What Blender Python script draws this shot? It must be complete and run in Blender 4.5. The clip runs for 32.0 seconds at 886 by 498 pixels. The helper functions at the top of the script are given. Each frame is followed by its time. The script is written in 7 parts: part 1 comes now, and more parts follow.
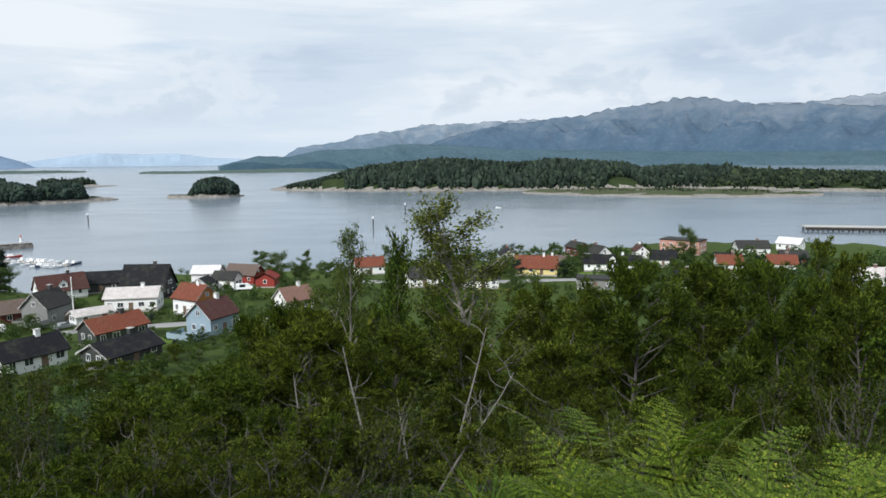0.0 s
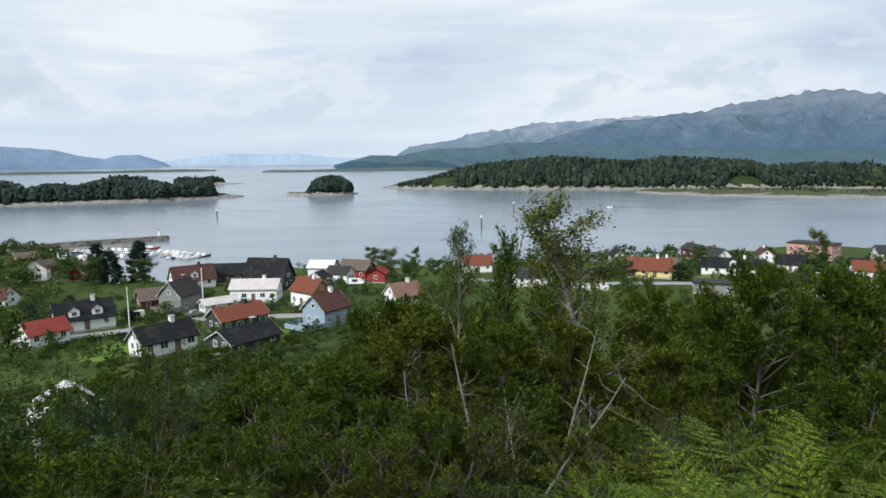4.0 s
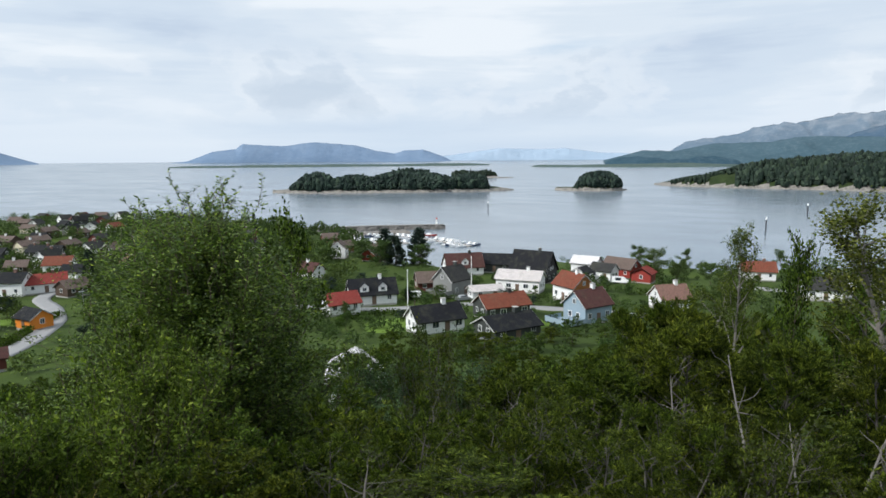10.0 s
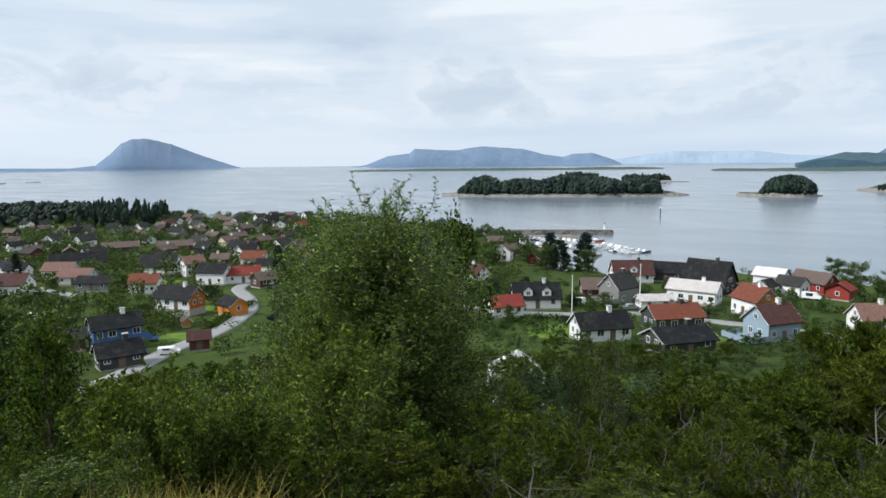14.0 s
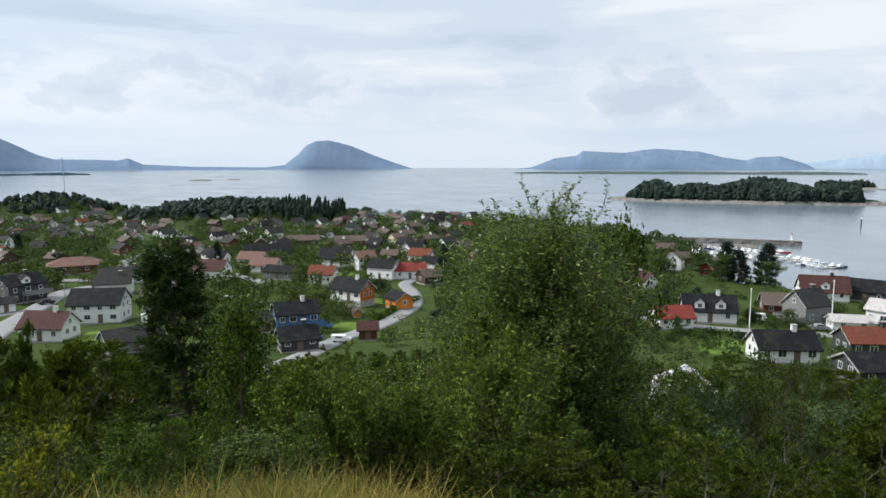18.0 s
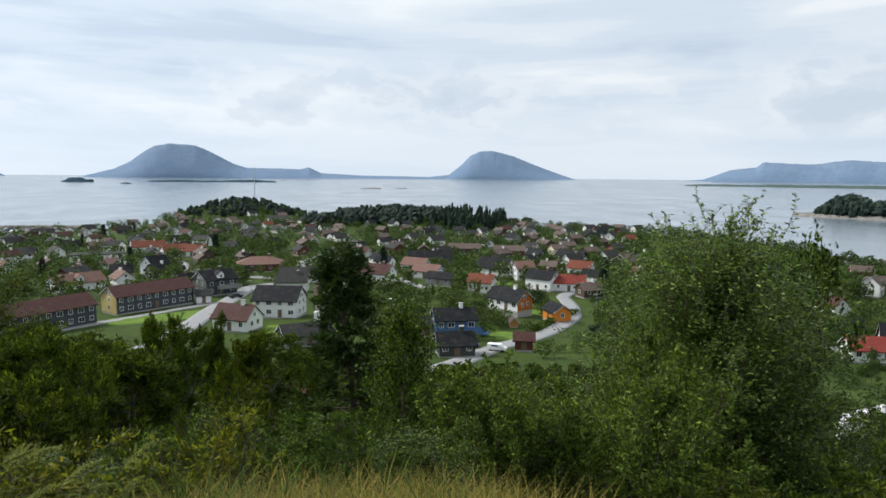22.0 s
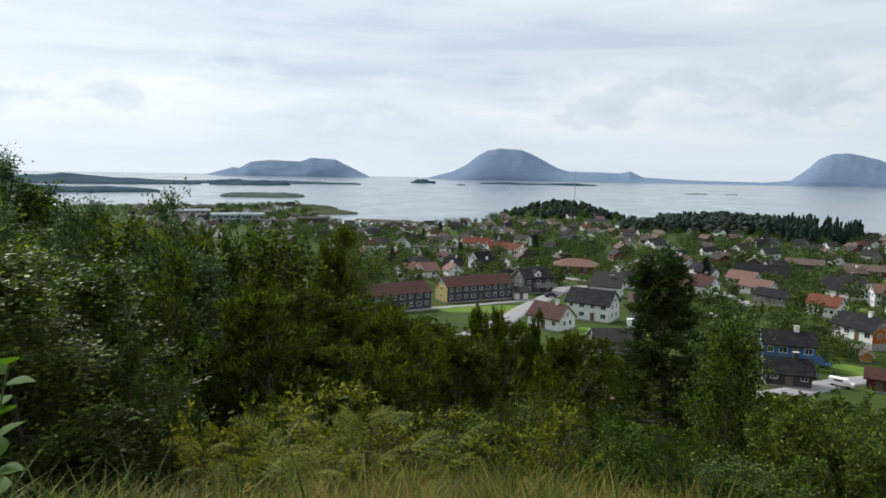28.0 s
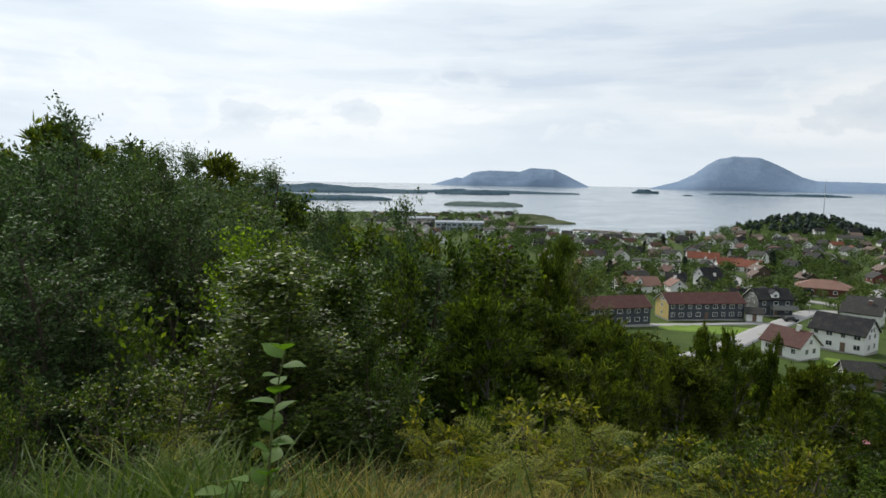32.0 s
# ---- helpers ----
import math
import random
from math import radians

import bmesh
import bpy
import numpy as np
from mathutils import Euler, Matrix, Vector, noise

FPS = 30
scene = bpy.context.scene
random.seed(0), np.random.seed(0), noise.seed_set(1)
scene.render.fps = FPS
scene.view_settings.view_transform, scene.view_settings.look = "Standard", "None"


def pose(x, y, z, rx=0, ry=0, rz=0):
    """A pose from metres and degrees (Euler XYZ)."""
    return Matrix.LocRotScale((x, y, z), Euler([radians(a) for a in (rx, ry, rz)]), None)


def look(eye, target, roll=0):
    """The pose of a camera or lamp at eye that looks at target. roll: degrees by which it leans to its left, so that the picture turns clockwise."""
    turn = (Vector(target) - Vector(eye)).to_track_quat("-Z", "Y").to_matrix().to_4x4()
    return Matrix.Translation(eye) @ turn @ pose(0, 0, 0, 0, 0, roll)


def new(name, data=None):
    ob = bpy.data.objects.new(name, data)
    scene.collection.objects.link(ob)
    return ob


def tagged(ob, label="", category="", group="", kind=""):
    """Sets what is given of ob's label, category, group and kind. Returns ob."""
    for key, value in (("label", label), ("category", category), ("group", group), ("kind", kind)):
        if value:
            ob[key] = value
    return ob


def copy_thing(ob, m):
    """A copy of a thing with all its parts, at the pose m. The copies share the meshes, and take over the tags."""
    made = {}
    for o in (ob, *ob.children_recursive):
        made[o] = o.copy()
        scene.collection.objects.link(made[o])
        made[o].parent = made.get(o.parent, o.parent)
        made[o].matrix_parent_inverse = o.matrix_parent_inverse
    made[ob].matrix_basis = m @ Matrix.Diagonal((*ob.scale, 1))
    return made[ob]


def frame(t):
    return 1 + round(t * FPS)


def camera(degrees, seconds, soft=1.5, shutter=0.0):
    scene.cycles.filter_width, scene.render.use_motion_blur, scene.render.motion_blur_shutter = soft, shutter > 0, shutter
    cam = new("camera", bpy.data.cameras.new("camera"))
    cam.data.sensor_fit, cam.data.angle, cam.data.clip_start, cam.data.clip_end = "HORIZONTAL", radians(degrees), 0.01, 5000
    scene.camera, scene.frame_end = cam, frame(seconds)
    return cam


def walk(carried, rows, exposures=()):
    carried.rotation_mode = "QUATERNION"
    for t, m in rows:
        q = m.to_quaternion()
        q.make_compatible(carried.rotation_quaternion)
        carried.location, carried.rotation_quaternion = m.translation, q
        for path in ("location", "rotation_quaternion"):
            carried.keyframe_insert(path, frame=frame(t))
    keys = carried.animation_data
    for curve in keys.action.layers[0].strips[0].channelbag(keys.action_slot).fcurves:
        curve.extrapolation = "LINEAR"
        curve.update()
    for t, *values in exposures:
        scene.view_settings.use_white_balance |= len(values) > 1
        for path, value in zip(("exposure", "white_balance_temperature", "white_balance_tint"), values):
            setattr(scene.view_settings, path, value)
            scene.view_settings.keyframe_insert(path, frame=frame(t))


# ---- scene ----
import colorsys
import functools
import itertools

cam = camera(67.65, 32.0, soft=1.6)
PATH = [
    (0.0, (0.000, 0.300, 50.00), (0.00, 99.40, 36.63), -0.51),
    (0.5, (-0.004, 0.300, 50.00), (-1.42, 99.44, 36.99), -0.21),
    (1.0, (-0.009, 0.300, 50.00), (-2.89, 99.37, 36.72), -0.18),
    (1.5, (-0.013, 0.300, 50.00), (-4.16, 99.27, 36.33), -0.52),
    (2.0, (-0.019, 0.299, 50.00), (-6.36, 99.16, 36.36), -0.67),
    (2.5, (-0.024, 0.299, 50.00), (-7.84, 99.05, 36.30), -0.46),
    (4.5, (-0.061, 0.294, 50.00), (-20.12, 97.33, 36.53), -0.77),
    (5.0, (-0.073, 0.291, 50.00), (-24.17, 96.35, 36.16), -0.78),
    (5.5, (-0.083, 0.288, 50.00), (-27.51, 95.52, 36.64), -0.73),
    (6.0, (-0.087, 0.287, 50.00), (-28.81, 95.06, 36.10), -0.27),
    (6.5, (-0.095, 0.284, 50.00), (-31.55, 94.25, 36.51), -0.66),
    (7.0, (-0.106, 0.281, 50.00), (-35.25, 93.00, 37.05), -0.35),
    (7.5, (-0.114, 0.278, 50.00), (-37.66, 92.12, 37.54), -0.28),
    (8.0, (-0.121, 0.274, 50.00), (-40.25, 91.05, 37.77), -0.22),
    (8.5, (-0.132, 0.269, 50.00), (-43.78, 89.23, 36.52), -0.39),
    (9.0, (-0.144, 0.263, 50.00), (-47.76, 87.06, 35.89), -0.57),
    (9.5, (-0.152, 0.259, 50.00), (-50.28, 85.76, 36.70), -0.27),
    (10.0, (-0.160, 0.254, 50.00), (-52.91, 84.09, 36.24), -0.41),
    (10.5, (-0.169, 0.248, 50.00), (-55.78, 82.11, 35.63), -0.52),
    (11.0, (-0.175, 0.244, 50.00), (-57.79, 80.73, 35.81), -0.40),
    (11.5, (-0.182, 0.239, 50.00), (-60.15, 78.96, 35.64), -0.38),
    (12.0, (-0.189, 0.233, 50.00), (-62.62, 77.12, 36.19), -0.49),
    (12.5, (-0.197, 0.226, 50.00), (-65.39, 74.91, 36.86), -0.55),
    (13.0, (-0.206, 0.218, 50.00), (-68.20, 72.32, 36.66), -0.47),
    (13.5, (-0.211, 0.213, 50.00), (-70.09, 70.52, 36.85), -0.62),
    (15.5, (-0.237, 0.184, 50.00), (-78.58, 60.94, 36.88), -0.13),
    (16.0, (-0.242, 0.177, 50.00), (-80.36, 58.63, 37.16), -0.33),
    (16.5, (-0.250, 0.166, 50.00), (-82.89, 55.12, 37.74), -0.39),
    (17.0, (-0.255, 0.158, 50.00), (-84.65, 52.43, 37.97), -0.29),
    (17.5, (-0.259, 0.152, 50.00), (-85.84, 50.43, 37.87), -0.01),
    (18.0, (-0.261, 0.147, 50.00), (-86.72, 48.79, 37.41), -0.03),
    (18.5, (-0.265, 0.141, 50.00), (-87.97, 46.71, 38.19), 0.18),
    (19.0, (-0.270, 0.131, 50.00), (-89.59, 43.50, 38.12), -0.00),
    (19.5, (-0.273, 0.125, 50.00), (-90.56, 41.59, 38.63), 0.16),
    (20.0, (-0.276, 0.117, 50.00), (-91.77, 38.95, 39.00), 0.28),
    (20.5, (-0.280, 0.109, 50.00), (-92.99, 36.07, 39.41), 0.26),
    (21.0, (-0.282, 0.102, 50.00), (-93.76, 33.92, 39.16), 0.78),
    (21.5, (-0.286, 0.090, 50.00), (-95.15, 29.76, 39.06), 0.70),
    (22.0, (-0.289, 0.080, 50.00), (-96.03, 26.72, 38.86), 0.48),
    (22.5, (-0.291, 0.074, 50.00), (-96.59, 24.48, 38.57), 0.86),
    (23.0, (-0.293, 0.066, 50.00), (-97.18, 21.82, 38.17), 0.29),
    (23.5, (-0.295, 0.053, 50.00), (-98.05, 17.73, 38.50), 0.03),
    (24.0, (-0.298, 0.037, 50.00), (-98.95, 12.15, 38.97), 0.09),
    (24.5, (-0.299, 0.023, 50.00), (-99.45, 7.77, 39.52), 0.39),
    (25.0, (-0.300, 0.013, 50.00), (-99.72, 4.36, 40.13), 0.38),
    (25.5, (-0.300, 0.002, 50.00), (-99.79, 0.80, 39.97), 0.42),
    (27.5, (-0.296, -0.046, 50.00), (-98.45, -15.33, 38.51), 1.19),
    (28.0, (-0.294, -0.060, 50.00), (-97.68, -19.83, 38.82), 1.01),
    (28.5, (-0.291, -0.073, 50.00), (-96.77, -24.41, 39.99), 1.11),
    (29.0, (-0.288, -0.085, 50.00), (-95.71, -28.39, 40.36), 1.22),
    (29.5, (-0.284, -0.096, 50.00), (-94.54, -31.98, 40.08), 1.07),
    (30.0, (-0.279, -0.110, 50.00), (-92.81, -36.65, 39.85), 0.50),
    (30.5, (-0.274, -0.121, 50.00), (-91.17, -40.31, 38.92), 0.21),
    (31.0, (-0.269, -0.134, 50.00), (-89.23, -44.45, 38.96), 0.62),
    (31.5, (-0.263, -0.145, 50.00), (-87.36, -48.09, 39.29), 0.75),
    (32.0, (-0.259, -0.151, 50.00), (-86.26, -50.14, 39.74), 1.00),
]
walk(cam, [(t, look(eye, target, roll)) for t, eye, target, roll in PATH],
     [(0.0, 0.0, 6250, 10), (13.0, 0.0, 6200, 10), (22.0, 0.0, 6330, 10), (28.0, -0.08, 6450, 10), (32.0, -0.05, 6620, 10)])

# ---- light: a bright, broken cloud cover with a veiled sun over the south-west
SUN_AZ, SUN_EL = 150.0, 42.0
world = bpy.data.worlds.new("sky")
scene.world = world
world.use_nodes = True
wt = world.node_tree
wt.nodes.clear()


def wnode(kind, **values):
    n = wt.nodes.new(kind)
    for key, v in values.items():
        n.inputs[key].default_value = v
    return n


def wmath(op, a, b=None):
    n = wt.nodes.new("ShaderNodeMath")
    n.operation = op
    for i, v in enumerate((a, b)):
        if v is None:
            continue
        if isinstance(v, (int, float)):
            n.inputs[i].default_value = v
        else:
            wt.links.new(v, n.inputs[i])
    return n.outputs[0]


w_out = wt.nodes.new("ShaderNodeOutputWorld")
w_bg = wnode("ShaderNodeBackground", Strength=1.0)
w_sky = wt.nodes.new("ShaderNodeTexSky")
w_sky.sky_type = "NISHITA"
w_sky.sun_disc = False
w_sky.sun_elevation = radians(SUN_EL)
w_sky.sun_rotation = radians(-SUN_AZ)
w_dim = wt.nodes.new("ShaderNodeMix")
w_dim.data_type = "RGBA"
w_dim.blend_type = "MULTIPLY"
w_dim.inputs[0].default_value = 1.0
w_dim.inputs[7].default_value = (0.14, 0.14, 0.14, 1)
wt.links.new(w_sky.outputs[0], w_dim.inputs[6])
w_co = wt.nodes.new("ShaderNodeTexCoord")
w_sep = wt.nodes.new("ShaderNodeSeparateXYZ")
wt.links.new(w_co.outputs["Generated"], w_sep.inputs[0])
w_up = wmath("MAXIMUM", w_sep.outputs[2], 0.0)
w_den = wmath("ADD", w_up, 0.16)
w_vec = wt.nodes.new("ShaderNodeCombineXYZ")
wt.links.new(wmath("DIVIDE", w_sep.outputs[0], w_den), w_vec.inputs[0])
wt.links.new(wmath("DIVIDE", w_sep.outputs[1], w_den), w_vec.inputs[1])


def flattened(k):
    """The direction with its height drawn out, so that noise lies in level bands."""
    v = wt.nodes.new("ShaderNodeCombineXYZ")
    wt.links.new(w_sep.outputs[0], v.inputs[0])
    wt.links.new(w_sep.outputs[1], v.inputs[1])
    wt.links.new(wmath("MULTIPLY", w_sep.outputs[2], k), v.inputs[2])
    return v.outputs[0]


def cloud_noise(scale, detail, rough, dist=0.0, off=0.0, at=None):
    n = wnode("ShaderNodeTexNoise", Scale=scale, Detail=detail, Roughness=rough, Distortion=dist)
    n.noise_dimensions = "4D"
    n.inputs["W"].default_value = off
    wt.links.new(at or w_vec.outputs[0], n.inputs["Vector"])
    return n.outputs[0]


def wramp(value, stops):
    n = wt.nodes.new("ShaderNodeValToRGB")
    r = n.color_ramp
    r.interpolation = "EASE"
    while len(r.elements) < len(stops):
        r.elements.new(0.5)
    for e, (p, c) in zip(r.elements, stops):
        e.position, e.color = p, (*c, 1)
    wt.links.new(value, n.inputs[0])
    return n.outputs[0]


def wmix(fac, a, b):
    n = wt.nodes.new("ShaderNodeMix")
    n.data_type = "RGBA"
    if isinstance(fac, float):
        n.inputs[0].default_value = fac
    else:
        wt.links.new(fac, n.inputs[0])
    for i, v in ((6, a), (7, b)):
        if isinstance(v, tuple):
            n.inputs[i].default_value = (*v, 1)
        else:
            wt.links.new(v, n.inputs[i])
    return n.outputs[2]


LEVEL, STREAK, HEAPED = flattened(4.0), flattened(11.0), flattened(2.0)
w_cover = wramp(cloud_noise(1.5, 6.0, 0.5, 0.3, 3.1, LEVEL), [(0.27, (0, 0, 0)), (0.36, (1, 1, 1))])
w_soft = wmath("ADD", wmath("MULTIPLY", cloud_noise(1.7, 5.0, 0.5, 0.4, 7.7, LEVEL), 0.55), wmath("MULTIPLY", cloud_noise(2.2, 7.0, 0.55, 0.3, 2.2, STREAK), 0.3))
w_soft = wmath("ADD", w_soft, wmath("MULTIPLY", cloud_noise(1.1, 7.0, 0.55, 0.3, 5.5), 0.15))
w_cloud = wramp(w_soft, [(0.40, (0.58, 0.67, 0.78)), (0.46, (0.675, 0.76, 0.845)), (0.505, (0.75, 0.82, 0.88)), (0.56, (0.88, 0.92, 0.945))])
w_mixed = wmix(w_cover, w_dim.outputs[2], w_cloud)
# pale band of far cloud low over the sea
w_low = wramp(w_up, [(0.0, (1, 1, 1)), (0.15, (0, 0, 0))])
w_lowc = wmix(cloud_noise(1.6, 5.0, 0.5, 0.2, 1.3, STREAK), (0.56, 0.69, 0.83), (0.86, 0.905, 0.935))
w_lowk = wmath("MULTIPLY", w_low, 0.75)
# heaped clouds above the far shores, bright above and grey beneath
w_lump = cloud_noise(6.0, 6.0, 0.55, 0.25, 4.6, HEAPED)
w_heap = wramp(w_lump, [(0.47, (0, 0, 0)), (0.57, (1, 1, 1))])
w_belt = wramp(w_up, [(0.04, (0, 0, 0)), (0.08, (1, 1, 1)), (0.12, (1, 1, 1)), (0.19, (0, 0, 0))])
w_heapc = wramp(w_lump, [(0.49, (0.98, 0.985, 0.98)), (0.545, (0.84, 0.885, 0.92)), (0.60, (0.66, 0.735, 0.81)), (0.68, (0.56, 0.645, 0.735))])
w_all = wmix(wmath("MULTIPLY", wmath("MULTIPLY", w_heap, w_belt), 0.6), wmix(w_lowk, w_mixed, w_lowc), w_heapc)
# the cloud grows brighter towards the veiled sun
w_dot = wt.nodes.new("ShaderNodeVectorMath")
w_dot.operation = "DOT_PRODUCT"
wt.links.new(w_co.outputs["Generated"], w_dot.inputs[0])
w_dot.inputs[1].default_value = (-math.sin(radians(SUN_AZ)) * math.cos(radians(SUN_EL)), math.cos(radians(SUN_AZ)) * math.cos(radians(SUN_EL)), math.sin(radians(SUN_EL)))
w_near = wmath("MAXIMUM", w_dot.outputs["Value"], 0.0)
wt.links.new(wmath("ADD", wmath("MULTIPLY", wmath("MULTIPLY", w_near, w_near), 0.34), 0.985), w_bg.inputs[1])
wt.links.new(w_all, w_bg.inputs[0])
wt.links.new(w_bg.outputs[0], w_out.inputs[0])

sun = new("sun", bpy.data.lights.new("sun", "SUN"))
sun.data.energy, sun.data.angle, sun.data.color = 4.0, radians(9), (1.0, 0.96, 0.9)
sun_way = Vector((-math.sin(radians(SUN_AZ)) * math.cos(radians(SUN_EL)), math.cos(radians(SUN_AZ)) * math.cos(radians(SUN_EL)), math.sin(radians(SUN_EL))))
sun.matrix_world = look(sun_way * 300, (0, 0, 0))


# ---- materials
class Nodes:
    """A node material in the making."""

    def __init__(self, name, rough=0.8, metal=0.0, spec=0.3):
        self.m = bpy.data.materials.new(name)
        self.m.use_nodes = True
        self.t = self.m.node_tree
        self.bsdf = self.t.nodes["Principled BSDF"]
        self.bsdf.inputs["Roughness"].default_value = rough
        self.bsdf.inputs["Metallic"].default_value = metal
        self.bsdf.inputs["Specular IOR Level"].default_value = spec

    def node(self, kind):
        return self.t.nodes.new(kind)

    def link(self, a, b):
        self.t.links.new(a, b)

    def coords(self, stretch=(1, 1, 1), kind="Object"):
        c = self.node("ShaderNodeTexCoord")
        m = self.node("ShaderNodeMapping")
        m.inputs["Scale"].default_value = stretch
        self.link(c.outputs[kind], m.inputs[0])
        return m.outputs[0]

    def world_coords(self, stretch=(1, 1, 1)):
        c = self.node("ShaderNodeNewGeometry")
        m = self.node("ShaderNodeMapping")
        m.inputs["Scale"].default_value = stretch
        self.link(c.outputs["Position"], m.inputs[0])
        return m.outputs[0]

    def noise(self, scale, detail=5.0, rough=0.6, at=None, dist=0.0):
        n = self.node("ShaderNodeTexNoise")
        n.inputs["Scale"].default_value = scale
        n.inputs["Detail"].default_value = detail
        n.inputs["Roughness"].default_value = rough
        n.inputs["Distortion"].default_value = dist
        if at is not None:
            self.link(at, n.inputs["Vector"])
        return n.outputs[0]

    def ramp(self, value, stops):
        n = self.node("ShaderNodeValToRGB")
        while len(n.color_ramp.elements) < len(stops):
            n.color_ramp.elements.new(0.5)
        for e, (p, c) in zip(n.color_ramp.elements, stops):
            e.position, e.color = p, (*c, 1)
        self.link(value, n.inputs[0])
        return n.outputs[0]

    def mix(self, fac, a, b, mode="MIX"):
        n = self.node("ShaderNodeMix")
        n.data_type, n.blend_type = "RGBA", mode
        for i, v in ((0, fac), (6, a), (7, b)):
            if isinstance(v, tuple):
                n.inputs[i].default_value = (*v, 1)
            elif isinstance(v, (int, float)):
                n.inputs[i].default_value = v
            else:
                self.link(v, n.inputs[i])
        return n.outputs[2]

    def bump(self, value, strength, dist):
        n = self.node("ShaderNodeBump")
        n.inputs["Strength"].default_value = strength
        n.inputs["Distance"].default_value = dist
        self.link(value, n.inputs["Height"])
        self.link(n.outputs[0], self.bsdf.inputs["Normal"])

    def paint(self, colour):
        if isinstance(colour, tuple):
            self.bsdf.inputs["Base Color"].default_value = (*colour, 1)
        else:
            self.link(colour, self.bsdf.inputs["Base Color"])
        return self.m


def shade(c, k):
    return tuple(min(1.0, v * k) for v in c)


@functools.cache
def painted(name, colour, rough=0.55):
    """Painted timber boarding: horizontal boards with shadow gaps and slight weathering."""
    n = Nodes(name, rough)
    co = n.coords()
    w = n.node("ShaderNodeTexWave")
    w.bands_direction, w.wave_profile = "Z", "SAW"
    w.inputs["Scale"].default_value = 2.2
    n.link(co, w.inputs["Vector"])
    stains = n.noise(0.7, 6, 0.65, co)
    n.bump(w.outputs[1], 0.5, 0.02)
    return n.paint(n.mix(stains, shade(colour, 0.8), shade(colour, 1.12)))


@functools.cache
def tiled(name, colour, rough=0.7, pitch=3.0):
    """Roof tiles in courses, mottled by age and a little moss."""
    n = Nodes(name, rough, 0.0, 0.12)
    co = n.coords()
    b = n.node("ShaderNodeTexBrick")
    for key, v in (("Scale", pitch), ("Mortar Size", 0.03), ("Bias", 0.0), ("Brick Width", 0.7), ("Row Height", 0.9)):
        b.inputs[key].default_value = v
    b.inputs["Color1"].default_value = (*shade(colour, 0.82), 1)
    b.inputs["Color2"].default_value = (*shade(colour, 1.18), 1)
    b.inputs["Mortar"].default_value = (*shade(colour, 0.5), 1)
    n.link(co, b.inputs["Vector"])
    moss = n.ramp(n.noise(0.6, 7, 0.7, co), [(0.5, (0, 0, 0)), (0.75, (1, 1, 1))])
    tone = n.mix(n.noise(0.35, 4, 0.5, co), shade((1, 1, 1), 0.75), (1, 1, 1))
    col = n.mix(1.0, b.outputs[0], tone, "MULTIPLY")
    n.bump(b.outputs[1], 0.4, 0.03)
    return n.paint(n.mix(n.mix(0.35, (0, 0, 0), moss), col, (0.10, 0.10, 0.06)))


@functools.cache
def plain(name, colour, rough=0.6, metal=0.0, grain=3.0, spec=0.3):
    n = Nodes(name, rough, metal, spec)
    co = n.coords()
    v = n.noise(grain, 6, 0.65, co)
    n.bump(v, 0.15, 0.02)
    return n.paint(n.mix(v, shade(colour, 0.78), shade(colour, 1.2)))


@functools.cache
def leafy(name, dark, light, tips=None, through_light=0.36, rough=0.6, gloss=0.12):
    """Leaves: each its own tone, waxy above, letting some light through."""
    n = Nodes(name, rough, 0.0, gloss)
    g = n.node("ShaderNodeNewGeometry")
    col = n.ramp(g.outputs["Random Per Island"], [(0.0, shade(dark, 0.55)), (0.4, dark), (0.82, light), (0.95, shade(light, 1.25)), (1.0, tips or shade(light, 1.5))])
    patch = n.noise(0.9, 3, 0.5, n.world_coords())
    col = n.mix(patch, n.mix(0.45, col, (0, 0, 0)), col)
    o = n.node("ShaderNodeObjectInfo")
    hue = n.ramp(o.outputs["Random"], [(0.0, (0.82, 0.9, 0.75)), (0.5, (1, 1, 1)), (1.0, (1.15, 1.05, 0.9))])
    col = n.mix(1.0, col, hue, "MULTIPLY")
    m = n.paint(col)
    tr = n.node("ShaderNodeBsdfTranslucent")
    n.link(n.mix(1.0, col, (1.3, 1.4, 0.6), "MULTIPLY"), tr.inputs[0])
    mx = n.node("ShaderNodeMixShader")
    mx.inputs[0].default_value = through_light
    n.link(n.bsdf.outputs[0], mx.inputs[1])
    n.link(tr.outputs[0], mx.inputs[2])
    n.link(mx.outputs[0], n.t.nodes["Material Output"].inputs[0])
    return m


def ground_material():
    n = Nodes("grass_ground", 0.9, 0.0, 0.1)
    at = n.world_coords()
    big = n.noise(0.02, 4, 0.55, at)
    mid = n.noise(0.16, 6, 0.65, at)
    fine = n.noise(6.0, 6, 0.7, at)
    grass = n.ramp(mid, [(0.3, (0.036, 0.060, 0.012)), (0.5, (0.080, 0.124, 0.020)), (0.68, (0.105, 0.152, 0.026)), (0.8, (0.140, 0.138, 0.044))])
    grass = n.mix(big, grass, shade((0.03, 0.05, 0.014), 1.0))
    col = n.mix(fine, n.mix(0.5, grass, (0, 0, 0)), grass)
    n.bump(fine, 0.6, 0.06)
    return n.paint(col)


def rock_material(name="shore_rock", a=(0.10, 0.095, 0.085), b=(0.34, 0.31, 0.27)):
    n = Nodes(name, 0.85)
    at = n.world_coords()
    v = n.noise(0.25, 9, 0.7, at)
    n.bump(v, 0.7, 0.8)
    return n.paint(n.ramp(v, [(0.3, a), (0.55, b), (0.75, shade(b, 1.3))]))


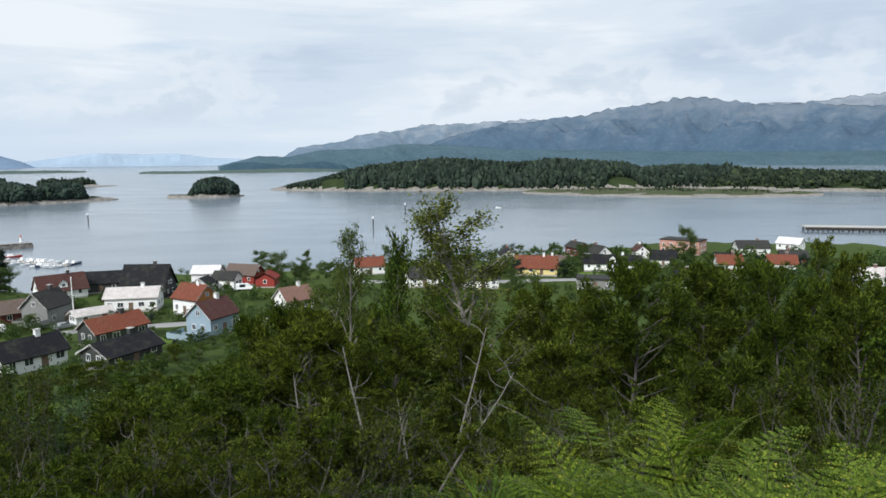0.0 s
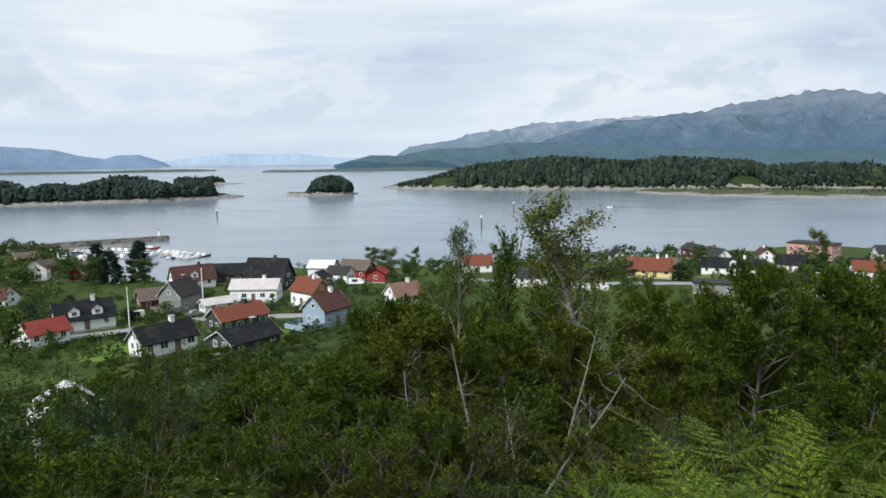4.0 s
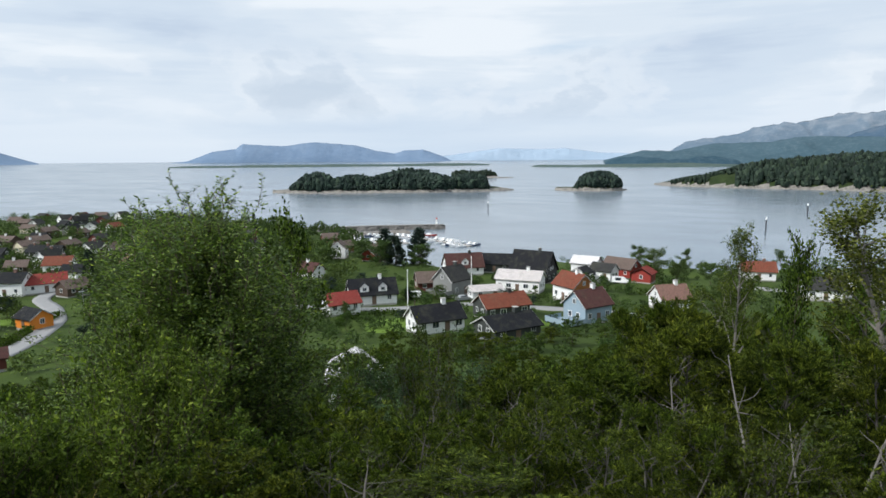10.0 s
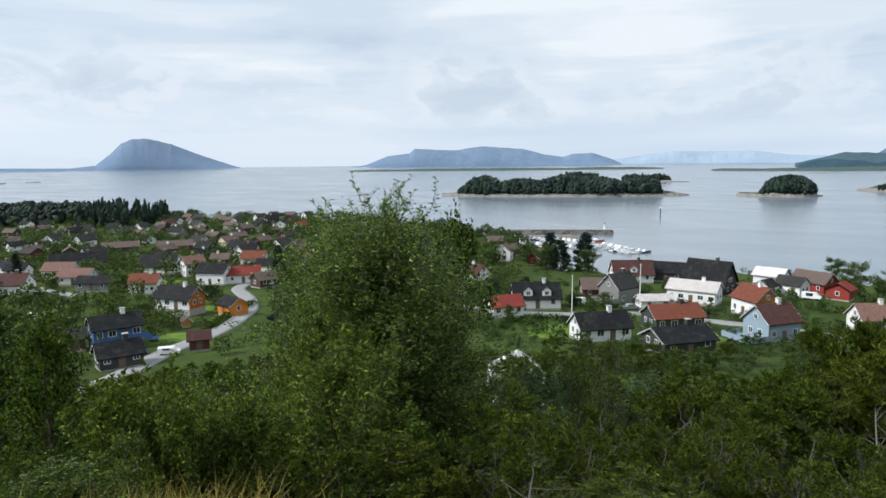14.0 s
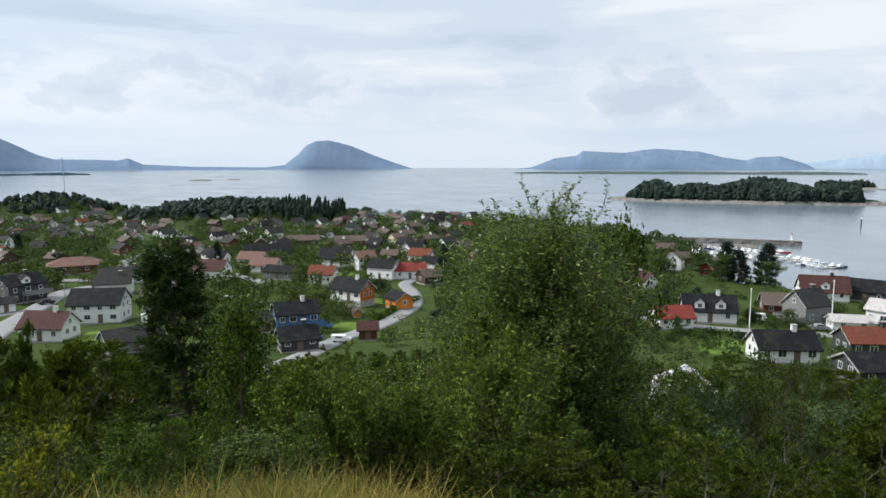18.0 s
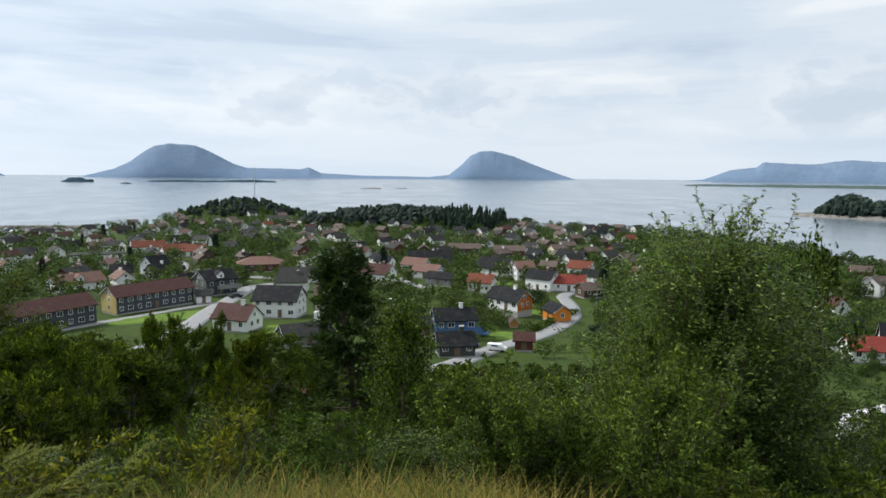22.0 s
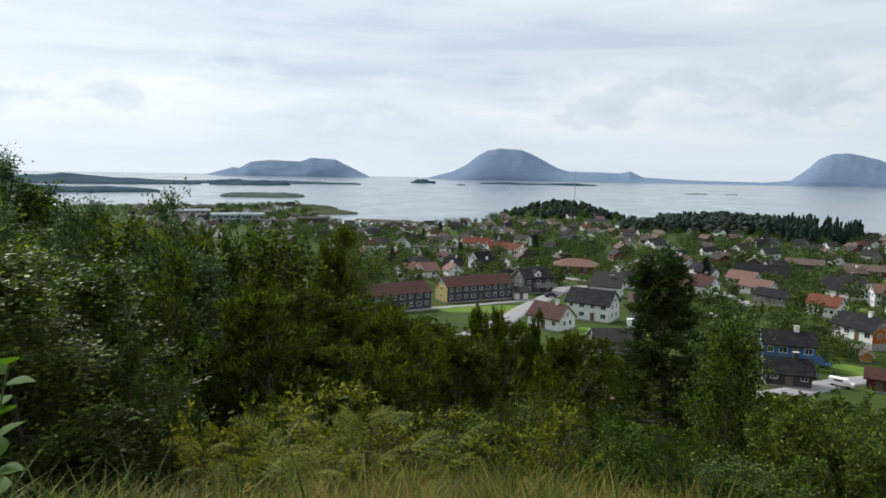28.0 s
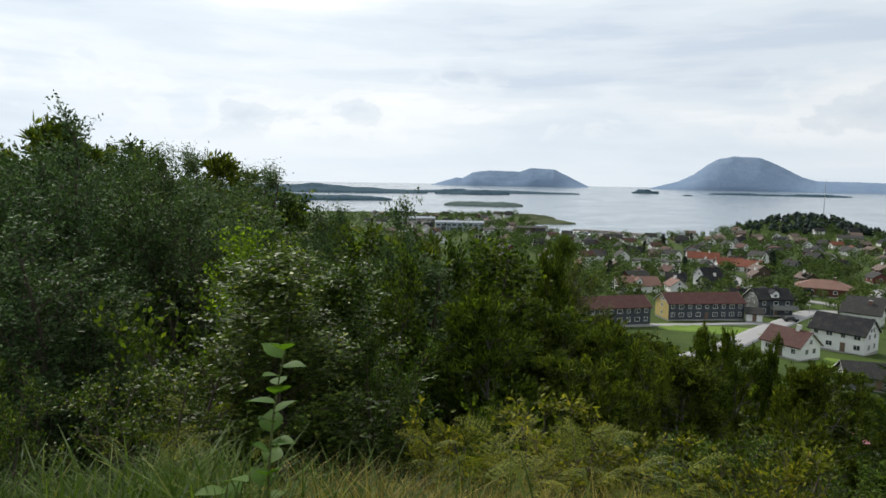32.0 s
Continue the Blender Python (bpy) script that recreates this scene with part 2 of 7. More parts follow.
def land_material(name, low, high, rock, scale=0.01, bump=6.0):
    """Far hillsides: wooded below, heath and bare rock above; the farthest get colours with haze in them."""
    n = Nodes(name, 0.95, 0.0, 0.05)
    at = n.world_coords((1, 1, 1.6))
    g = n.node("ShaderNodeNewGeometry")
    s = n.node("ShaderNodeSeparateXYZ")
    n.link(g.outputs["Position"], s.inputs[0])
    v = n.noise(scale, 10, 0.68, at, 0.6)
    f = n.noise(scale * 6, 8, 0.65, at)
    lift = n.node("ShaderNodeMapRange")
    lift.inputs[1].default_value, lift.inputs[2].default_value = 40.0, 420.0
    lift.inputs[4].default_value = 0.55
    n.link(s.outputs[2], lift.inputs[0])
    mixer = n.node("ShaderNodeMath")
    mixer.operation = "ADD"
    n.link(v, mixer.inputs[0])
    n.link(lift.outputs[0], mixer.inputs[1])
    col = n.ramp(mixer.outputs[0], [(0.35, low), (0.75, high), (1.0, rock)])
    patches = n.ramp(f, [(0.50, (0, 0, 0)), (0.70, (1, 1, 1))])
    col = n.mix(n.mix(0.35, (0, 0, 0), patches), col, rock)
    n.bump(f, 0.6, bump)
    return n.paint(col)


def water_material():
    n = Nodes("sea_water", 0.2, 0.0, 0.5)
    at = n.world_coords((1, 1, 1))
    n.bsdf.inputs["IOR"].default_value = 1.45
    streak = n.noise(0.006, 5, 0.6, n.world_coords((1, 2.2, 1)), 1.2)
    r = n.node("ShaderNodeMapRange")
    r.inputs[1].default_value, r.inputs[2].default_value = 0.35, 0.65
    r.inputs[3].default_value, r.inputs[4].default_value = 0.16, 0.24
    n.link(streak, r.inputs[0])
    n.link(r.outputs[0], n.bsdf.inputs["Roughness"])
    n.bump(n.noise(0.35, 3, 0.5, at), 0.05, 0.15)
    return n.paint(n.mix(streak, (0.13, 0.165, 0.195), (0.15, 0.185, 0.215)))


GROUND, ROCK, WATER = ground_material(), rock_material(), water_material()
ROAD = plain("asphalt_grey", (0.25, 0.25, 0.248), 0.9, grain=0.8)
WHITE = painted("white_boards", (0.80, 0.80, 0.79))
TRIM = plain("white_trim", (0.78, 0.78, 0.76), 0.5)
GLASS = plain("window_glass", (0.03, 0.04, 0.05), 0.06, 0.0, 0.4, 0.8)
CONCRETE = plain("concrete", (0.36, 0.35, 0.33), 0.9, grain=1.5)
BARK = plain("bark_brown", (0.075, 0.058, 0.045), 0.95, grain=9.0)
METAL = plain("galvanised_metal", (0.42, 0.43, 0.44), 0.45, 0.7)


# ---- mesh helpers
def mesh_of(name, verts, faces, material, smooth=False):
    """A mesh from arrays; faces all of one size."""
    verts, faces = np.asarray(verts, np.float32), np.asarray(faces, np.int32)
    me = bpy.data.meshes.new(name)
    n, k = faces.shape
    me.vertices.add(len(verts))
    me.vertices.foreach_set("co", verts.ravel())
    me.loops.add(n * k)
    me.loops.foreach_set("vertex_index", faces.ravel())
    me.polygons.add(n)
    me.polygons.foreach_set("loop_start", np.arange(0, n * k, k, dtype=np.int32))
    me.polygons.foreach_set("use_smooth", np.full(n, smooth))
    me.update(calc_edges=True)
    me.validate()
    me.materials.append(material)
    return me


def part(name, bm, material, parent=None, label=""):
    me = bpy.data.meshes.new(name)
    bm.to_mesh(me)
    bm.free()
    me.materials.append(material)
    ob = new(name, me)
    if parent is not None:
        ob.parent = parent
    if label:
        ob["label"] = label
    return ob


def piece(name, me, parent, m=None, label=""):
    ob = new(name, me)
    ob.parent = parent
    if m is not None:
        ob.matrix_basis = m
    if label:
        ob["label"] = label
    return ob


def box(bm, x0, y0, z0, x1, y1, z1):
    vs = [bm.verts.new((x, y, z)) for z in (z0, z1) for x, y in ((x0, y0), (x1, y0), (x1, y1), (x0, y1))]
    for f in ((3, 2, 1, 0), (4, 5, 6, 7), (0, 1, 5, 4), (1, 2, 6, 5), (2, 3, 7, 6), (3, 0, 4, 7)):
        bm.faces.new([vs[i] for i in f])
    return bm


def a_box(*six):
    return box(bmesh.new(), *six)


def tube(path, radii, sides=6):
    """Vertices and quads of a tapered tube along points."""
    path = np.asarray(path, float)
    n = len(path)
    way = np.gradient(path, axis=0)
    way /= np.linalg.norm(way, axis=1)[:, None] + 1e-9
    ref = np.where(np.abs(way[:, 2:3]) > 0.9, np.array([[1.0, 0, 0]]), np.array([[0, 0, 1.0]]))
    a = np.cross(way, ref)
    a /= np.linalg.norm(a, axis=1)[:, None] + 1e-9
    b = np.cross(way, a)
    ang = np.arange(sides) * 2 * np.pi / sides
    ring = a[:, None] * np.cos(ang)[None, :, None] + b[:, None] * np.sin(ang)[None, :, None]
    v = (path[:, None] + ring * np.asarray(radii, float)[:, None, None]).reshape(-1, 3)
    i = np.arange(n - 1)[:, None] * sides
    j = np.arange(sides)[None]
    k = (j + 1) % sides
    f = np.stack([i + j, i + k, i + sides + k, i + sides + j], -1).reshape(-1, 4)
    return v, f


def join(shapes):
    vs, fs, o = [], [], 0
    for v, f in shapes:
        vs.append(v)
        fs.append(np.asarray(f) + o)
        o += len(v)
    return np.concatenate(vs), np.concatenate(fs)


def spot(az, d):
    return -d * math.sin(radians(az)), d * math.cos(radians(az))


# ---- ground
SHORE_AZ = [-180, -75, -45, -30, -20, -8, 10, 22, 32, 37.5, 39.5, 46, 54, 62, 68, 74, 86, 92, 97, 104, 107, 109, 112, 115, 125, 150, 180]
SHORE_D = [900, 460, 430, 420, 400, 315, 290, 300, 285, 296, 390, 480, 545, 600, 655, 700, 700, 750, 690, 590, 575, 580, 640, 960, 1000, 1000, 900]
DROP_D = [0, 3, 5, 8, 15, 30, 60, 100, 140, 190, 250, 330, 600, 1200]
DROP_Z = [48.4, 48.25, 47.3, 45.2, 40.5, 34.5, 26, 18.5, 14, 11, 8.5, 6.5, 5, 4.5]


def shore(az):
    return np.interp(az, SHORE_AZ, SHORE_D)


def height(x, y):
    """Ground height: the viewpoint's hill, the town's slope and its knolls, falling under the sea at the shore."""
    x, y = np.asarray(x, float), np.asarray(y, float)
    d, az = np.hypot(x, y), np.degrees(np.arctan2(-x, y))
    z = (np.interp(d * 0.94, DROP_D, DROP_Z) + np.interp(d, DROP_D, DROP_Z) + np.interp(d * 1.06, DROP_D, DROP_Z)) / 3
    high = np.clip((az - 116) / 26, 0, 1) + np.clip((-62 - az) / 20, 0, 1)
    ridge = 48.4 - 4.2 * np.clip((d - 3.5) / 10, 0, 1) - 0.02 * d - 8 * np.clip((d - 60) / 90, 0, 1) ** 2
    k = np.clip(high, 0, 1) * np.clip((320 - d) / 200, 0, 1)
    k = k * k * (3 - 2 * k)
    z = z * (1 - k) + np.maximum(ridge, z) * k

    def knoll(a, r, top, wide):
        ax, ay = -r * math.sin(radians(a)), r * math.cos(radians(a))
        return top * np.exp(-((x - ax) ** 2 + (y - ay) ** 2) / (2 * wide * wide))
    z = z + knoll(91.5, 690, 15, 40) + knoll(78, 620, 7, 42) + knoll(72, 560, 4, 30) + knoll(112, 760, 7, 60) + knoll(57, 480, 3, 50)
    bump = 0.25 * np.sin(x * 0.11 + 1) * np.sin(y * 0.13) + 0.12 * np.sin(x * 0.9 + y * 0.35) * np.sin(y * 0.8 - x * 0.3)
    z = z + bump * np.clip((d - 1.5) / 6, 0, 1)
    edge = shore(az) + 5 * np.sin(az * 1.7) + 3 * np.sin(az * 4.1 + 1)
    k = np.clip((edge - d) / 40, 0, 1)
    k = k * (2 - k)
    return z * k + (1 - k) * (0.6 - 0.12 * np.clip(d - edge, 0, 60))


def polar_sheet(az, rr, fn):
    a, r = np.meshgrid(np.radians(az), rr, indexing="ij")
    x, y = -r * np.sin(a), r * np.cos(a)
    z = fn(x, y, np.degrees(a), r)
    n, m = a.shape
    i, j = np.meshgrid(np.arange(n - 1), np.arange(m - 1), indexing="ij")
    q = i * m + j
    return np.stack([x, y, z], -1).reshape(-1, 3), np.stack([q, q + 1, q + m + 1, q + m], -1).reshape(-1, 4)


ground_r = np.concatenate([[0.05], np.exp(np.linspace(math.log(0.6), math.log(1150), 150))])
ground = new("ground", mesh_of("ground", *polar_sheet(np.linspace(-180, 180, 541), ground_r, lambda x, y, a, r: height(x, y)), GROUND, True))
tagged(ground, "grassy hillside falling to the town and shore", "ground", kind="structure")


def sea(r):
    """Level of the sea sheet: flat, drawn up to the far horizon beyond the islands."""
    return np.clip((np.asarray(r, float) - 2600) / 2390, 0, 1) ** 1.2 * 28.2


sea_r = np.concatenate([[150], np.linspace(250, 2600, 12), np.linspace(2750, 4990, 24)])
water = new("water", mesh_of("water", *polar_sheet(np.linspace(-180, 180, 181), sea_r, lambda x, y, a, r: sea(r)), WATER, True))
tagged(water, "calm grey-blue sea with faint wind streaks", "sea", kind="structure")


def fbm(x, y, scale, octaves=4):
    """Smooth rolling noise from turned sine products."""
    v, amp, s = 0.0, 1.0, scale
    for k in range(octaves):
        c, t = math.cos(1.3 * k + 0.4), math.sin(1.3 * k + 0.4)
        v = v + amp * np.sin((x * c + y * t) * s + 1.7 * k) * np.sin((y * c - x * t) * s * 0.9 + 2.9 * k)
        amp, s = amp * 0.52, s * 2.03
    return v


def mountain(name, label, nodes, r0, r1, material, rough=0.13, steps=240, category="mountain"):
    """A range with the skyline given as azimuths and elevations; its foot at r0, its crest at r1."""
    az = np.array([n[0] for n in nodes][::-1])
    el = np.array([n[1] for n in nodes][::-1])
    grid = np.linspace(az[0], az[-1], steps)
    crest = 50 + r1 * np.tan(np.radians(np.interp(grid, az, el)))
    vv = np.concatenate([np.linspace(0, 1, 26), [1.12]])

    def fn(x, y, a, r):
        v = (r - r0) / (r1 - r0)
        foot = sea(r0) - 3
        c = np.interp(a, grid, crest) - foot
        form = np.clip(v, 0, 1) ** 0.8
        body = c * form + c * rough * 4 * np.clip(v, 0, 1) * (1 - np.clip(v, 0, 1)) * fbm(x, y, 0.012, 5)
        body = body + c * (0.007 + 0.09 * rough) * fbm(x, y, 0.055, 4) * np.clip(v, 0, 1)
        return foot + np.where(v > 1.0001, c * 0.4, body)
    ob = new(name, mesh_of(name, *polar_sheet(grid, r0 + (r1 - r0) * vv, fn), material, True))
    return tagged(ob, label, category, kind="structure")


# Distance haze is put into these three base colours as blue and paleness.
HAZED_MASSIF = land_material("hazed_blue_heath", (0.040, 0.076, 0.120), (0.064, 0.102, 0.146), (0.125, 0.155, 0.190), 0.007)
HAZED_RIDGE = land_material("hazed_pale_rock_ridge", (0.088, 0.132, 0.178), (0.118, 0.160, 0.205), (0.215, 0.245, 0.278), 0.008)
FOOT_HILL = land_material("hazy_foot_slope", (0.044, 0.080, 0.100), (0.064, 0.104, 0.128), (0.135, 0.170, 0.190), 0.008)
# Low islands and skerries: the bluish haze before them is part of the colour.
HAZED_HEATH = land_material("hazed_low_heath", (0.055, 0.085, 0.080), (0.085, 0.115, 0.098), (0.20, 0.21, 0.20), 0.02)
HAZED_SLOPE = land_material("hazed_wooded_slope", (0.028, 0.058, 0.080), (0.042, 0.078, 0.102), (0.11, 0.145, 0.170), 0.008)
# Thicker haze is painted into these hill colours, palest for the farthest.
FAR_HILL = land_material("hazed_far_hill", (0.27, 0.345, 0.43), (0.30, 0.375, 0.46), (0.34, 0.41, 0.49), 0.006)
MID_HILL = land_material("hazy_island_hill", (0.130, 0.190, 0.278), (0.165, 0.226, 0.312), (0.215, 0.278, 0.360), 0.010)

mountain("backdrop_range", "hazy blue mountain massif with bare rocky shoulders", [(4.5, -0.3), (2.2, 0.7), (0.6, 1.5), (-1.2, 2.1), (-3.2, 2.5), (-5.5, 3.0), (-8.0, 3.12), (-10.2, 3.5), (-12.2, 3.52), (-13.3, 3.86), (-15.0, 4.1), (-16.5, 4.38), (-18.4, 4.52), (-20.2, 4.72), (-22.0, 4.55), (-23.4, 4.22), (-25.1, 4.02), (-28.4, 3.9), (-30.8, 3.7), (-34.3, 3.5), (-42, 3.4), (-55, 2.6), (-70, 0.5)], 3900, 4560, HAZED_MASSIF, 0.2)
mountain("backdrop_far_ridge", "pale bare rock ridge with haze in its colour, fading into the cloud", [(13.6, 0.2), (12.2, 1.1), (11.0, 1.3), (8.5, 1.61), (7.4, 2.0), (6.7, 2.24), (5.2, 2.3), (3.5, 2.5), (1.8, 2.95), (0.6, 2.97), (-2.5, 3.05), (-5.5, 3.24), (-9, 3.3), (-20, 3.6), (-25.5, 4.1), (-28.4, 4.02), (-30.8, 4.33), (-34.3, 4.45), (-42, 4.2), (-55, 3.0), (-70, 0.5)], 4600, 4780, HAZED_RIDGE, 0.2)
mountain("backdrop_foothills", "wooded foothills along the far shore, blue from haze in their colour", [(18.6, -0.34), (15.4, 0.45), (13, 0.35), (10.4, 0.89), (6, 1.0), (3.9, 1.37), (-0.8, 1.24), (-5.5, 0.83), (-10.2, 0.71), (-14.7, 0.60), (-23.5, 0.43), (-34.1, 0.36), (-60, 0.2)], 3600, 3880, FOOT_HILL)
mountain("backdrop_far_hills", "far hills under low cloud, pale blue from haze in their colour", [(33.5, -0.1), (32.1, 0.10), (27.3, 0.73), (24, 0.62), (21.7, 0.69), (18.9, 0.3), (16, 0.2)], 4800, 4900, FAR_HILL)
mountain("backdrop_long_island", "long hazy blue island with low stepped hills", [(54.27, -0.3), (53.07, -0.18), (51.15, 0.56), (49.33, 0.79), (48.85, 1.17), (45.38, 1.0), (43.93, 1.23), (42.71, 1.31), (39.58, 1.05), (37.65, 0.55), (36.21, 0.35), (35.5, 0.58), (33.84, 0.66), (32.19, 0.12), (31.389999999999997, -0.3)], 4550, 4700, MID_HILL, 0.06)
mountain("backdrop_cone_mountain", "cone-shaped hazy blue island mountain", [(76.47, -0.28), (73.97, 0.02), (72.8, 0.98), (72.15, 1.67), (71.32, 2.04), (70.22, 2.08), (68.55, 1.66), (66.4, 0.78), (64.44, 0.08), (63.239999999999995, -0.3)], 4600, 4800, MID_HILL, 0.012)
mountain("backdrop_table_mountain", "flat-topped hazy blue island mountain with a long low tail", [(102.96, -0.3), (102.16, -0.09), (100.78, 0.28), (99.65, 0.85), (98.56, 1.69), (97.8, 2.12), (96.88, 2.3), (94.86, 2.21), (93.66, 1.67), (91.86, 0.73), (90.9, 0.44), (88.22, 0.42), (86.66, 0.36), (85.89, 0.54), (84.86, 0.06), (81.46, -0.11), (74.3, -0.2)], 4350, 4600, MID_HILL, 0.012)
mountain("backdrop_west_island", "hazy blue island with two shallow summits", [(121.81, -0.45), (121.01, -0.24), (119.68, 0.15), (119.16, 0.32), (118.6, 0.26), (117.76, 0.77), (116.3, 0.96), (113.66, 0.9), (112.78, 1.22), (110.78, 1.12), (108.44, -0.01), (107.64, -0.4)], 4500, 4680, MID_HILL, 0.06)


# ---- islands
def tree_line(skyline, az, r):
    """Height of a wood's top at a distance, from its skyline of azimuths and elevations."""
    line = np.array(sorted(skyline))
    return 50 + r * np.tan(np.radians(np.interp(az, line[:, 0], line[:, 1])))


def island(name, label, az0, az1, r0, depth, top, material, uneven=0.35, rock=3.0, steps=160, category="island", rim=None, skyline=None):
    """A low island: an oval in plan between two azimuths, rocky round its edge. Returns its height function as well."""
    a_mid, a_half = (az0 + az1) / 2, abs(az1 - az0) / 2
    base = float(sea(r0 + depth / 2))

    def fn(x, y, a, r):
        u = (a - a_mid) / a_half
        w = np.sqrt(np.clip(1 - u * u, 0, 1)) * (1 - 0.03 * np.sin(a * 9 / a_half) ** 2 - 0.02 * np.sin(a * 23 / a_half) ** 2)
        v = (r - (r0 + depth / 2)) / (depth / 2)
        k = np.clip(w - np.abs(v), 0, 1)
        form = np.clip(k / 0.8, 0, 1) ** 0.7
        rough = fbm(x, y, 0.05, 4)
        z = np.where(k > 0, rock * np.clip(k * 14, 0, 1) * (0.8 + 0.6 * rough) + top * form * (1 + uneven * fbm(x, y, 4.2 / (r0 * math.radians(a_half)), 3)), -3)
        if skyline:
            z = np.minimum(z, np.maximum(rock * np.clip(k * 14, 0, 1) * (0.8 + 0.6 * rough), tree_line(skyline, a, r) - base - 7))
            z = np.where(k > 0, z, -3)
        return base + z
    grid = np.linspace(min(az0, az1), max(az0, az1), steps)
    ob = new(name, mesh_of(name, *polar_sheet(grid, np.linspace(r0 - 2, r0 + depth + 2, 40), fn), material, True))
    tagged(ob, label, category, kind="structure")
    if rim:
        me = ob.data
        me.materials.append(ISLAND_ROCK)
        co = np.empty(len(me.vertices) * 3)
        me.vertices.foreach_get("co", co)
        low = co.reshape(-1, 3)[:, 2] < base + rim
        for p in me.polygons:
            p.material_index = int(low[p.vertices[0]])
    return lambda x, y: fn(x, y, np.degrees(np.arctan2(-x, y)), np.hypot(x, y))


def clump_mesh(name, spots, material, rng, lobes=7, blunt=False):
    """Many small rough crowns joined into one mesh; spots: x, y, z of the foot, height, width."""
    spots = np.asarray(spots, float)
    n = len(spots)
    t = (1 + 5 ** 0.5) / 2
    ico = np.array([(-1, t, 0), (1, t, 0), (-1, -t, 0), (1, -t, 0), (0, -1, t), (0, 1, t), (0, -1, -t), (0, 1, -t), (t, 0, -1), (t, 0, 1), (-t, 0, -1), (-t, 0, 1)], float)
    ico /= np.linalg.norm(ico[0])
    fi = np.array([(0, 11, 5), (0, 5, 1), (0, 1, 7), (0, 7, 10), (0, 10, 11), (1, 5, 9), (5, 11, 4), (11, 10, 2), (10, 7, 6), (7, 1, 8), (3, 9, 4), (3, 4, 2), (3, 2, 6), (3, 6, 8), (3, 8, 9), (4, 9, 5), (2, 4, 11), (6, 2, 10), (8, 6, 7), (9, 8, 1)])
    vs, fs = [], []
    for k in range(lobes):
        s = spots
        up = 0.25 + 0.75 * (k + 0.5) / lobes
        off = rng.normal(0, 0.22, (n, 2)) * s[:, 4:5] * (1.15 - up)
        c = np.stack([s[:, 0] + off[:, 0], s[:, 1] + off[:, 1], s[:, 2] + s[:, 3] * (up - 0.08)], -1)
        size = s[:, 4] * ((0.30 + 0.22 * math.sin(3.1 * up)) if blunt else (0.62 - 0.42 * up)) * rng.uniform(0.7, 1.2, n)
        tall = s[:, 3] / lobes * rng.uniform(0.8, 1.4, n)
        jit = rng.uniform(0.6, 1.35, (n, 12, 1))
        v = ico[None] * jit * np.stack([size, size, tall], -1)[:, None] + c[:, None]
        o = len(vs) * n * 12
        vs.append(v.reshape(-1, 3))
        fs.append((np.arange(n)[:, None, None] * 12 + fi[None] + o).reshape(-1, 3))
    return mesh_of(name, np.concatenate(vs), np.concatenate(fs), material)


# Leaf tones lightened and turned bluish to carry the haze over the islands.
HAZED_LEAF = leafy("hazed_woodland", (0.022, 0.040, 0.033), (0.037, 0.061, 0.045), (0.050, 0.076, 0.050), 0.1)
FAR_LEAF2 = leafy("pale_far_woodland", (0.022, 0.036, 0.022), (0.045, 0.066, 0.034), (0.08, 0.10, 0.045), 0.1)
HEATH = land_material("island_heath", (0.045, 0.060, 0.028), (0.078, 0.088, 0.045), (0.19, 0.175, 0.14), 0.05, 2.0)
ISLAND_ROCK = rock_material("pale_island_rock", (0.055, 0.052, 0.048), (0.23, 0.215, 0.19))
rng = np.random.default_rng(11)


def wooded(name, label, fn, az0, az1, r0, r1, count, low, high, material, floor=2.5, lobes=4, blunt=True, skyline=None):
    a = rng.uniform(min(az0, az1), max(az0, az1), count * 3)
    r = rng.uniform(r0, r1, count * 3)
    x, y = -r * np.sin(np.radians(a)), r * np.cos(np.radians(a))
    z = fn(x, y)
    keep = (z > floor + float(sea(r0))) & (fbm(x, y, 0.03, 3) > -0.75)
    x, y, z = x[keep][:count], y[keep][:count], z[keep][:count]
    h = rng.uniform(low, high, len(x)) * np.clip((z - float(sea(r0)) - floor) / 4.5 + 0.5, 0.5, 1) * (1 + 0.3 * fbm(x, y, 0.045, 3))
    if skyline:
        room = tree_line(skyline, np.degrees(np.arctan2(-x, y)), np.hypot(x, y)) - z
        h = np.minimum(np.clip(room, 0, 1.6 * high) * rng.uniform(0.6, 1.12, len(x)), h * 1.6)
        keep = h > 2.0
        x, y, z, h = x[keep], y[keep], z[keep], h[keep]
    ob = new(name, clump_mesh(name, np.stack([x, y, z - 0.5, h, h * rng.uniform(0.34, 0.60, len(x))], -1), material, rng, lobes, blunt))
    return tagged(ob, label, "woodland", kind="stuff")


UNDERGROWTH = land_material("island_undergrowth", (0.020, 0.034, 0.012), (0.038, 0.055, 0.020), (0.10, 0.09, 0.07), 0.05, 2.0)
LARGE_LINE = [(14.4, -2.5), (13.5, -2.0), (10.7, -1.5), (9.2, -1.1), (7.9, -0.73), (6.2, -0.45), (4.5, -0.29), (2, -0.05), (-0.4, 0.15), (-3, -0.12), (-5.7, -0.28), (-8, -0.2), (-10.4, -0.05), (-13, -0.2), (-16, -0.46), (-16.6, -0.72), (-19.5, -0.6), (-23.3, -0.64), (-27.7, -0.87), (-33.4, -1.08), (-46, -1.4), (-52, -2.2)]
f = island("island_large", "long rocky wooded island across the sound", 14.6, -24, 1060, 320, 34, UNDERGROWTH, 0.10, 2.8, 260, rim=3.2, skyline=LARGE_LINE)
wooded("woodland", "dense dark pine wood on the long island", f, 13.8, -24, 1062, 1290, 6400, 8, 14, HAZED_LEAF, 3.4, 3, skyline=LARGE_LINE)
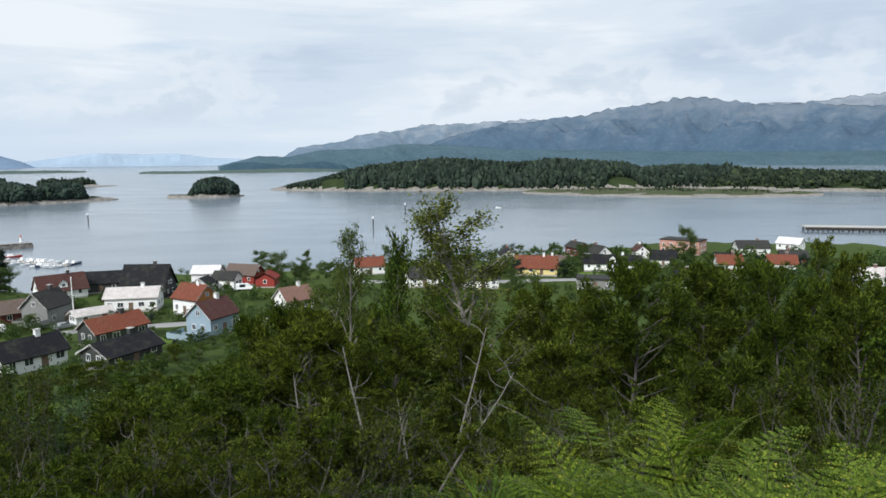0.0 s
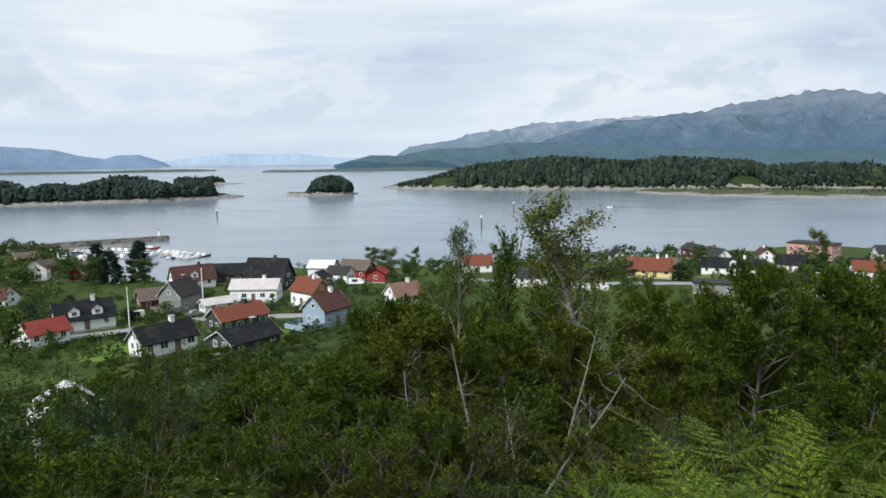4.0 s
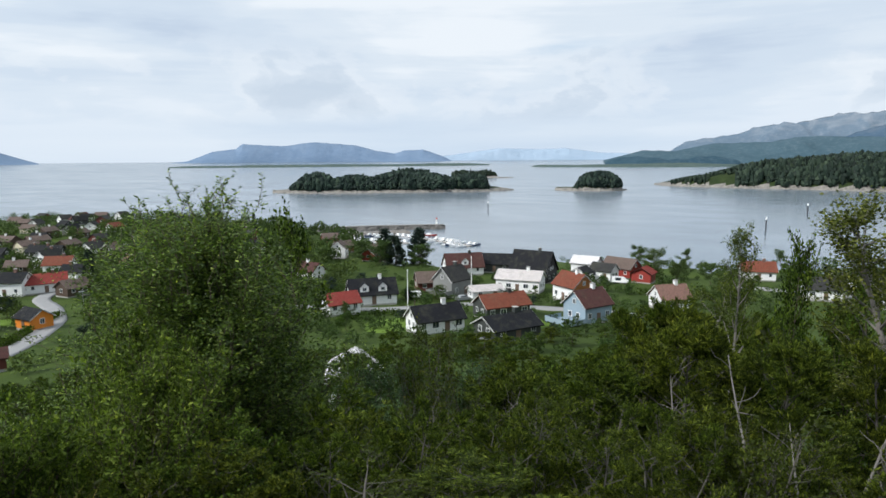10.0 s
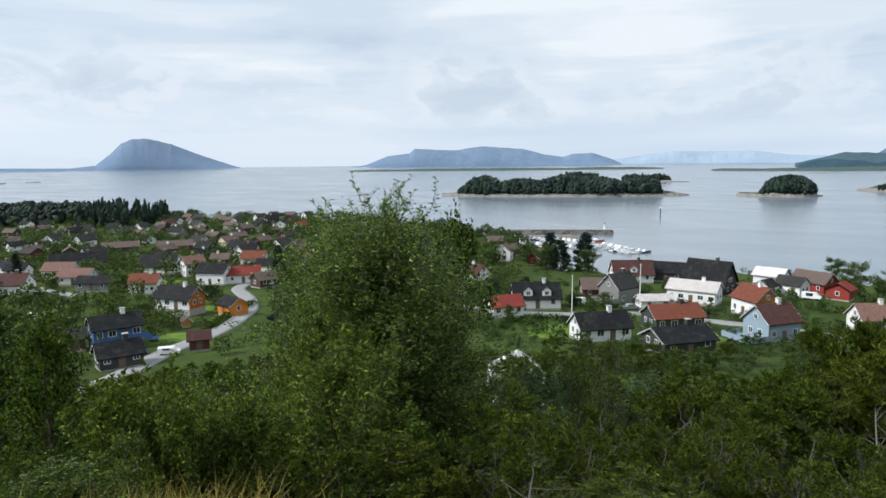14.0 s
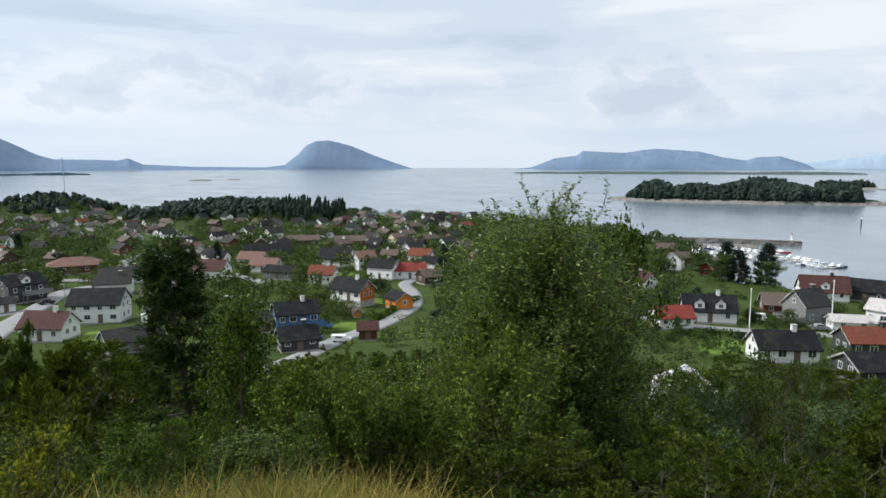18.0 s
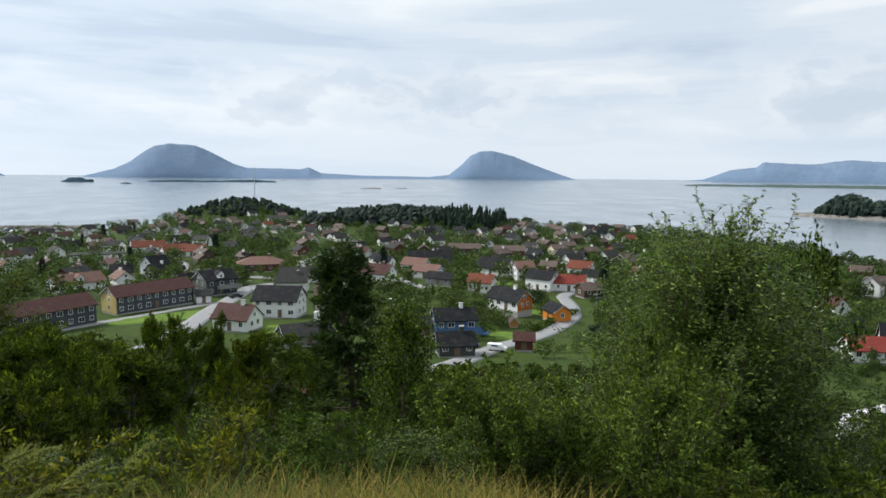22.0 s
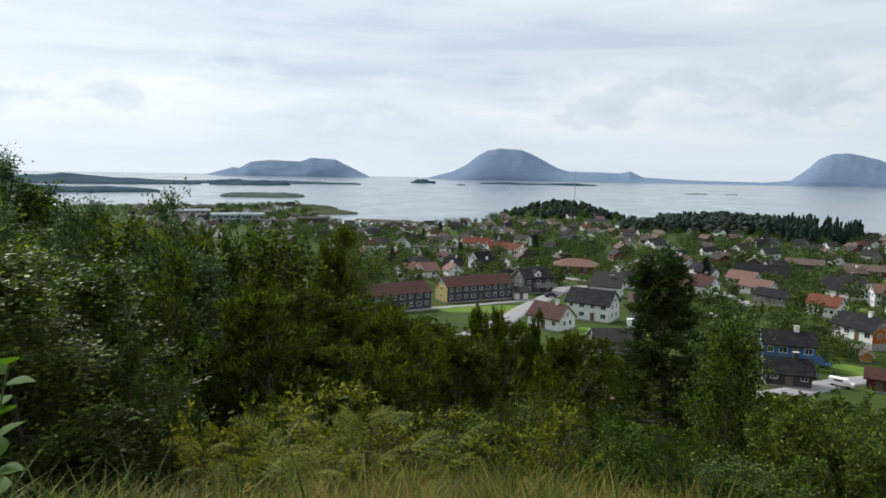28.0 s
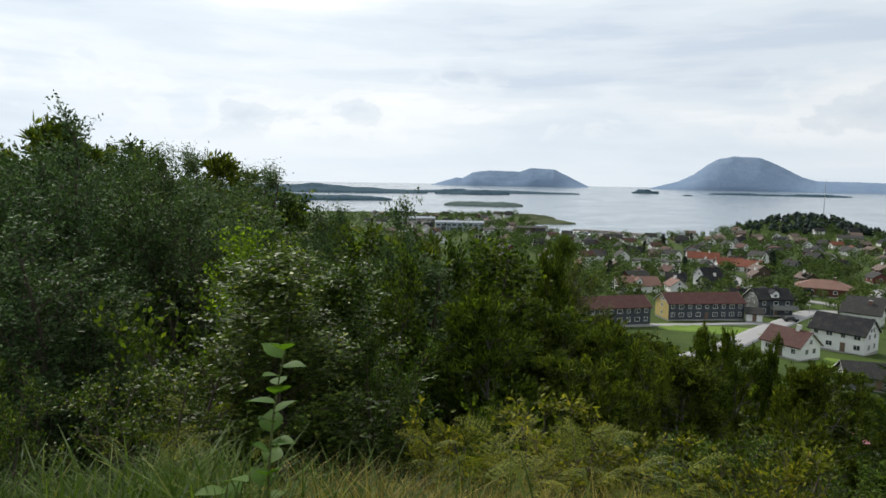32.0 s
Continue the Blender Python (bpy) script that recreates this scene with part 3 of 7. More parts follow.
f = island("island_large_end", "lower wooded end of the long island", -10, -52, 1100, 420, 17, UNDERGROWTH, 0.15, 2.2, 260, rim=2.8, skyline=LARGE_LINE)
wooded("woodland", "mixed low wood on the long island's far end", f, -12, -46, 1104, 1420, 3200, 6, 11, FAR_LEAF2, 2.8, 4, skyline=LARGE_LINE)
f = island("spit_island", "low grassy rock spit in front of the long island", -6.8, -30, 893, 230, 2.4, HEATH, 0.2, 1.7, 200, rim=1.9)
wooded("woodland", "low bushes on the grassy spit", f, -9, -28, 960, 1100, 420, 1.5, 4.5, FAR_LEAF2, 2.4, 3)
MIDDLE_LINE = [(46.4, -3), (45.4, -2.5), (45.0, -2.2), (44.3, -1.75), (43.7, -1.42), (42.5, -1.26), (41.9, -1.5), (41.5, -1.75), (40.6, -1.62), (39.1, -1.5), (38.1, -1.72), (37.3, -1.45), (36.2, -1.26), (34.5, -1.4), (32.9, -1.38), (32, -1.6), (31.5, -1.77), (30.8, -1.55), (30.1, -1.48), (29.2, -1.6), (28.5, -1.62), (28.2, -2.3), (27.4, -2.6), (26.2, -3)]
f = island("island_middle", "low rocky island with a dark wood along it", 46.6, 26.0, 945, 130, 8, UNDERGROWTH, 0.3, 3.0, 260, rim=3.6, skyline=MIDDLE_LINE)
wooded("woodland", "dark wood along the low rocky island", f, 45.2, 28.1, 950, 1050, 2900, 9, 15, HAZED_LEAF, 3.4, 4, skyline=MIDDLE_LINE)
BEHIND_LINE = [(38.4, -1.9), (36.9, -1.5), (36.4, -1.0), (35.2, -0.95), (33.4, -1.05), (32.9, -1.6), (31.6, -1.5), (31.2, -1.2), (29.2, -1.03), (27.9, -1.12), (27.3, -1.6), (26.3, -1.9)]
f = island("island_behind", "low rocky islet behind the middle island", 38.6, 26.0, 1560, 110, 3, ISLAND_ROCK, 0.3, 1.6, 120, skyline=BEHIND_LINE)
for a0, a1 in ((36.8, 33.0), (31.4, 27.4)):
    wooded("woodland", "row of dark flat-topped pines on a low islet", f, a0, a1, 1575, 1655, 230, 11, 17, HAZED_LEAF, 2.5, skyline=BEHIND_LINE)
SMALL_LINE = [(22.6, -3.1), (21.2, -2.75), (20.85, -2.3), (20.5, -1.75), (20.1, -1.5), (19.6, -1.36), (18.9, -1.3), (18.2, -1.35), (17.6, -1.6), (17.15, -1.9), (16.9, -2.5), (16.6, -3.1)]
f = island("island_small", "small round wooded islet with pale rocks", 22.6, 16.6, 975, 80, 13, UNDERGROWTH, 0.2, 2.8, 140, rim=3.6, skyline=SMALL_LINE)
wooded("woodland", "dark rounded wood on the small islet", f, 21.0, 17.0, 980, 1050, 620, 9, 14, HAZED_LEAF, 3.2, skyline=SMALL_LINE)
for nm, lb, a0, a1, r0, dep, top, mt in (
        ("island_flat", "long flat island with scattered farms", 54.6, 28.0, 3300, 300, 9, HAZED_HEATH),
        ("island_low", "long low dark headland", 24.6, 6.0, 2900, 300, 10, HAZED_HEATH),
        ("island_head", "low wooded headland below the mountains", 18.5, 8.0, 3150, 200, 34, HAZED_SLOPE),
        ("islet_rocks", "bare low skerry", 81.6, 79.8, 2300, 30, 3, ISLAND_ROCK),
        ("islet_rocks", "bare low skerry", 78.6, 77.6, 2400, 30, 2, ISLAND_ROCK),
        ("islet_rocks", "dark skerry", 98.5, 88.5, 3350, 60, 8, HAZED_SLOPE),
        ("islet_rocks", "dark wooded skerry", 104.4, 102.2, 3300, 60, 14, HAZED_SLOPE),
        ("islet_rocks", "low skerry", 100.4, 99.6, 3000, 30, 3, HAZED_SLOPE),
        ("island_west", "low wooded island chain", 140, 121.5, 2450, 260, 22, HAZED_SLOPE),
        ("island_west", "low island chain with dark trees", 128, 108.5, 2750, 200, 9, HAZED_SLOPE),
        ("island_west", "dark wooded low island", 121, 114.5, 2500, 140, 16, HAZED_SLOPE),
        ("island_green", "long green grass-topped islet", 120.2, 113.3, 1330, 90, 7, HAZED_HEATH),
        ("island_wooded", "dark wooded low island", 150, 124.5, 1560, 160, 14, HAZED_SLOPE),
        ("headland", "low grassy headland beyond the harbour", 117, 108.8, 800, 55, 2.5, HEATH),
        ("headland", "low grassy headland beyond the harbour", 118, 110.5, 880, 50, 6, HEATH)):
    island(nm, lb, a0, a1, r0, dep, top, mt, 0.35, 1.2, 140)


# ---- houses of the town
ROOFS = {
    "red": tiled("orange_red_tiles", (0.175, 0.056, 0.034)), "bright": tiled("bright_red_tiles", (0.22, 0.042, 0.034)), "maroon": tiled("maroon_tiles", (0.080, 0.036, 0.032)),
    "black": tiled("black_tiles", (0.013, 0.014, 0.017), 0.7), "brown": tiled("brown_tiles", (0.135, 0.10, 0.085)), "pale": tiled("pale_grey_sheet", (0.56, 0.52, 0.50), 0.6),
    "salmon": tiled("faded_red_tiles", (0.20, 0.115, 0.092)), "grey": tiled("grey_tiles", (0.038, 0.038, 0.037)), "white": tiled("white_roof_sheet", (0.68, 0.66, 0.66), 0.5)}
WALLS = {
    "white": WHITE, "dark": painted("dark_grey_boards", (0.050, 0.055, 0.052)), "grey": painted("grey_boards", (0.21, 0.215, 0.205)), "orange": painted("ochre_orange_boards", (0.56, 0.25, 0.075)),
    "vivid": painted("vivid_orange_boards", (0.66, 0.22, 0.028)), "sky": painted("light_blue_boards", (0.27, 0.35, 0.41)), "red": painted("barn_red_boards", (0.27, 0.040, 0.030)),
    "yellow": painted("yellow_boards", (0.76, 0.62, 0.27)), "blue": painted("deep_blue_boards", (0.060, 0.13, 0.27)), "brown": painted("brown_boards", (0.080, 0.055, 0.040)), "black": painted("black_boards", (0.018, 0.018, 0.02)),
    "pink": plain("pink_render", (0.46, 0.25, 0.20), 0.85, grain=0.6), "slate": painted("slate_blue_boards", (0.055, 0.065, 0.080)), "cream": painted("cream_boards", (0.62, 0.56, 0.42)), "stone": CONCRETE, "maroonwall": painted("dark_red_boards", (0.12, 0.035, 0.028))}
taken = []


@functools.cache
def window_meshes(w, h, dark):
    """A window frame with a mullion, and its pane; facing -y, centred on its sill."""
    bm = bmesh.new()
    t = 0.09
    for b in ((-w / 2, -0.05, 0, w / 2, 0.03, t), (-w / 2, -0.05, h - t, w / 2, 0.03, h), (-w / 2, -0.05, t, -w / 2 + t, 0.03, h - t), (w / 2 - t, -0.05, t, w / 2, 0.03, h - t), (-t / 3, -0.035, t, t / 3, 0.03, h - t)):
        box(bm, *b)
    frame_me = bpy.data.meshes.new("window")
    bm.to_mesh(frame_me)
    bm.free()
    frame_me.materials.append(WALLS["dark"] if dark else TRIM)
    bm = a_box(-w / 2 + t, -0.01, t, w / 2 - t, 0.02, h - t)
    pane = bpy.data.meshes.new("pane")
    bm.to_mesh(pane)
    bm.free()
    pane.materials.append(GLASS)
    return frame_me, pane


@functools.cache
def far_window(w, h, dark):
    """A distant window: frame and pane in one mesh."""
    bm = bmesh.new()
    t = 0.12
    for b in ((-w / 2, -0.05, 0, w / 2, 0.03, t), (-w / 2, -0.05, h - t, w / 2, 0.03, h), (-w / 2, -0.05, t, -w / 2 + t, 0.03, h - t), (w / 2 - t, -0.05, t, w / 2, 0.03, h - t)):
        box(bm, *b)
    n = len(bm.faces)
    box(bm, -w / 2 + t, -0.01, t, w / 2 - t, 0.02, h - t)
    me = bpy.data.meshes.new("window")
    bm.to_mesh(me)
    bm.free()
    me.materials.append(WALLS["dark"] if dark else TRIM)
    me.materials.append(GLASS)
    for p in me.polygons[n:]:
        p.material_index = 1
    return me


def window(parent, x, y, z, turn, w=1.1, h=1.2, dark=False, far=False):
    if far:
        return piece("window", far_window(w, h, dark), parent, pose(x, y, z, 0, 0, turn))
    fm, pm = window_meshes(w, h, dark)
    ob = piece("window", fm, parent, pose(x, y, z, 0, 0, turn))
    piece("pane", pm, ob)


def gable_body(L, D, wall, rise, low=0.0):
    bm = bmesh.new()
    pts = [(-D / 2, low), (D / 2, low), (D / 2, wall), (0, wall + rise), (-D / 2, wall)]
    a = [bm.verts.new((-L / 2, y, z)) for y, z in pts]
    b = [bm.verts.new((L / 2, y, z)) for y, z in pts]
    bm.faces.new(a[::-1])
    bm.faces.new(b)
    for i in range(5):
        j = (i + 1) % 5
        bm.faces.new((a[i], a[j], b[j], b[i]))
    return bm


def gable_roof(L, D, wall, rise, over=0.5, thick=0.22):
    """Two pitched slabs with eaves, verges and a ridge capping."""
    bm = bmesh.new()
    s = rise / (D / 2)
    for side in (-1, 1):
        e = D / 2 + over
        z0 = wall - over * s + 0.02
        top = wall + rise + 0.02
        prof = [(side * e, z0), (0, top), (0, top + thick), (side * e, z0 + thick)]
        a = [bm.verts.new((-L / 2 - over, y, z)) for y, z in prof]
        b = [bm.verts.new((L / 2 + over, y, z)) for y, z in prof]
        bm.faces.new(a)
        bm.faces.new(b[::-1])
        for i in range(4):
            j = (i + 1) % 4
            bm.faces.new((a[j], a[i], b[i], b[j]))
    bmesh.ops.recalc_face_normals(bm, faces=bm.faces)
    return bm


def hip_roof(L, D, wall, rise, over=0.5, thick=0.2):
    bm = bmesh.new()
    x, y = L / 2 + over, D / 2 + over
    k = max(0.3, L / 2 - D / 2)
    lo = [bm.verts.new(p) for p in ((-x, -y, wall - 0.1), (x, -y, wall - 0.1), (x, y, wall - 0.1), (-x, y, wall - 0.1))]
    up = [bm.verts.new((p.co.x, p.co.y, wall - 0.1 + thick)) for p in lo]
    r = [bm.verts.new((-k, 0, wall + rise)), bm.verts.new((k, 0, wall + rise))]
    bm.faces.new(lo[::-1])
    for i in range(4):
        j = (i + 1) % 4
        bm.faces.new((lo[i], lo[j], up[j], up[i]))
    bm.faces.new((up[0], up[1], r[1], r[0]))
    bm.faces.new((up[1], up[2], r[1]))
    bm.faces.new((up[2], up[3], r[0], r[1]))
    bm.faces.new((up[3], up[0], r[0]))
    return bm


def flat_roof(L, D, wall, over=0.3):
    bm = a_box(-L / 2 - over, -D / 2 - over, wall, L / 2 + over, D / 2 + over, wall + 0.35)
    box(bm, -L / 2 - over + 0.3, -D / 2 - over + 0.3, wall + 0.35, L / 2 + over - 0.3, D / 2 + over - 0.3, wall + 0.42)
    return bm


def house(label, x, y, rot, L, D, wall, rise, walls="white", roof="black", ends=None, form="gable", chimney="brick", dormers=0, front=3, end=2, plinth=0.6, deck=None, door=True,
          far=False, category="house", group="", sink=2.5, windows=True, dark=False, dormer_wall="white", name="house", at_z=None):
    """A timber house, its ridge along its own x; rot turns it about the upright."""
    z = float(height(x, y)) if at_z is None else at_z
    small = 0.85 if math.hypot(x, y) < 235 else 0.92
    L, D, wall, rise = L * small, D * small, wall * 0.95, rise * 0.93
    taken.append((x, y, max(L, D) * 0.6))
    away = far or math.hypot(x, y) > 215
    h = new(name)
    h.matrix_basis = pose(x, y, z, 0, 0, rot)
    tagged(h, label, category, group or "houses of the town")
    wm = WALLS[walls]
    part("foundation", a_box(-L / 2 + 0.05, -D / 2 + 0.05, -sink, L / 2 - 0.05, D / 2 - 0.05, plinth), CONCRETE, h)
    top = wall + plinth
    if form == "gable":
        part("wall", gable_body(L, D, top, rise, plinth), wm, h)
        part("roof", gable_roof(L, D, top, rise), ROOFS[roof], h)
        if ends:
            for s in (-1, 1):
                bm = bmesh.new()
                vs = [bm.verts.new((s * (L / 2 + 0.03), yy, zz)) for yy, zz in ((-D / 2, plinth), (D / 2, plinth), (D / 2, top - 0.05), (0, top + rise - 0.08), (-D / 2, top - 0.05))]
                f = bm.faces.new(vs)
                bmesh.ops.solidify(bm, geom=[f], thickness=0.025 * s)
                part("gable_boarding", bm, WALLS[ends], h)
        for s in (() if far else (-1, 1)):
            bm = bmesh.new()
            e = D / 2 + 0.5
            zz = top - 0.5 * rise / (D / 2)
            for q in (-1, 1):
                v = [bm.verts.new(p) for p in ((s * (L / 2 + 0.5), q * e, zz - 0.06), (s * (L / 2 + 0.5), 0, top + rise - 0.06), (s * (L / 2 + 0.5), 0, top + rise + 0.26), (s * (L / 2 + 0.5), q * e, zz + 0.26))]
                f = bm.faces.new(v)
                bmesh.ops.solidify(bm, geom=[f], thickness=0.05)
            part("bargeboard", bm, WALLS["dark"] if dark else TRIM, h)
    elif form == "hip":
        part("wall", a_box(-L / 2, -D / 2, plinth, L / 2, D / 2, top), wm, h)
        part("roof", hip_roof(L, D, top, rise), ROOFS[roof], h)
    else:
        part("wall", a_box(-L / 2, -D / 2, plinth, L / 2, D / 2, top), wm, h)
        part("roof", flat_roof(L, D, top), ROOFS[roof], h)
    if chimney and form != "flat":
        cz = top + rise
        c = part("chimney", a_box(L * 0.18 - 0.4, -0.4, cz - 0.9, L * 0.18 + 0.4, 0.4, cz + 1.1), {"white": TRIM, "brick": plain("chimney_brick", (0.17, 0.10, 0.08), 0.9), "dark": WALLS["dark"]}[chimney], h)
        part("cap", a_box(L * 0.18 - 0.5, -0.5, cz + 1.1, L * 0.18 + 0.5, 0.5, cz + 1.22), CONCRETE, c)
    if windows:
        storeys = max(1, int(wall // 2.2))
        for s in range(storeys):
            zz = plinth + (1.0 if storeys == 1 else 0.8) + s * 2.35
            for i in range(front):
                xx = L * ((i + 0.5) / front - 0.5)
                if door and s == 0 and i == front // 2 and not far:
                    for q in (-1, 1):
                        piece("door", door_mesh(), h, pose(xx, q * (D / 2 + 0.02), plinth, 0, 0, 0 if q < 0 else 180))
                    continue
                for q in (-1, 1):
                    window(h, xx, q * (D / 2 + 0.03), zz, 0 if q < 0 else 180, 1.5 if i % 2 else 1.1, 1.25, dark, away)
            for i in range(end):
                yy = D * 0.72 * ((i + 0.5) / end - 0.5)
                for q in (-1, 1):
                    window(h, q * (L / 2 + 0.06), yy, zz, 90 * q, 1.1, 1.25, dark, away)
        if form == "gable" and rise > 2.3:
            for q in (-1, 1):
                for yy in ((-0.75, 0.75) if D > 7.5 and not far else (0,)):
                    window(h, q * (L / 2 + 0.06), yy, top + 0.25, 90 * q, 1.0, 1.15, dark, away)
    for i in range(dormers):
        xx = L * ((i + 0.5) / dormers - 0.5) * 0.8
        for q in (-1, 1):
            dz = top + rise * 0.12
            d = part("dormer", gable_body(D * 0.3, 2.2, 1.5, 1.0), WALLS[dormer_wall], h)
            d.matrix_basis = pose(xx, q * D * 0.3, dz, 0, 0, 90)
            r = part("roof", gable_roof(D * 0.3, 2.2, 1.5, 1.0, 0.25, 0.14), ROOFS[roof], d)
            window(d, -q * (-D * 0.15 - 0.03), 0, 0.35, 90 if q > 0 else -90, 1.1, 1.0, dark, away)
    if deck:
        dx0, dx1, dy0, dy1, dz, colour = deck
        k = part("deck", a_box(dx0, dy0, dz - 0.2, dx1, dy1, dz), WALLS[colour], h)
        for bx in ((dx0, dy0, dx1, dy0 + 0.06), (dx0, dy1 - 0.06, dx1, dy1), (dx0, dy0 + 0.06, dx0 + 0.06, dy1 - 0.06)):
            part("railing", a_box(bx[0], bx[1], dz, bx[2], bx[3], dz + 0.95), WALLS[colour], k)
        for px, py in ((dx0 + 0.2, dy0 + 0.2), (dx0 + 0.2, dy1 - 0.2)):
            part("post", a_box(px - 0.08, py - 0.08, -1.5, px + 0.08, py + 0.08, dz - 0.2), WALLS[colour], k)
    return h


@functools.cache
def door_mesh():
    bm = bmesh.new()
    box(bm, -0.55, -0.05, 0, 0.55, 0.03, 2.1)
    box(bm, -0.42, -0.08, 0.15, 0.42, -0.05, 1.0)
    box(bm, -0.42, -0.08, 1.1, 0.42, -0.05, 1.95)
    me = bpy.data.meshes.new("door")
    bm.to_mesh(me)
    bm.free()
    me.materials.append(plain("door_paint", (0.16, 0.11, 0.08), 0.5))
    return me


# the quarter above the harbour
house("white timber house with black roof and white chimney", -71.5, 110.4, 57, 12, 7.5, 2.7, 2.6, "white", "black", chimney="white", front=4)
house("low house with wide charcoal black roof", -54.3, 108.6, 62, 12, 8.5, 2.2, 2.0, "dark", "black", chimney="dark", front=3)
house("dark grey house with orange-red tiled roof", -68.1, 133.2, 57, 13, 8, 2.9, 2.4, "dark", "red", chimney="dark", front=4)
house("tall grey boarded house with grey roof", -95.4, 156.1, 81, 9.5, 8, 4.6, 3.6, "grey", "grey", chimney="dark", front=2, deck=(-7.5, -4.5, -4, 3, 1.6, "grey"))
house("white house with broad maroon roof and dormer", -115.2, 196.0, 45, 15, 9, 2.8, 4.4, "white", "maroon", chimney="dark", dormers=1)
house("red-brown house with weathered brown roof", -103.2, 159.6, 43, 13, 8, 2.8, 2.6, "maroonwall", "brown", chimney="brick")
house("white house with black roof and two white dormers", -106.9, 134.6, 48, 14, 8.5, 2.8, 3.6, "white", "black", chimney="white", dormers=2)
house("house with bright red metal roof", -103.1, 117.8, 63, 9, 7, 2.6, 2.2, "white", "bright", chimney=None)
house("large black house with steep black roof", -87.7, 194.0, 0, 15, 11, 3.6, 6.4, "black", "black", chimney="dark", end=2)
house("long white house with pale roof", -82.0, 172.6, 10, 15, 8.5, 3.6, 2.2, "white", "pale", chimney="white", front=5)
house("low annex with pale sheet roof", -84.2, 155.0, 49, 10, 5, 2.4, 1.2, "white", "pale", chimney=None, front=2)
house("dark boathouse with black roof near the quay", -108.2, 207.2, 18, 13, 9, 3, 3.2, "dark", "black", chimney=None)
house("tall white house with white sheet roof", -77.0, 213.8, 0, 10, 8, 4.6, 2.2, "white", "white", chimney=None)
house("red boathouse with brown roof", -66.9, 220.4, -17, 13, 8, 3.2, 3.0, "red", "brown", chimney=None)
house("white garage with black roof", -74.9, 203.7, 80, 6, 6, 2.6, 1.7, "white", "black", chimney=None, front=1, end=1)
house("white annex with grey roof", -69.7, 210.4, -11, 9, 6.5, 3.0, 2.2, "white", "grey", chimney=None, front=2)
house("small red garage with bright red roof", -56.5, 209.5, 90, 7, 7, 2.8, 1.8, "red", "bright", chimney=None, front=1, end=1)
house("ochre orange house with orange-red roof", -62.8, 164.6, -29, 10, 8, 4.2, 3.2, "white", "red", ends="orange", chimney="white", front=3)
house("light blue house with maroon roof and deck", -49.9, 139.8, 65, 9.5, 8, 4.0, 3.2, "sky", "maroon", chimney="white", front=3, deck=(-9.5, -4.75, -4, 3.4, 1.1, "sky"))
house("house with faded salmon tiled roof", -38.5, 167.3, 43, 9, 8, 2.8, 3.0, "white", "salmon", chimney="white")
house("yellow house with long orange-red roof", 32.9, 230.9, -8, 17, 9, 2.6, 3.8, "yellow", "red", chimney="white", front=4)
house("long white house with black roof and gable", 62.8, 242.8, -13, 22, 9, 2.8, 2.8, "white", "black", chimney="white", front=6, dormers=1)
house("white house with dark roof", 86.4, 256.7, -19, 10, 8, 2.8, 3.2, "white", "black", chimney=None)
house("flat-roofed pink rendered industrial building", 109.3, 298.7, -38, 19, 12, 6.0, 0, "pink", "grey", form="flat", front=5, end=3, door=False, category="industrial building")
house("white house with grey roof by the sound", 138.6, 295.1, -5, 15, 9, 3.0, 3.0, "white", "grey")
house("white house with white sheet roof", 163.6, 308.7, -48, 11, 8, 3.0, 2.6, "white", "white", chimney=None)
house("white house with red tiled roof", 121.2, 234.4, -17, 10, 8, 4.2, 2.8, "white", "red")
house("white house with orange-red roof among pines", 101.0, 231.6, -9, 9, 8, 4.2, 2.8, "white", "red")
house("white house with pale roof among trees", 136.0, 208.5, -3, 11, 8, 3.2, 2.6, "white", "pale")
house("low house with grey flat roofs", 47.0, 201.1, -13, 13, 9, 2.8, 0, "grey", "grey", form="flat", front=3)
house("white house with orange-red roof behind birches", -27.0, 238.4, 16, 11, 8, 3.0, 2.8, "white", "red")
house("white house behind the trees", -6.9, 207.1, 17, 11, 8, 3.0, 2.8, "white", "grey")
house("white house with grey roof behind the trees", 11.1, 201.1, 17, 12, 8, 3.0, 2.6, "white", "grey")
house("white house with dark roof by the sound", 108.5, 250.0, -23, 10, 8, 3.0, 2.6, "white", "black")
for hx, hy, hr, hl in ((-168.0, 212.5, 99, 8), (-196.2, 226.9, 81, 9), (-226, 252, 53, 9), (-176, 226, 60, 8)):
    house("red boathouse with brown roof on the waterfront", hx, hy, hr, hl, 6, 2.8, 2.2, "red", "brown", chimney=None, front=2, end=1, category="boathouse")
house("white gabled house above the marina", -186.2, 212.9, 120, 8, 7, 4.2, 3.0, "white", "brown", chimney=None)

# the quarter under the viewpoint
house("slate row house with yellow gable end and maroon roof", -209.3, -31.9, 128, 28, 10, 5.0, 2.6, "slate", "maroon", ends="yellow", chimney=None, front=9, end=1, category="row house")
house("slate row house with maroon roof", -178.2, -52.0, 134, 28, 10, 5.0, 2.6, "slate", "maroon", ends="slate", chimney=None, front=9, end=1, category="row house")
house("tall blue-grey house with black roof and balconies", -234.9, -15.0, 122, 12, 10, 5.2, 3.0, "slate", "black", ends="grey", chimney="dark", front=3, dormers=1, deck=(-2, 6, -7.2, -5, 2.8, "grey"))
house("small white garage beside the road", -213.7, -17.4, 105, 5, 5, 2.5, 1.4, "white", "grey", chimney=None, front=1, end=1)
house("big white house with dark grey roof and gable", -181.7, 4.9, 68, 14, 10, 4.7, 3.4, "white", "black", chimney=None, front=4, end=2)
house("white house with maroon roof", -163.8, -5.5, 57, 11, 8, 3.0, 3.0, "white", "maroon", chimney="white")
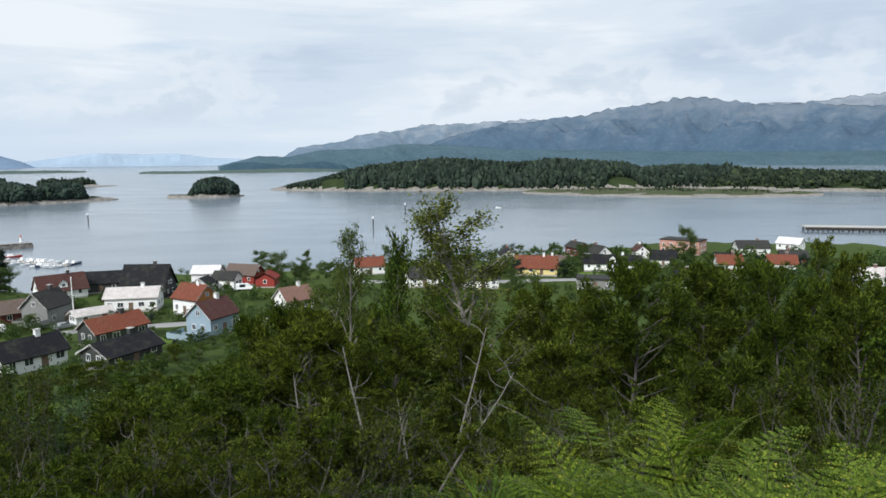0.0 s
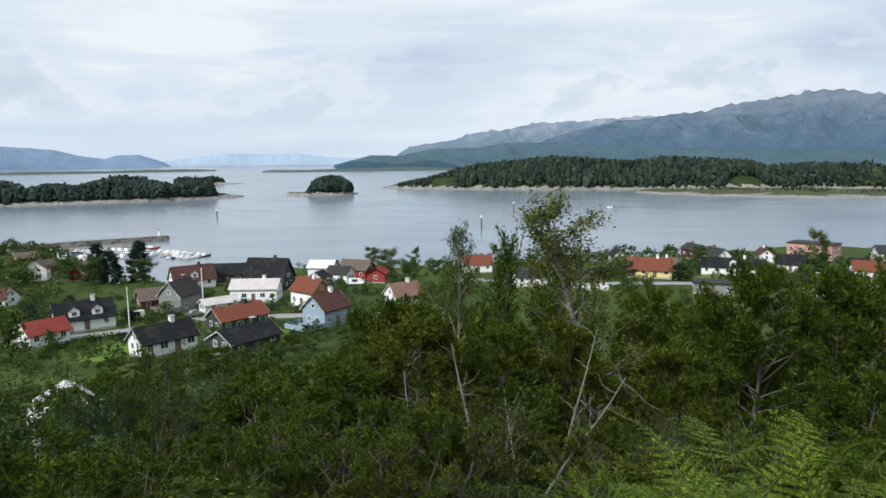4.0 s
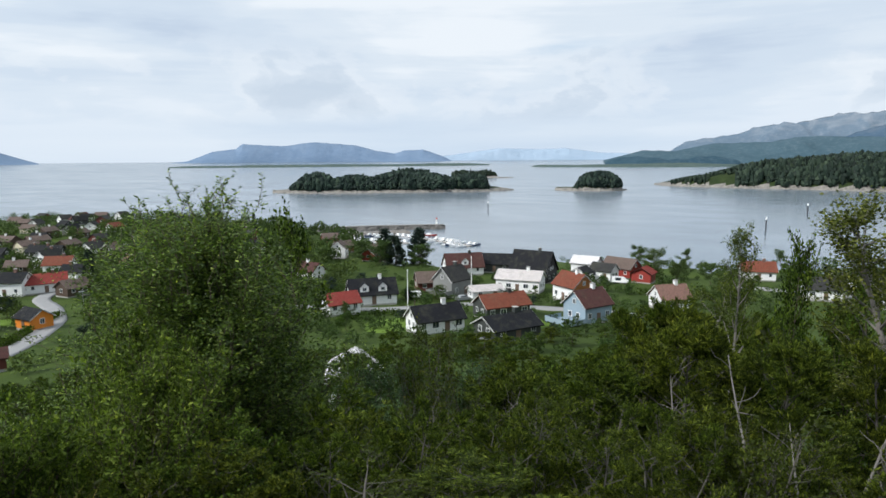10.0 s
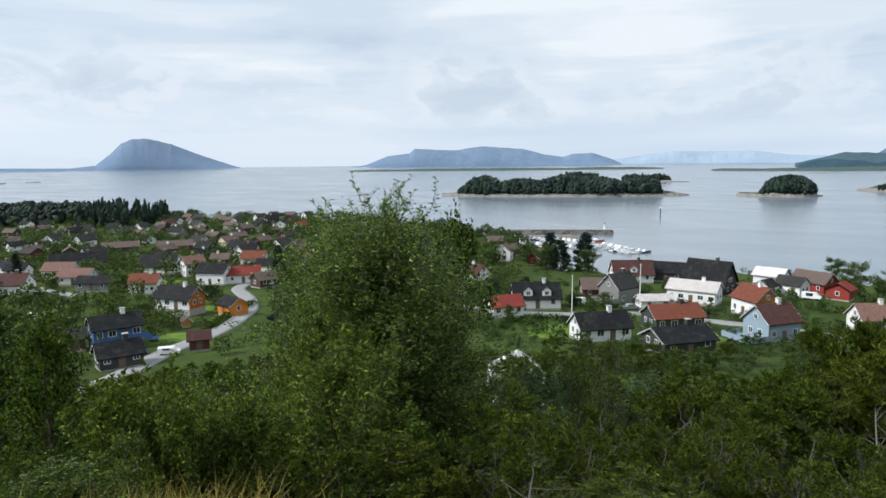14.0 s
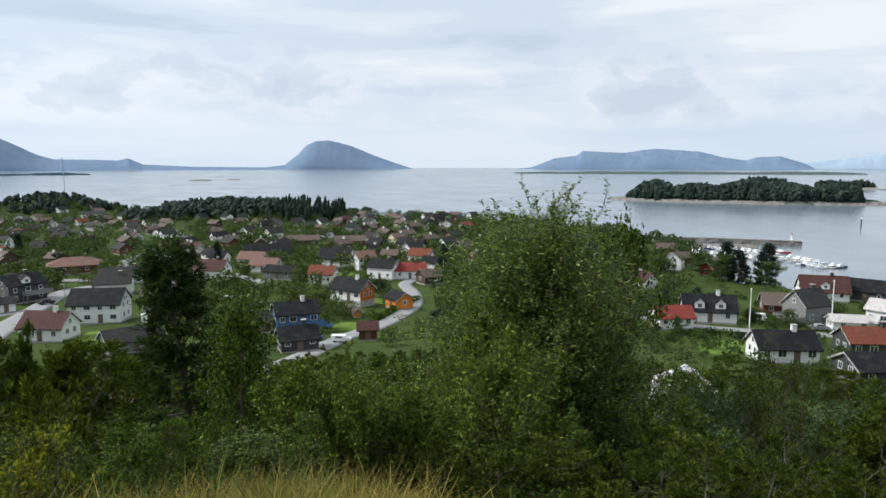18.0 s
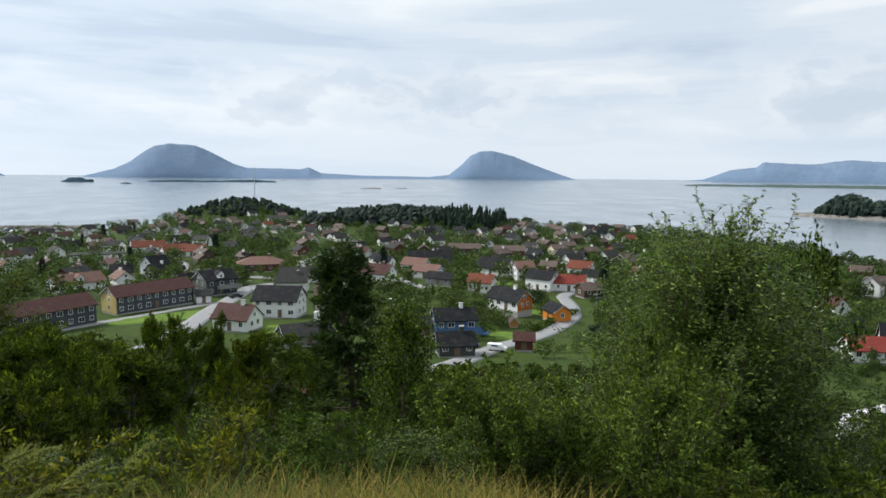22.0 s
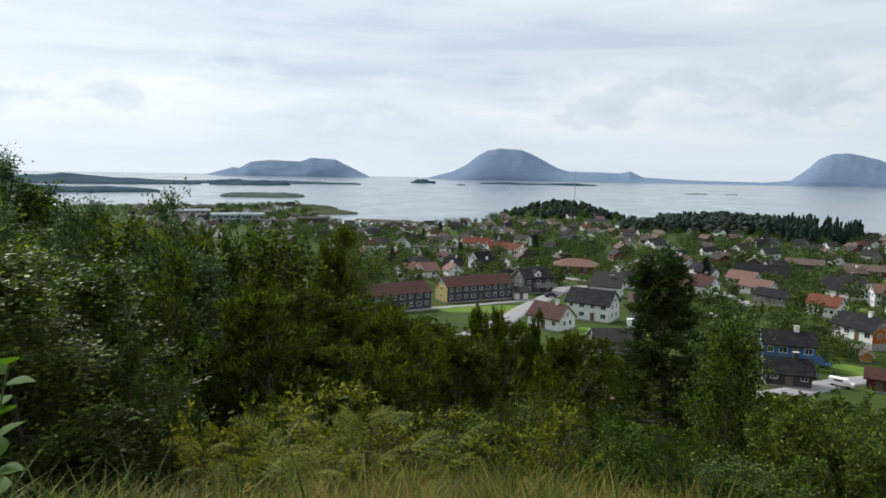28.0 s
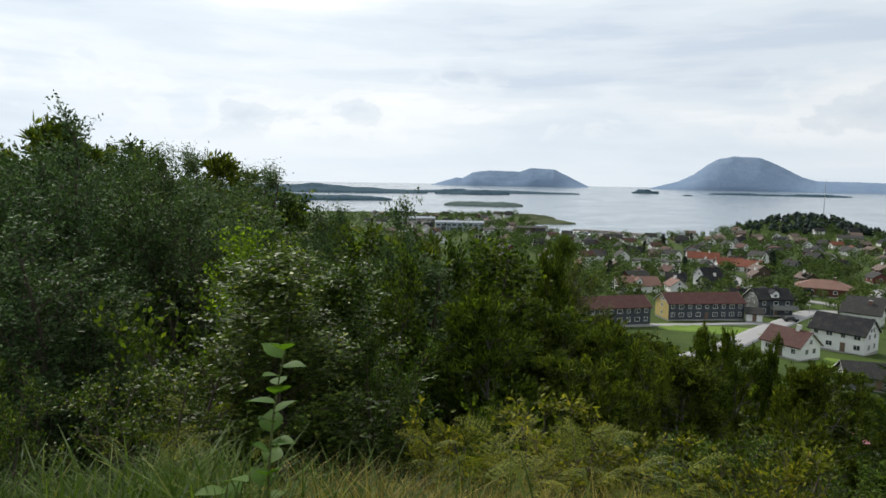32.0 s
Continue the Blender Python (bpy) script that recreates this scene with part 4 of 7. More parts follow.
house("white house with black roof", -299.6, -42.8, 138, 10, 8, 4.2, 3.6, "white", "black")
house("brick bungalow with wide red hipped roof", -301.7, 0.2, 90, 22, 13, 3.0, 3.2, "maroonwall", "salmon", form="hip", front=5)
house("house with pale pink roof and white gables", -257.4, -63.0, 128, 18, 9, 2.8, 3.0, "white", "salmon", chimney=None, dormers=1)
house("long flat-roofed low building", -357.3, -77.2, 102, 26, 12, 3.2, 0, "white", "grey", form="flat", front=6)
house("house with orange-red roof", -398.8, -60.1, 99, 18, 9, 2.8, 3.2, "white", "red", chimney="white")
house("house with orange-red roof", -374.3, -43.5, 112, 14, 9, 2.8, 3.2, "white", "red")
house("house with orange-red roof", -370.0, -33.6, 75, 14, 9, 2.8, 3.2, "white", "red")
house("dark brown house with white basement", -193.4, 21.3, 87, 14, 8, 2.8, 2.2, "brown", "brown", chimney="white", front=4, plinth=2.0)
house("orange house with black roof and white basement", -168.9, 66.3, 29, 12.5, 7.5, 2.9, 2.8, "white", "black", ends="vivid", chimney="white", front=4, plinth=2.0)
house("small vivid orange garage with black roof", -157.2, 75.0, 4, 7, 6, 2.6, 1.8, "vivid", "black", chimney=None, front=1, end=1)
house("deep blue house with black roof and balcony", -140.0, 41.6, 84, 10.5, 7.5, 2.8, 2.2, "blue", "black", chimney="white", front=4, plinth=1.8, deck=(1, 5.5, -6.2, -4, 2.0, "blue"))
house("grey-roofed wing beside the blue house", -142.5, 33.0, 86, 7.5, 6, 2.4, 1.6, "brown", "grey", chimney=None, front=2)
house("white house with orange-red roof", -216.6, 74.6, 51, 10, 8, 3.6, 2.6, "white", "red", chimney="white")
house("white gabled house with wide black roof", -263.1, 96.6, 40, 16, 10, 3.0, 4.0, "white", "black", chimney=None)
house("tall white house with pale pink roof", -245.8, 102.1, 87, 8, 7, 5.0, 2.6, "white", "salmon", chimney=None)
house("white house with black roof", -217.4, 97.9, 36, 11, 8, 4.4, 2.6, "white", "black")
house("white house with bright red roof", -213.3, 106.2, 64, 12, 8, 3.0, 2.6, "white", "bright")
house("white house with grey steep roof", -276.1, 139.3, 113, 11, 9, 3.0, 4.2, "white", "grey")
house("white house with salmon roof", -249.1, 44.0, 50, 12, 8, 3.6, 3.4, "white", "maroon")
house("house with faded salmon roof", -279.7, 65.7, 47, 12, 8, 3.0, 2.8, "white", "salmon", chimney=None)
house("house with faded salmon roof", -260.5, 66.3, 46, 12, 8, 2.8, 2.6, "white", "salmon", chimney=None)
house("low house with black roof", -236.5, 65.5, 45, 12, 7, 2.6, 2.0, "grey", "black", chimney=None)
house("long house with wide black roof", -302.8, 77.8, 76, 22, 11, 2.8, 4.0, "grey", "black")
house("long brown house under the spruces", -351.2, 109.8, 73, 18, 9, 2.8, 2.4, "brown", "brown", chimney=None)
house("long red-brown house under the spruces", -339.1, 132.4, 69, 18, 9, 2.8, 2.4, "maroonwall", "brown", chimney=None)
house("long white house with grey roof", -260.0, 15.8, 87, 18, 9, 3.0, 2.4, "white", "grey")
house("white house with grey roof", -231.8, 10.7, 77, 12, 8, 3.4, 2.6, "white", "grey")
house("grey low house with brown roof among trees", -140.6, 8.8, 105, 12, 7, 2.4, 2.0, "grey", "grey", chimney=None)
house("low house with black roof by the lane", -118.5, 35.5, 83, 8, 6.5, 2.2, 2.0, "dark", "black", chimney="dark")
house("small dark red shed", -120.5, 50.5, 68, 4.2, 3.4, 2.2, 1.2, "maroonwall", "maroon", chimney=None, front=1, end=1, category="shed")
house("brown chalet with pale gable", -276.5, 166.7, 120, 11, 9, 3.2, 3.4, "brown", "brown")
house("white house with red roof on the slope", -249.8, 129.8, 42, 10, 8, 3.6, 2.8, "white", "red")
house("white house by the forest edge", -42.0, 50.0, 130, 8, 6, 3.2, 1.4, "white", "white", chimney=None)


# ---- the wider town: plain houses of a few kinds, each standing in its own plot
rng = np.random.default_rng(5)
KINDS = [("white", "black"), ("white", "maroon"), ("white", "grey"), ("brown", "brown"), ("white", "red"), ("grey", "black"), ("maroonwall", "grey"), ("white", "salmon"), ("dark", "black"), ("cream", "brown"), ("yellow", "grey")]
WORDS = {"white": "white", "brown": "brown", "grey": "grey", "maroonwall": "dark red", "dark": "charcoal", "cream": "cream", "yellow": "pale yellow"}
ROOF_WORDS = {"black": "black", "maroon": "maroon", "grey": "grey", "brown": "brown", "red": "orange-red", "salmon": "faded red"}
models = {}
ROAD_LINES = [
    [(-262, 14), (-250, -3), (-236, -6), (-217, -10), (-188, -15), (-164, -19), (-149, -22), (-128, -30)],
    [(-160, -57), (-174, -50), (-191, -37), (-203, -23), (-214, -12)],
    [(-215, 110), (-200, 97), (-180, 91), (-163, 83), (-147, 71), (-134, 57), (-125, 46), (-113, 36), (-98, 22)],
    [(-320, 34), (-291, 42), (-269, 52), (-246, 55), (-228, 58)],
    [(-130, 118), (-100, 126), (-86, 138), (-83, 147), (-72, 148), (-40, 152)],
    [(-30, 218), (20, 215), (60, 222), (110, 225)],
    [(-262, 14), (-300, -25), (-380, -50), (-470, -60)],
    [(-262, 14), (-330, 20), (-420, 60), (-520, 60)]]


def road_points(line, step=3.0):
    p = np.array(line, float)
    k = np.r_[0, np.cumsum(np.hypot(*np.diff(p, axis=0).T))]
    n = max(2, int(k[-1] / step))
    s = np.linspace(0, k[-1], n)
    out = np.stack([np.interp(s, k, p[:, 0]), np.interp(s, k, p[:, 1])], -1)
    for _ in range(3):
        out[1:-1] = (out[:-2] + 2 * out[1:-1] + out[2:]) / 4
    return out


def road(line, width, label, kind="road"):
    p = road_points(line)
    w = np.gradient(p, axis=0)
    w /= np.linalg.norm(w, axis=1)[:, None]
    n = np.stack([-w[:, 1], w[:, 0]], -1)
    cols = np.linspace(-0.5, 0.5, 5) * width
    xy = p[:, None] + n[:, None] * cols[None, :, None]
    z = height(xy[..., 0], xy[..., 1]) + 0.22
    z = z.mean(1, keepdims=True) * 0.7 + z * 0.3
    top = np.concatenate([xy, z[..., None]], -1)
    skirt = np.concatenate([top[:, :1] - [0, 0, 0.9], top, top[:, -1:] - [0, 0, 0.9]], 1)
    m, q = skirt.shape[:2]
    i, j = np.meshgrid(np.arange(m - 1), np.arange(q - 1), indexing="ij")
    a = i * q + j
    ob = new(kind, mesh_of(kind, skirt.reshape(-1, 3), np.stack([a, a + q, a + q + 1, a + 1], -1).reshape(-1, 4), ROAD, True))
    return tagged(ob, label, kind, kind="structure")


for i, line in enumerate(ROAD_LINES):
    road(line, (6.0, 3.2, 4.6, 4.2, 4.2, 4.5, 5, 5)[i], "light grey asphalt residential road")
road_xy = np.concatenate([road_points(l) for l in ROAD_LINES])


def free(x, y, r):
    if any(math.hypot(x - a, y - b) < r + c for a, b, c in taken):
        return False
    return np.min(np.hypot(road_xy[:, 0] - x, road_xy[:, 1] - y)) > r


WOODS = [(91.5, 700, 62), (78, 615, 62), (72.3, 545, 34), (83, 560, 18)]


def in_woods(x, y, grow=0):
    return any(math.hypot(x - spot(a, r)[0], y - spot(a, r)[1]) < w + grow for a, r, w in WOODS)


def town(count, az0, az1, d0, d1, gap, tries=6000):
    placed = 0
    for _ in range(tries):
        if placed >= count:
            break
        az, d = rng.uniform(az0, az1), math.sqrt(rng.uniform(d0 ** 2, d1 ** 2))
        x, y = spot(az, d)
        if d > shore(az) - 28 or in_woods(x, y) or not free(x, y, gap):
            continue
        k = int(rng.choice(len(KINDS), p=[.17, .10, .17, .17, .02, .14, .08, .015, .10, .03, .005]))
        turn = 90 + az * 0.3 + rng.choice([0, 90]) + rng.normal(0, 14)
        w, r = KINDS[k]
        key = (k, int(rng.integers(2)))
        if d > 430:
            key = (k, 2)
        if key not in models:
            big = key[1] % 2
            models[key] = house(f"{WORDS[w]} house with {ROOF_WORDS[r]} roof in the town", x, y, turn, 8.6 + 1.6 * big, 7, 2.6 + 1.2 * big, 2.2 + 0.35 * (k % 3), w, r, chimney=None if key[1] == 2 else "white" if k % 2 else "brick", front=1 if key[1] == 2 else 2, end=1, far=True, door=False)
        else:
            copy_thing(models[key], pose(x, y, float(height(x, y)), 0, 0, turn))
            taken.append((x, y, 6))
        placed += 1
    return placed


town(24, 42, 70, 225, 560, 7)
town(52, 60, 104, 250, 430, 7)
town(130, 58, 112, 430, 720, 5)
town(80, 104, 127, 330, 860, 5)
town(10, -42, 8, 205, 300, 8)


# ---- harbour: breakwater, pontoons, boats, marks
def rubble(line, top_w, base_w, top_z, seed):
    """A rubble bank along a line: a crowned strip with uneven boulder flanks."""
    r = np.random.default_rng(seed)
    p = road_points(line, 2.0)
    w = np.gradient(p, axis=0)
    w /= np.linalg.norm(w, axis=1)[:, None]
    n = np.stack([-w[:, 1], w[:, 0]], -1)
    cols = np.array([-base_w, -base_w * 0.75, -top_w * 1.1, -top_w * 0.9, 0, top_w * 0.9, top_w * 1.1, base_w * 0.75, base_w])
    zs = np.array([-1.5, 0.6, top_z * 0.8, top_z, top_z, top_z, top_z * 0.8, 0.6, -1.5])
    xy = p[:, None] + n[:, None] * cols[None, :, None]
    jig = r.normal(0, 1, xy.shape) * np.array([0.8, 0.8, 0.5, 0.1, 0, 0.1, 0.5, 0.8, 0.8])[None, :, None]
    z = zs[None] + r.normal(0, 1, xy.shape[:2]) * np.array([0, 0.5, 0.4, 0.05, 0, 0.05, 0.4, 0.5, 0])[None]
    v = np.concatenate([xy + jig, z[..., None]], -1)
    m, q = v.shape[:2]
    i, j = np.meshgrid(np.arange(m - 1), np.arange(q - 1), indexing="ij")
    a = i * q + j
    return v.reshape(-1, 3), np.stack([a, a + q, a + q + 1, a + 1], -1).reshape(-1, 4)


WALL_LINE = [(-352, 300), (-318, 332), (-296, 356), (-272, 378), (-248, 396)]
breakwater = new("breakwater", mesh_of("breakwater", *rubble(WALL_LINE, 2.0, 7.5, 2.6, 3), rock_material("breakwater_rock", (0.03, 0.029, 0.027), (0.11, 0.104, 0.095))))
tagged(breakwater, "dark rubble breakwater sheltering the marina", "breakwater", kind="structure")
crest = road_points(WALL_LINE, 8.0)
for a, b in zip(crest[:-1], crest[1:]):
    d = b - a
    w = part("wall", a_box(-0.05, -0.6, 2.4, float(np.hypot(*d)) + 0.05, 0.6, 3.1), CONCRETE, breakwater, "pale concrete crown wall")
    w.matrix_basis = pose(a[0], a[1], 0, 0, 0, math.degrees(math.atan2(d[1], d[0])))
quay2 = new("breakwater", mesh_of("breakwater", *rubble([(-300, 296), (-283, 322), (-268, 345), (-256, 362)], 5.0, 9.0, 1.5, 4), rock_material("quay_rock", (0.06, 0.057, 0.05), (0.20, 0.185, 0.165))))
tagged(quay2, "low stone mole inside the breakwater", "breakwater", kind="structure")


def lathe(profile, sides=12):
    bm = bmesh.new()
    rings = [[bm.verts.new((r * math.cos(i * 2 * math.pi / sides), r * math.sin(i * 2 * math.pi / sides), z)) for i in range(sides)] for r, z in profile]
    for a, b in zip(rings[:-1], rings[1:]):
        for i in range(sides):
            j = (i + 1) % sides
            bm.faces.new((a[i], a[j], b[j], b[i]))
    bm.faces.new(rings[-1])
    return bm


beacon = tagged(new("harbour_light"), "small white harbour light on the breakwater head", "light beacon")
beacon.matrix_basis = pose(-253, 394, 3.3)
part("tower", lathe([(1.0, 0), (0.9, 0.4), (0.55, 0.6), (0.45, 3.0)]), TRIM, beacon)
part("lantern", lathe([(0.6, 3.0), (0.6, 3.2), (0.4, 3.25), (0.4, 4.0), (0.05, 4.4)]), plain("lantern_red", (0.4, 0.05, 0.03)), beacon)


def boat_model(L, hull, cabin):
    """A small motor boat: lofted hull, deck, cabin and windscreen."""
    ob = new("motor_boat")
    bm = bmesh.new()
    rows = []
    for k in range(7):
        u = k / 6
        half = L * 0.17 * (1 - max(0, u - 0.45) ** 2 * 3.1)
        half = max(half, 0.02)
        sheer = 0.75 + 0.45 * u * u
        x = L * (u - 0.5)
        rows.append([bm.verts.new(p) for p in ((x, -half, sheer), (x, -half * 0.8, 0.1), (x, 0, -0.25 + 0.3 * u ** 3), (x, half * 0.8, 0.1), (x, half, sheer))])
    for a, b in zip(rows[:-1], rows[1:]):
        for i in range(4):
            bm.faces.new((a[i], b[i], b[i + 1], a[i + 1]))
        bm.faces.new((a[4], b[4], b[0], a[0]))
    bm.faces.new(rows[0])
    part("hull", bm, hull, ob)
    if cabin:
        bm = bmesh.new()
        lo = [bm.verts.new(p) for p in ((-0.18 * L, -0.12 * L, 0.75), (0.16 * L, -0.10 * L, 0.95), (0.16 * L, 0.10 * L, 0.95), (-0.18 * L, 0.12 * L, 0.75))]
        hi = [bm.verts.new(p) for p in ((-0.16 * L, -0.10 * L, 1.9), (0.08 * L, -0.09 * L, 1.9), (0.08 * L, 0.09 * L, 1.9), (-0.16 * L, 0.10 * L, 1.9))]
        bm.faces.new(hi)
        for i in range(4):
            j = (i + 1) % 4
            bm.faces.new((lo[i], lo[j], hi[j], hi[i]))
        part("cabin", bm, TRIM, ob)
        part("windscreen", a_box(0.085 * L, -0.085 * L, 1.3, 0.135 * L, 0.085 * L, 1.7), GLASS, ob)
    part("outboard_motor", a_box(-0.54 * L, -0.18, 0.3, -0.5 * L, 0.18, 1.2), plain("black_engine", (0.02, 0.02, 0.02), 0.4), ob)
    return ob


HULL = plain("white_hull", (0.80, 0.80, 0.80), 0.3)
boats = [boat_model(7, HULL, True), boat_model(9, HULL, True), boat_model(5, HULL, False), boat_model(8, plain("navy_hull", (0.03, 0.05, 0.10), 0.3), True), boat_model(10, plain("red_hull", (0.35, 0.05, 0.04), 0.35), True)]
boat_words = ["white motor boat with small cabin moored", "larger white cabin cruiser moored", "small open white boat moored", "dark blue hulled motor boat moored", "red fishing boat with white cabin"]
boat_used = [False] * 5
rng = np.random.default_rng(77)


def moor(k, x, y, turn):
    m = pose(x, y, 0.0, 0, 0, turn)
    if boat_used[k]:
        ob = copy_thing(boats[k], m)
    else:
        boat_used[k] = True
        ob = boats[k]
        ob.matrix_basis = m
    tagged(ob, boat_words[k], "boat", "boats in the marina")


def pontoon(a, b, width=2.4, moorings=True):
    a, b = Vector((*a, 0)), Vector((*b, 0))
    d = b - a
    ang = math.degrees(math.atan2(d.y, d.x))
    ob = tagged(new("pontoon"), "floating wooden pontoon in the marina", "pontoon", "marina pontoons")
    ob.matrix_basis = pose(a.x, a.y, 0, 0, 0, ang)
    n = max(2, int(d.length / 6))
    for i in range(n):
        s = d.length / n
        part("deck", a_box(i * s + 0.05, -width / 2, 0.15, (i + 1) * s - 0.05, width / 2, 0.6), plain("pale_planks", (0.34, 0.32, 0.29), 0.85), ob)
    if moorings:
        k = 3.0
        while k < d.length - 2:
            p = a + d * (k / d.length)
            nn = Vector((-d.y, d.x, 0)).normalized()
            for side in (-1, 1):
                if rng.uniform() < 0.82:
                    q = p + nn * side * 5.4
                    moor(int(rng.choice(5, p=[.42, .26, .2, .09, .03])), q.x, q.y, ang + 90 * side + rng.normal(0, 4))
            k += rng.uniform(3.2, 4.6)


pontoon((-262, 306), (-221, 314))
pontoon((-268, 338), (-222, 335))
pontoon((-222, 335), (-183, 320))
pontoon((-288, 316), (-272, 340))
for k, x, y, t in ((1, -196, 318, 20), (4, -232, 352, 30), (0, -130, 262, 40), (2, -122, 255, 10), (0, -150, 268, 70)):
    moor(k, x, y, t)


def channel_mark(x, y, tall, label):
    ob = tagged(new("channel_mark"), label, "sea mark", "channel marks")
    ob.matrix_basis = pose(x, y, -0.5)
    part("pole", lathe([(0.45, 0), (0.45, tall * 0.8), (0.3, tall * 0.8)]), plain("dark_steel", (0.03, 0.03, 0.035), 0.5), ob)
    part("top_mark", lathe([(0.5, tall * 0.8), (0.5, tall * 0.9), (0.2, tall)]), TRIM, ob)


channel_mark(-51, 483, 10, "dark channel post with white top")
channel_mark(-35.9, 633, 10, "dark channel post with white top")
channel_mark(-297.6, 553.7, 9, "pale channel post with white top")

# pier on piles across the water
pier = tagged(new("pier"), "long concrete pier on dark piles", "pier")
pier.matrix_basis = pose(247, 452, 0, 0, 0, -14)
part("deck", a_box(0, -7, 2.2, 110, 7, 3.0), CONCRETE, pier)
part("fender_beam", a_box(0, -7.3, 0.9, 110, -7.02, 2.7), plain("tarred_timber", (0.03, 0.028, 0.025), 0.9), pier)
pile = a_box(-0.4, -0.4, -2, 0.4, 0.4, 2.2)
pile_me = bpy.data.meshes.new("pile")
pile.to_mesh(pile_me)
pile.free()
pile_me.materials.append(plain("tarred_timber", (0.03, 0.028, 0.025), 0.9))
for i in range(18):
    for yy in (-6, 5.5):
        piece("pile", pile_me, pier, pose(2 + i * 6.2, yy, 0))
for x, y in ((300, 434), (318, 430), (309, 425)):
    tank = tagged(new("storage_tank"), "white cylindrical storage tank by the quay", "tank", "tanks")
    tank.matrix_basis = pose(x, y, 0.5)
    part("shell", lathe([(5, 0), (5, 8)], 20), TRIM, tank)
    part("roof", lathe([(5.1, 8), (2.5, 8.8), (0.1, 9.2)], 20), METAL, tank)

boat = boat_model(6, HULL, False)
boat.matrix_basis = pose(58, 687, 0, 0, 0, 170)
tagged(boat, "small white motor boat out on the sound", "boat")

# ---- poles, lamps and vehicles
def pole(label, x, y, tall, r=0.12, material=METAL, lamp=False, category="pole", z=None):
    ob = tagged(new("flagpole" if category == "flagpole" else "street_lamp" if lamp else "utility_pole"), label, category)
    ob.matrix_basis = pose(x, y, float(height(x, y)) - 0.3 if z is None else z)
    part("shaft", lathe([(r, 0), (r * 0.55, tall)], 8), material, ob)
    if lamp:
        part("lamp_head", a_box(-0.2, -0.9, tall - 0.1, 0.2, 0.3, tall + 0.12), METAL, ob)
    else:
        part("finial", lathe([(r * 1.1, tall), (r * 1.3, tall + 0.12), (0.02, tall + 0.25)], 8), material, ob)


pole("tall white flagpole in a garden", -95.3, 134.5, 9.5, 0.14, TRIM, category="flagpole")
pole("tall white flagpole by the red-roofed house", -87.0, 152.5, 12, 0.16, TRIM, category="flagpole")
pole("wooden utility pole beside the white house", -75.7, 109.3, 6.5, 0.14, BARK)
pole("thin tall radio mast on the knoll", -700, -4, 38, 0.35, METAL, category="mast")
pole("street lamp beside the curving road", -160, 88, 7, 0.09, METAL, True, "street lamp")
pole("street lamp beside the wide road", -214, -3, 7, 0.09, METAL, True, "street lamp")


def car(label, x, y, turn, colour, L=4.3, tall=1.45, van=False):
    ob = tagged(new("van" if van else "car"), label, "van" if van else "car", "parked vehicles")
    ob.matrix_basis = pose(x, y, float(height(x, y)) + 0.22, 0, 0, turn)
    body = plain("paint_" + colour[0], colour[1], 0.3, spec=0.6)

    def side(profile, half, inset):
        bm = bmesh.new()
        a = [bm.verts.new((px, -half, pz)) for px, pz in profile]
        b = [bm.verts.new((px, half, pz)) for px, pz in profile]
        for v in a + b:
            if v.co.z > 0.95:
                v.co.y *= inset
        bm.faces.new(a)
        bm.faces.new(b[::-1])
        for i in range(len(profile)):
            j = (i + 1) % len(profile)
            bm.faces.new((a[j], a[i], b[i], b[j]))
        bmesh.ops.recalc_face_normals(bm, faces=bm.faces)
        return bm
    h = L / 2
    if van:
        prof = [(-h, 0.35), (-h, tall), (h * 0.45, tall), (h * 0.75, tall * 0.62), (h, tall * 0.5), (h, 0.35)]
    else:
        prof = [(-h, 0.3), (-h, 0.85), (-h * 0.75, 0.95), (-h * 0.5, tall), (h * 0.15, tall), (h * 0.45, 0.95), (h * 0.95, 0.8), (h, 0.3)]
    part("body", side(prof, 0.88, 0.84), body, ob)
    part("windscreen", a_box(h * 0.22, -0.66, 1.0, h * 0.42, 0.66, min(tall - 0.1, 1.32)), GLASS, ob)
    for s in (-1, 1):
        part("side_window", a_box(-h * 0.55, s * 0.81 - 0.02, 0.98, h * 0.15, s * 0.81 + 0.02, tall - 0.12), GLASS, ob)
    for wx in (-h * 0.62, h * 0.62):
        for s in (-1, 1):
            t = part("wheel", lathe([(0.02, -0.1), (0.32, -0.1), (0.32, 0.1)], 14), plain("tyre_rubber", (0.02, 0.02, 0.02), 0.9), ob)
            t.matrix_basis = pose(wx, s * 0.78, 0.12, 90)


car("white van parked by a hedge", -100.7, 146.0, 35, ("white", (0.75, 0.75, 0.75)), 4.8, 1.95, True)
car("white caravan-like camper parked on a lawn", -166.7, 15.8, 85, ("white", (0.75, 0.75, 0.75)), 6.0, 2.6, True)
car("white camper parked behind a house", -188.2, 36.4, 78, ("white", (0.75, 0.75, 0.75)), 6.0, 2.5, True)
car("blue car parked below the blue house", -125.8, 40.6, 40, ("blue", (0.05, 0.09, 0.22)))
car("dark car on the wide road", -222.9, -7.8, 110, ("black", (0.02, 0.02, 0.025)))
car("dark car parked in a yard", -83.4, 0.1, 95, ("black", (0.02, 0.02, 0.025)))
car("red car parked in a yard", -83.0, 3.4, 95, ("red", (0.30, 0.03, 0.03)))
car("white covered trailer by the lane", -121.0, 45.0, 60, ("white", (0.75, 0.75, 0.75)), 3.8, 1.4, True)
car("grey car parked by the boathouses", -66, 200, 15, ("grey", (0.25, 0.26, 0.27)))
car("white van parked by the boathouses", -62, 203, 10, ("white", (0.75, 0.75, 0.75)), 5, 2.0, True)
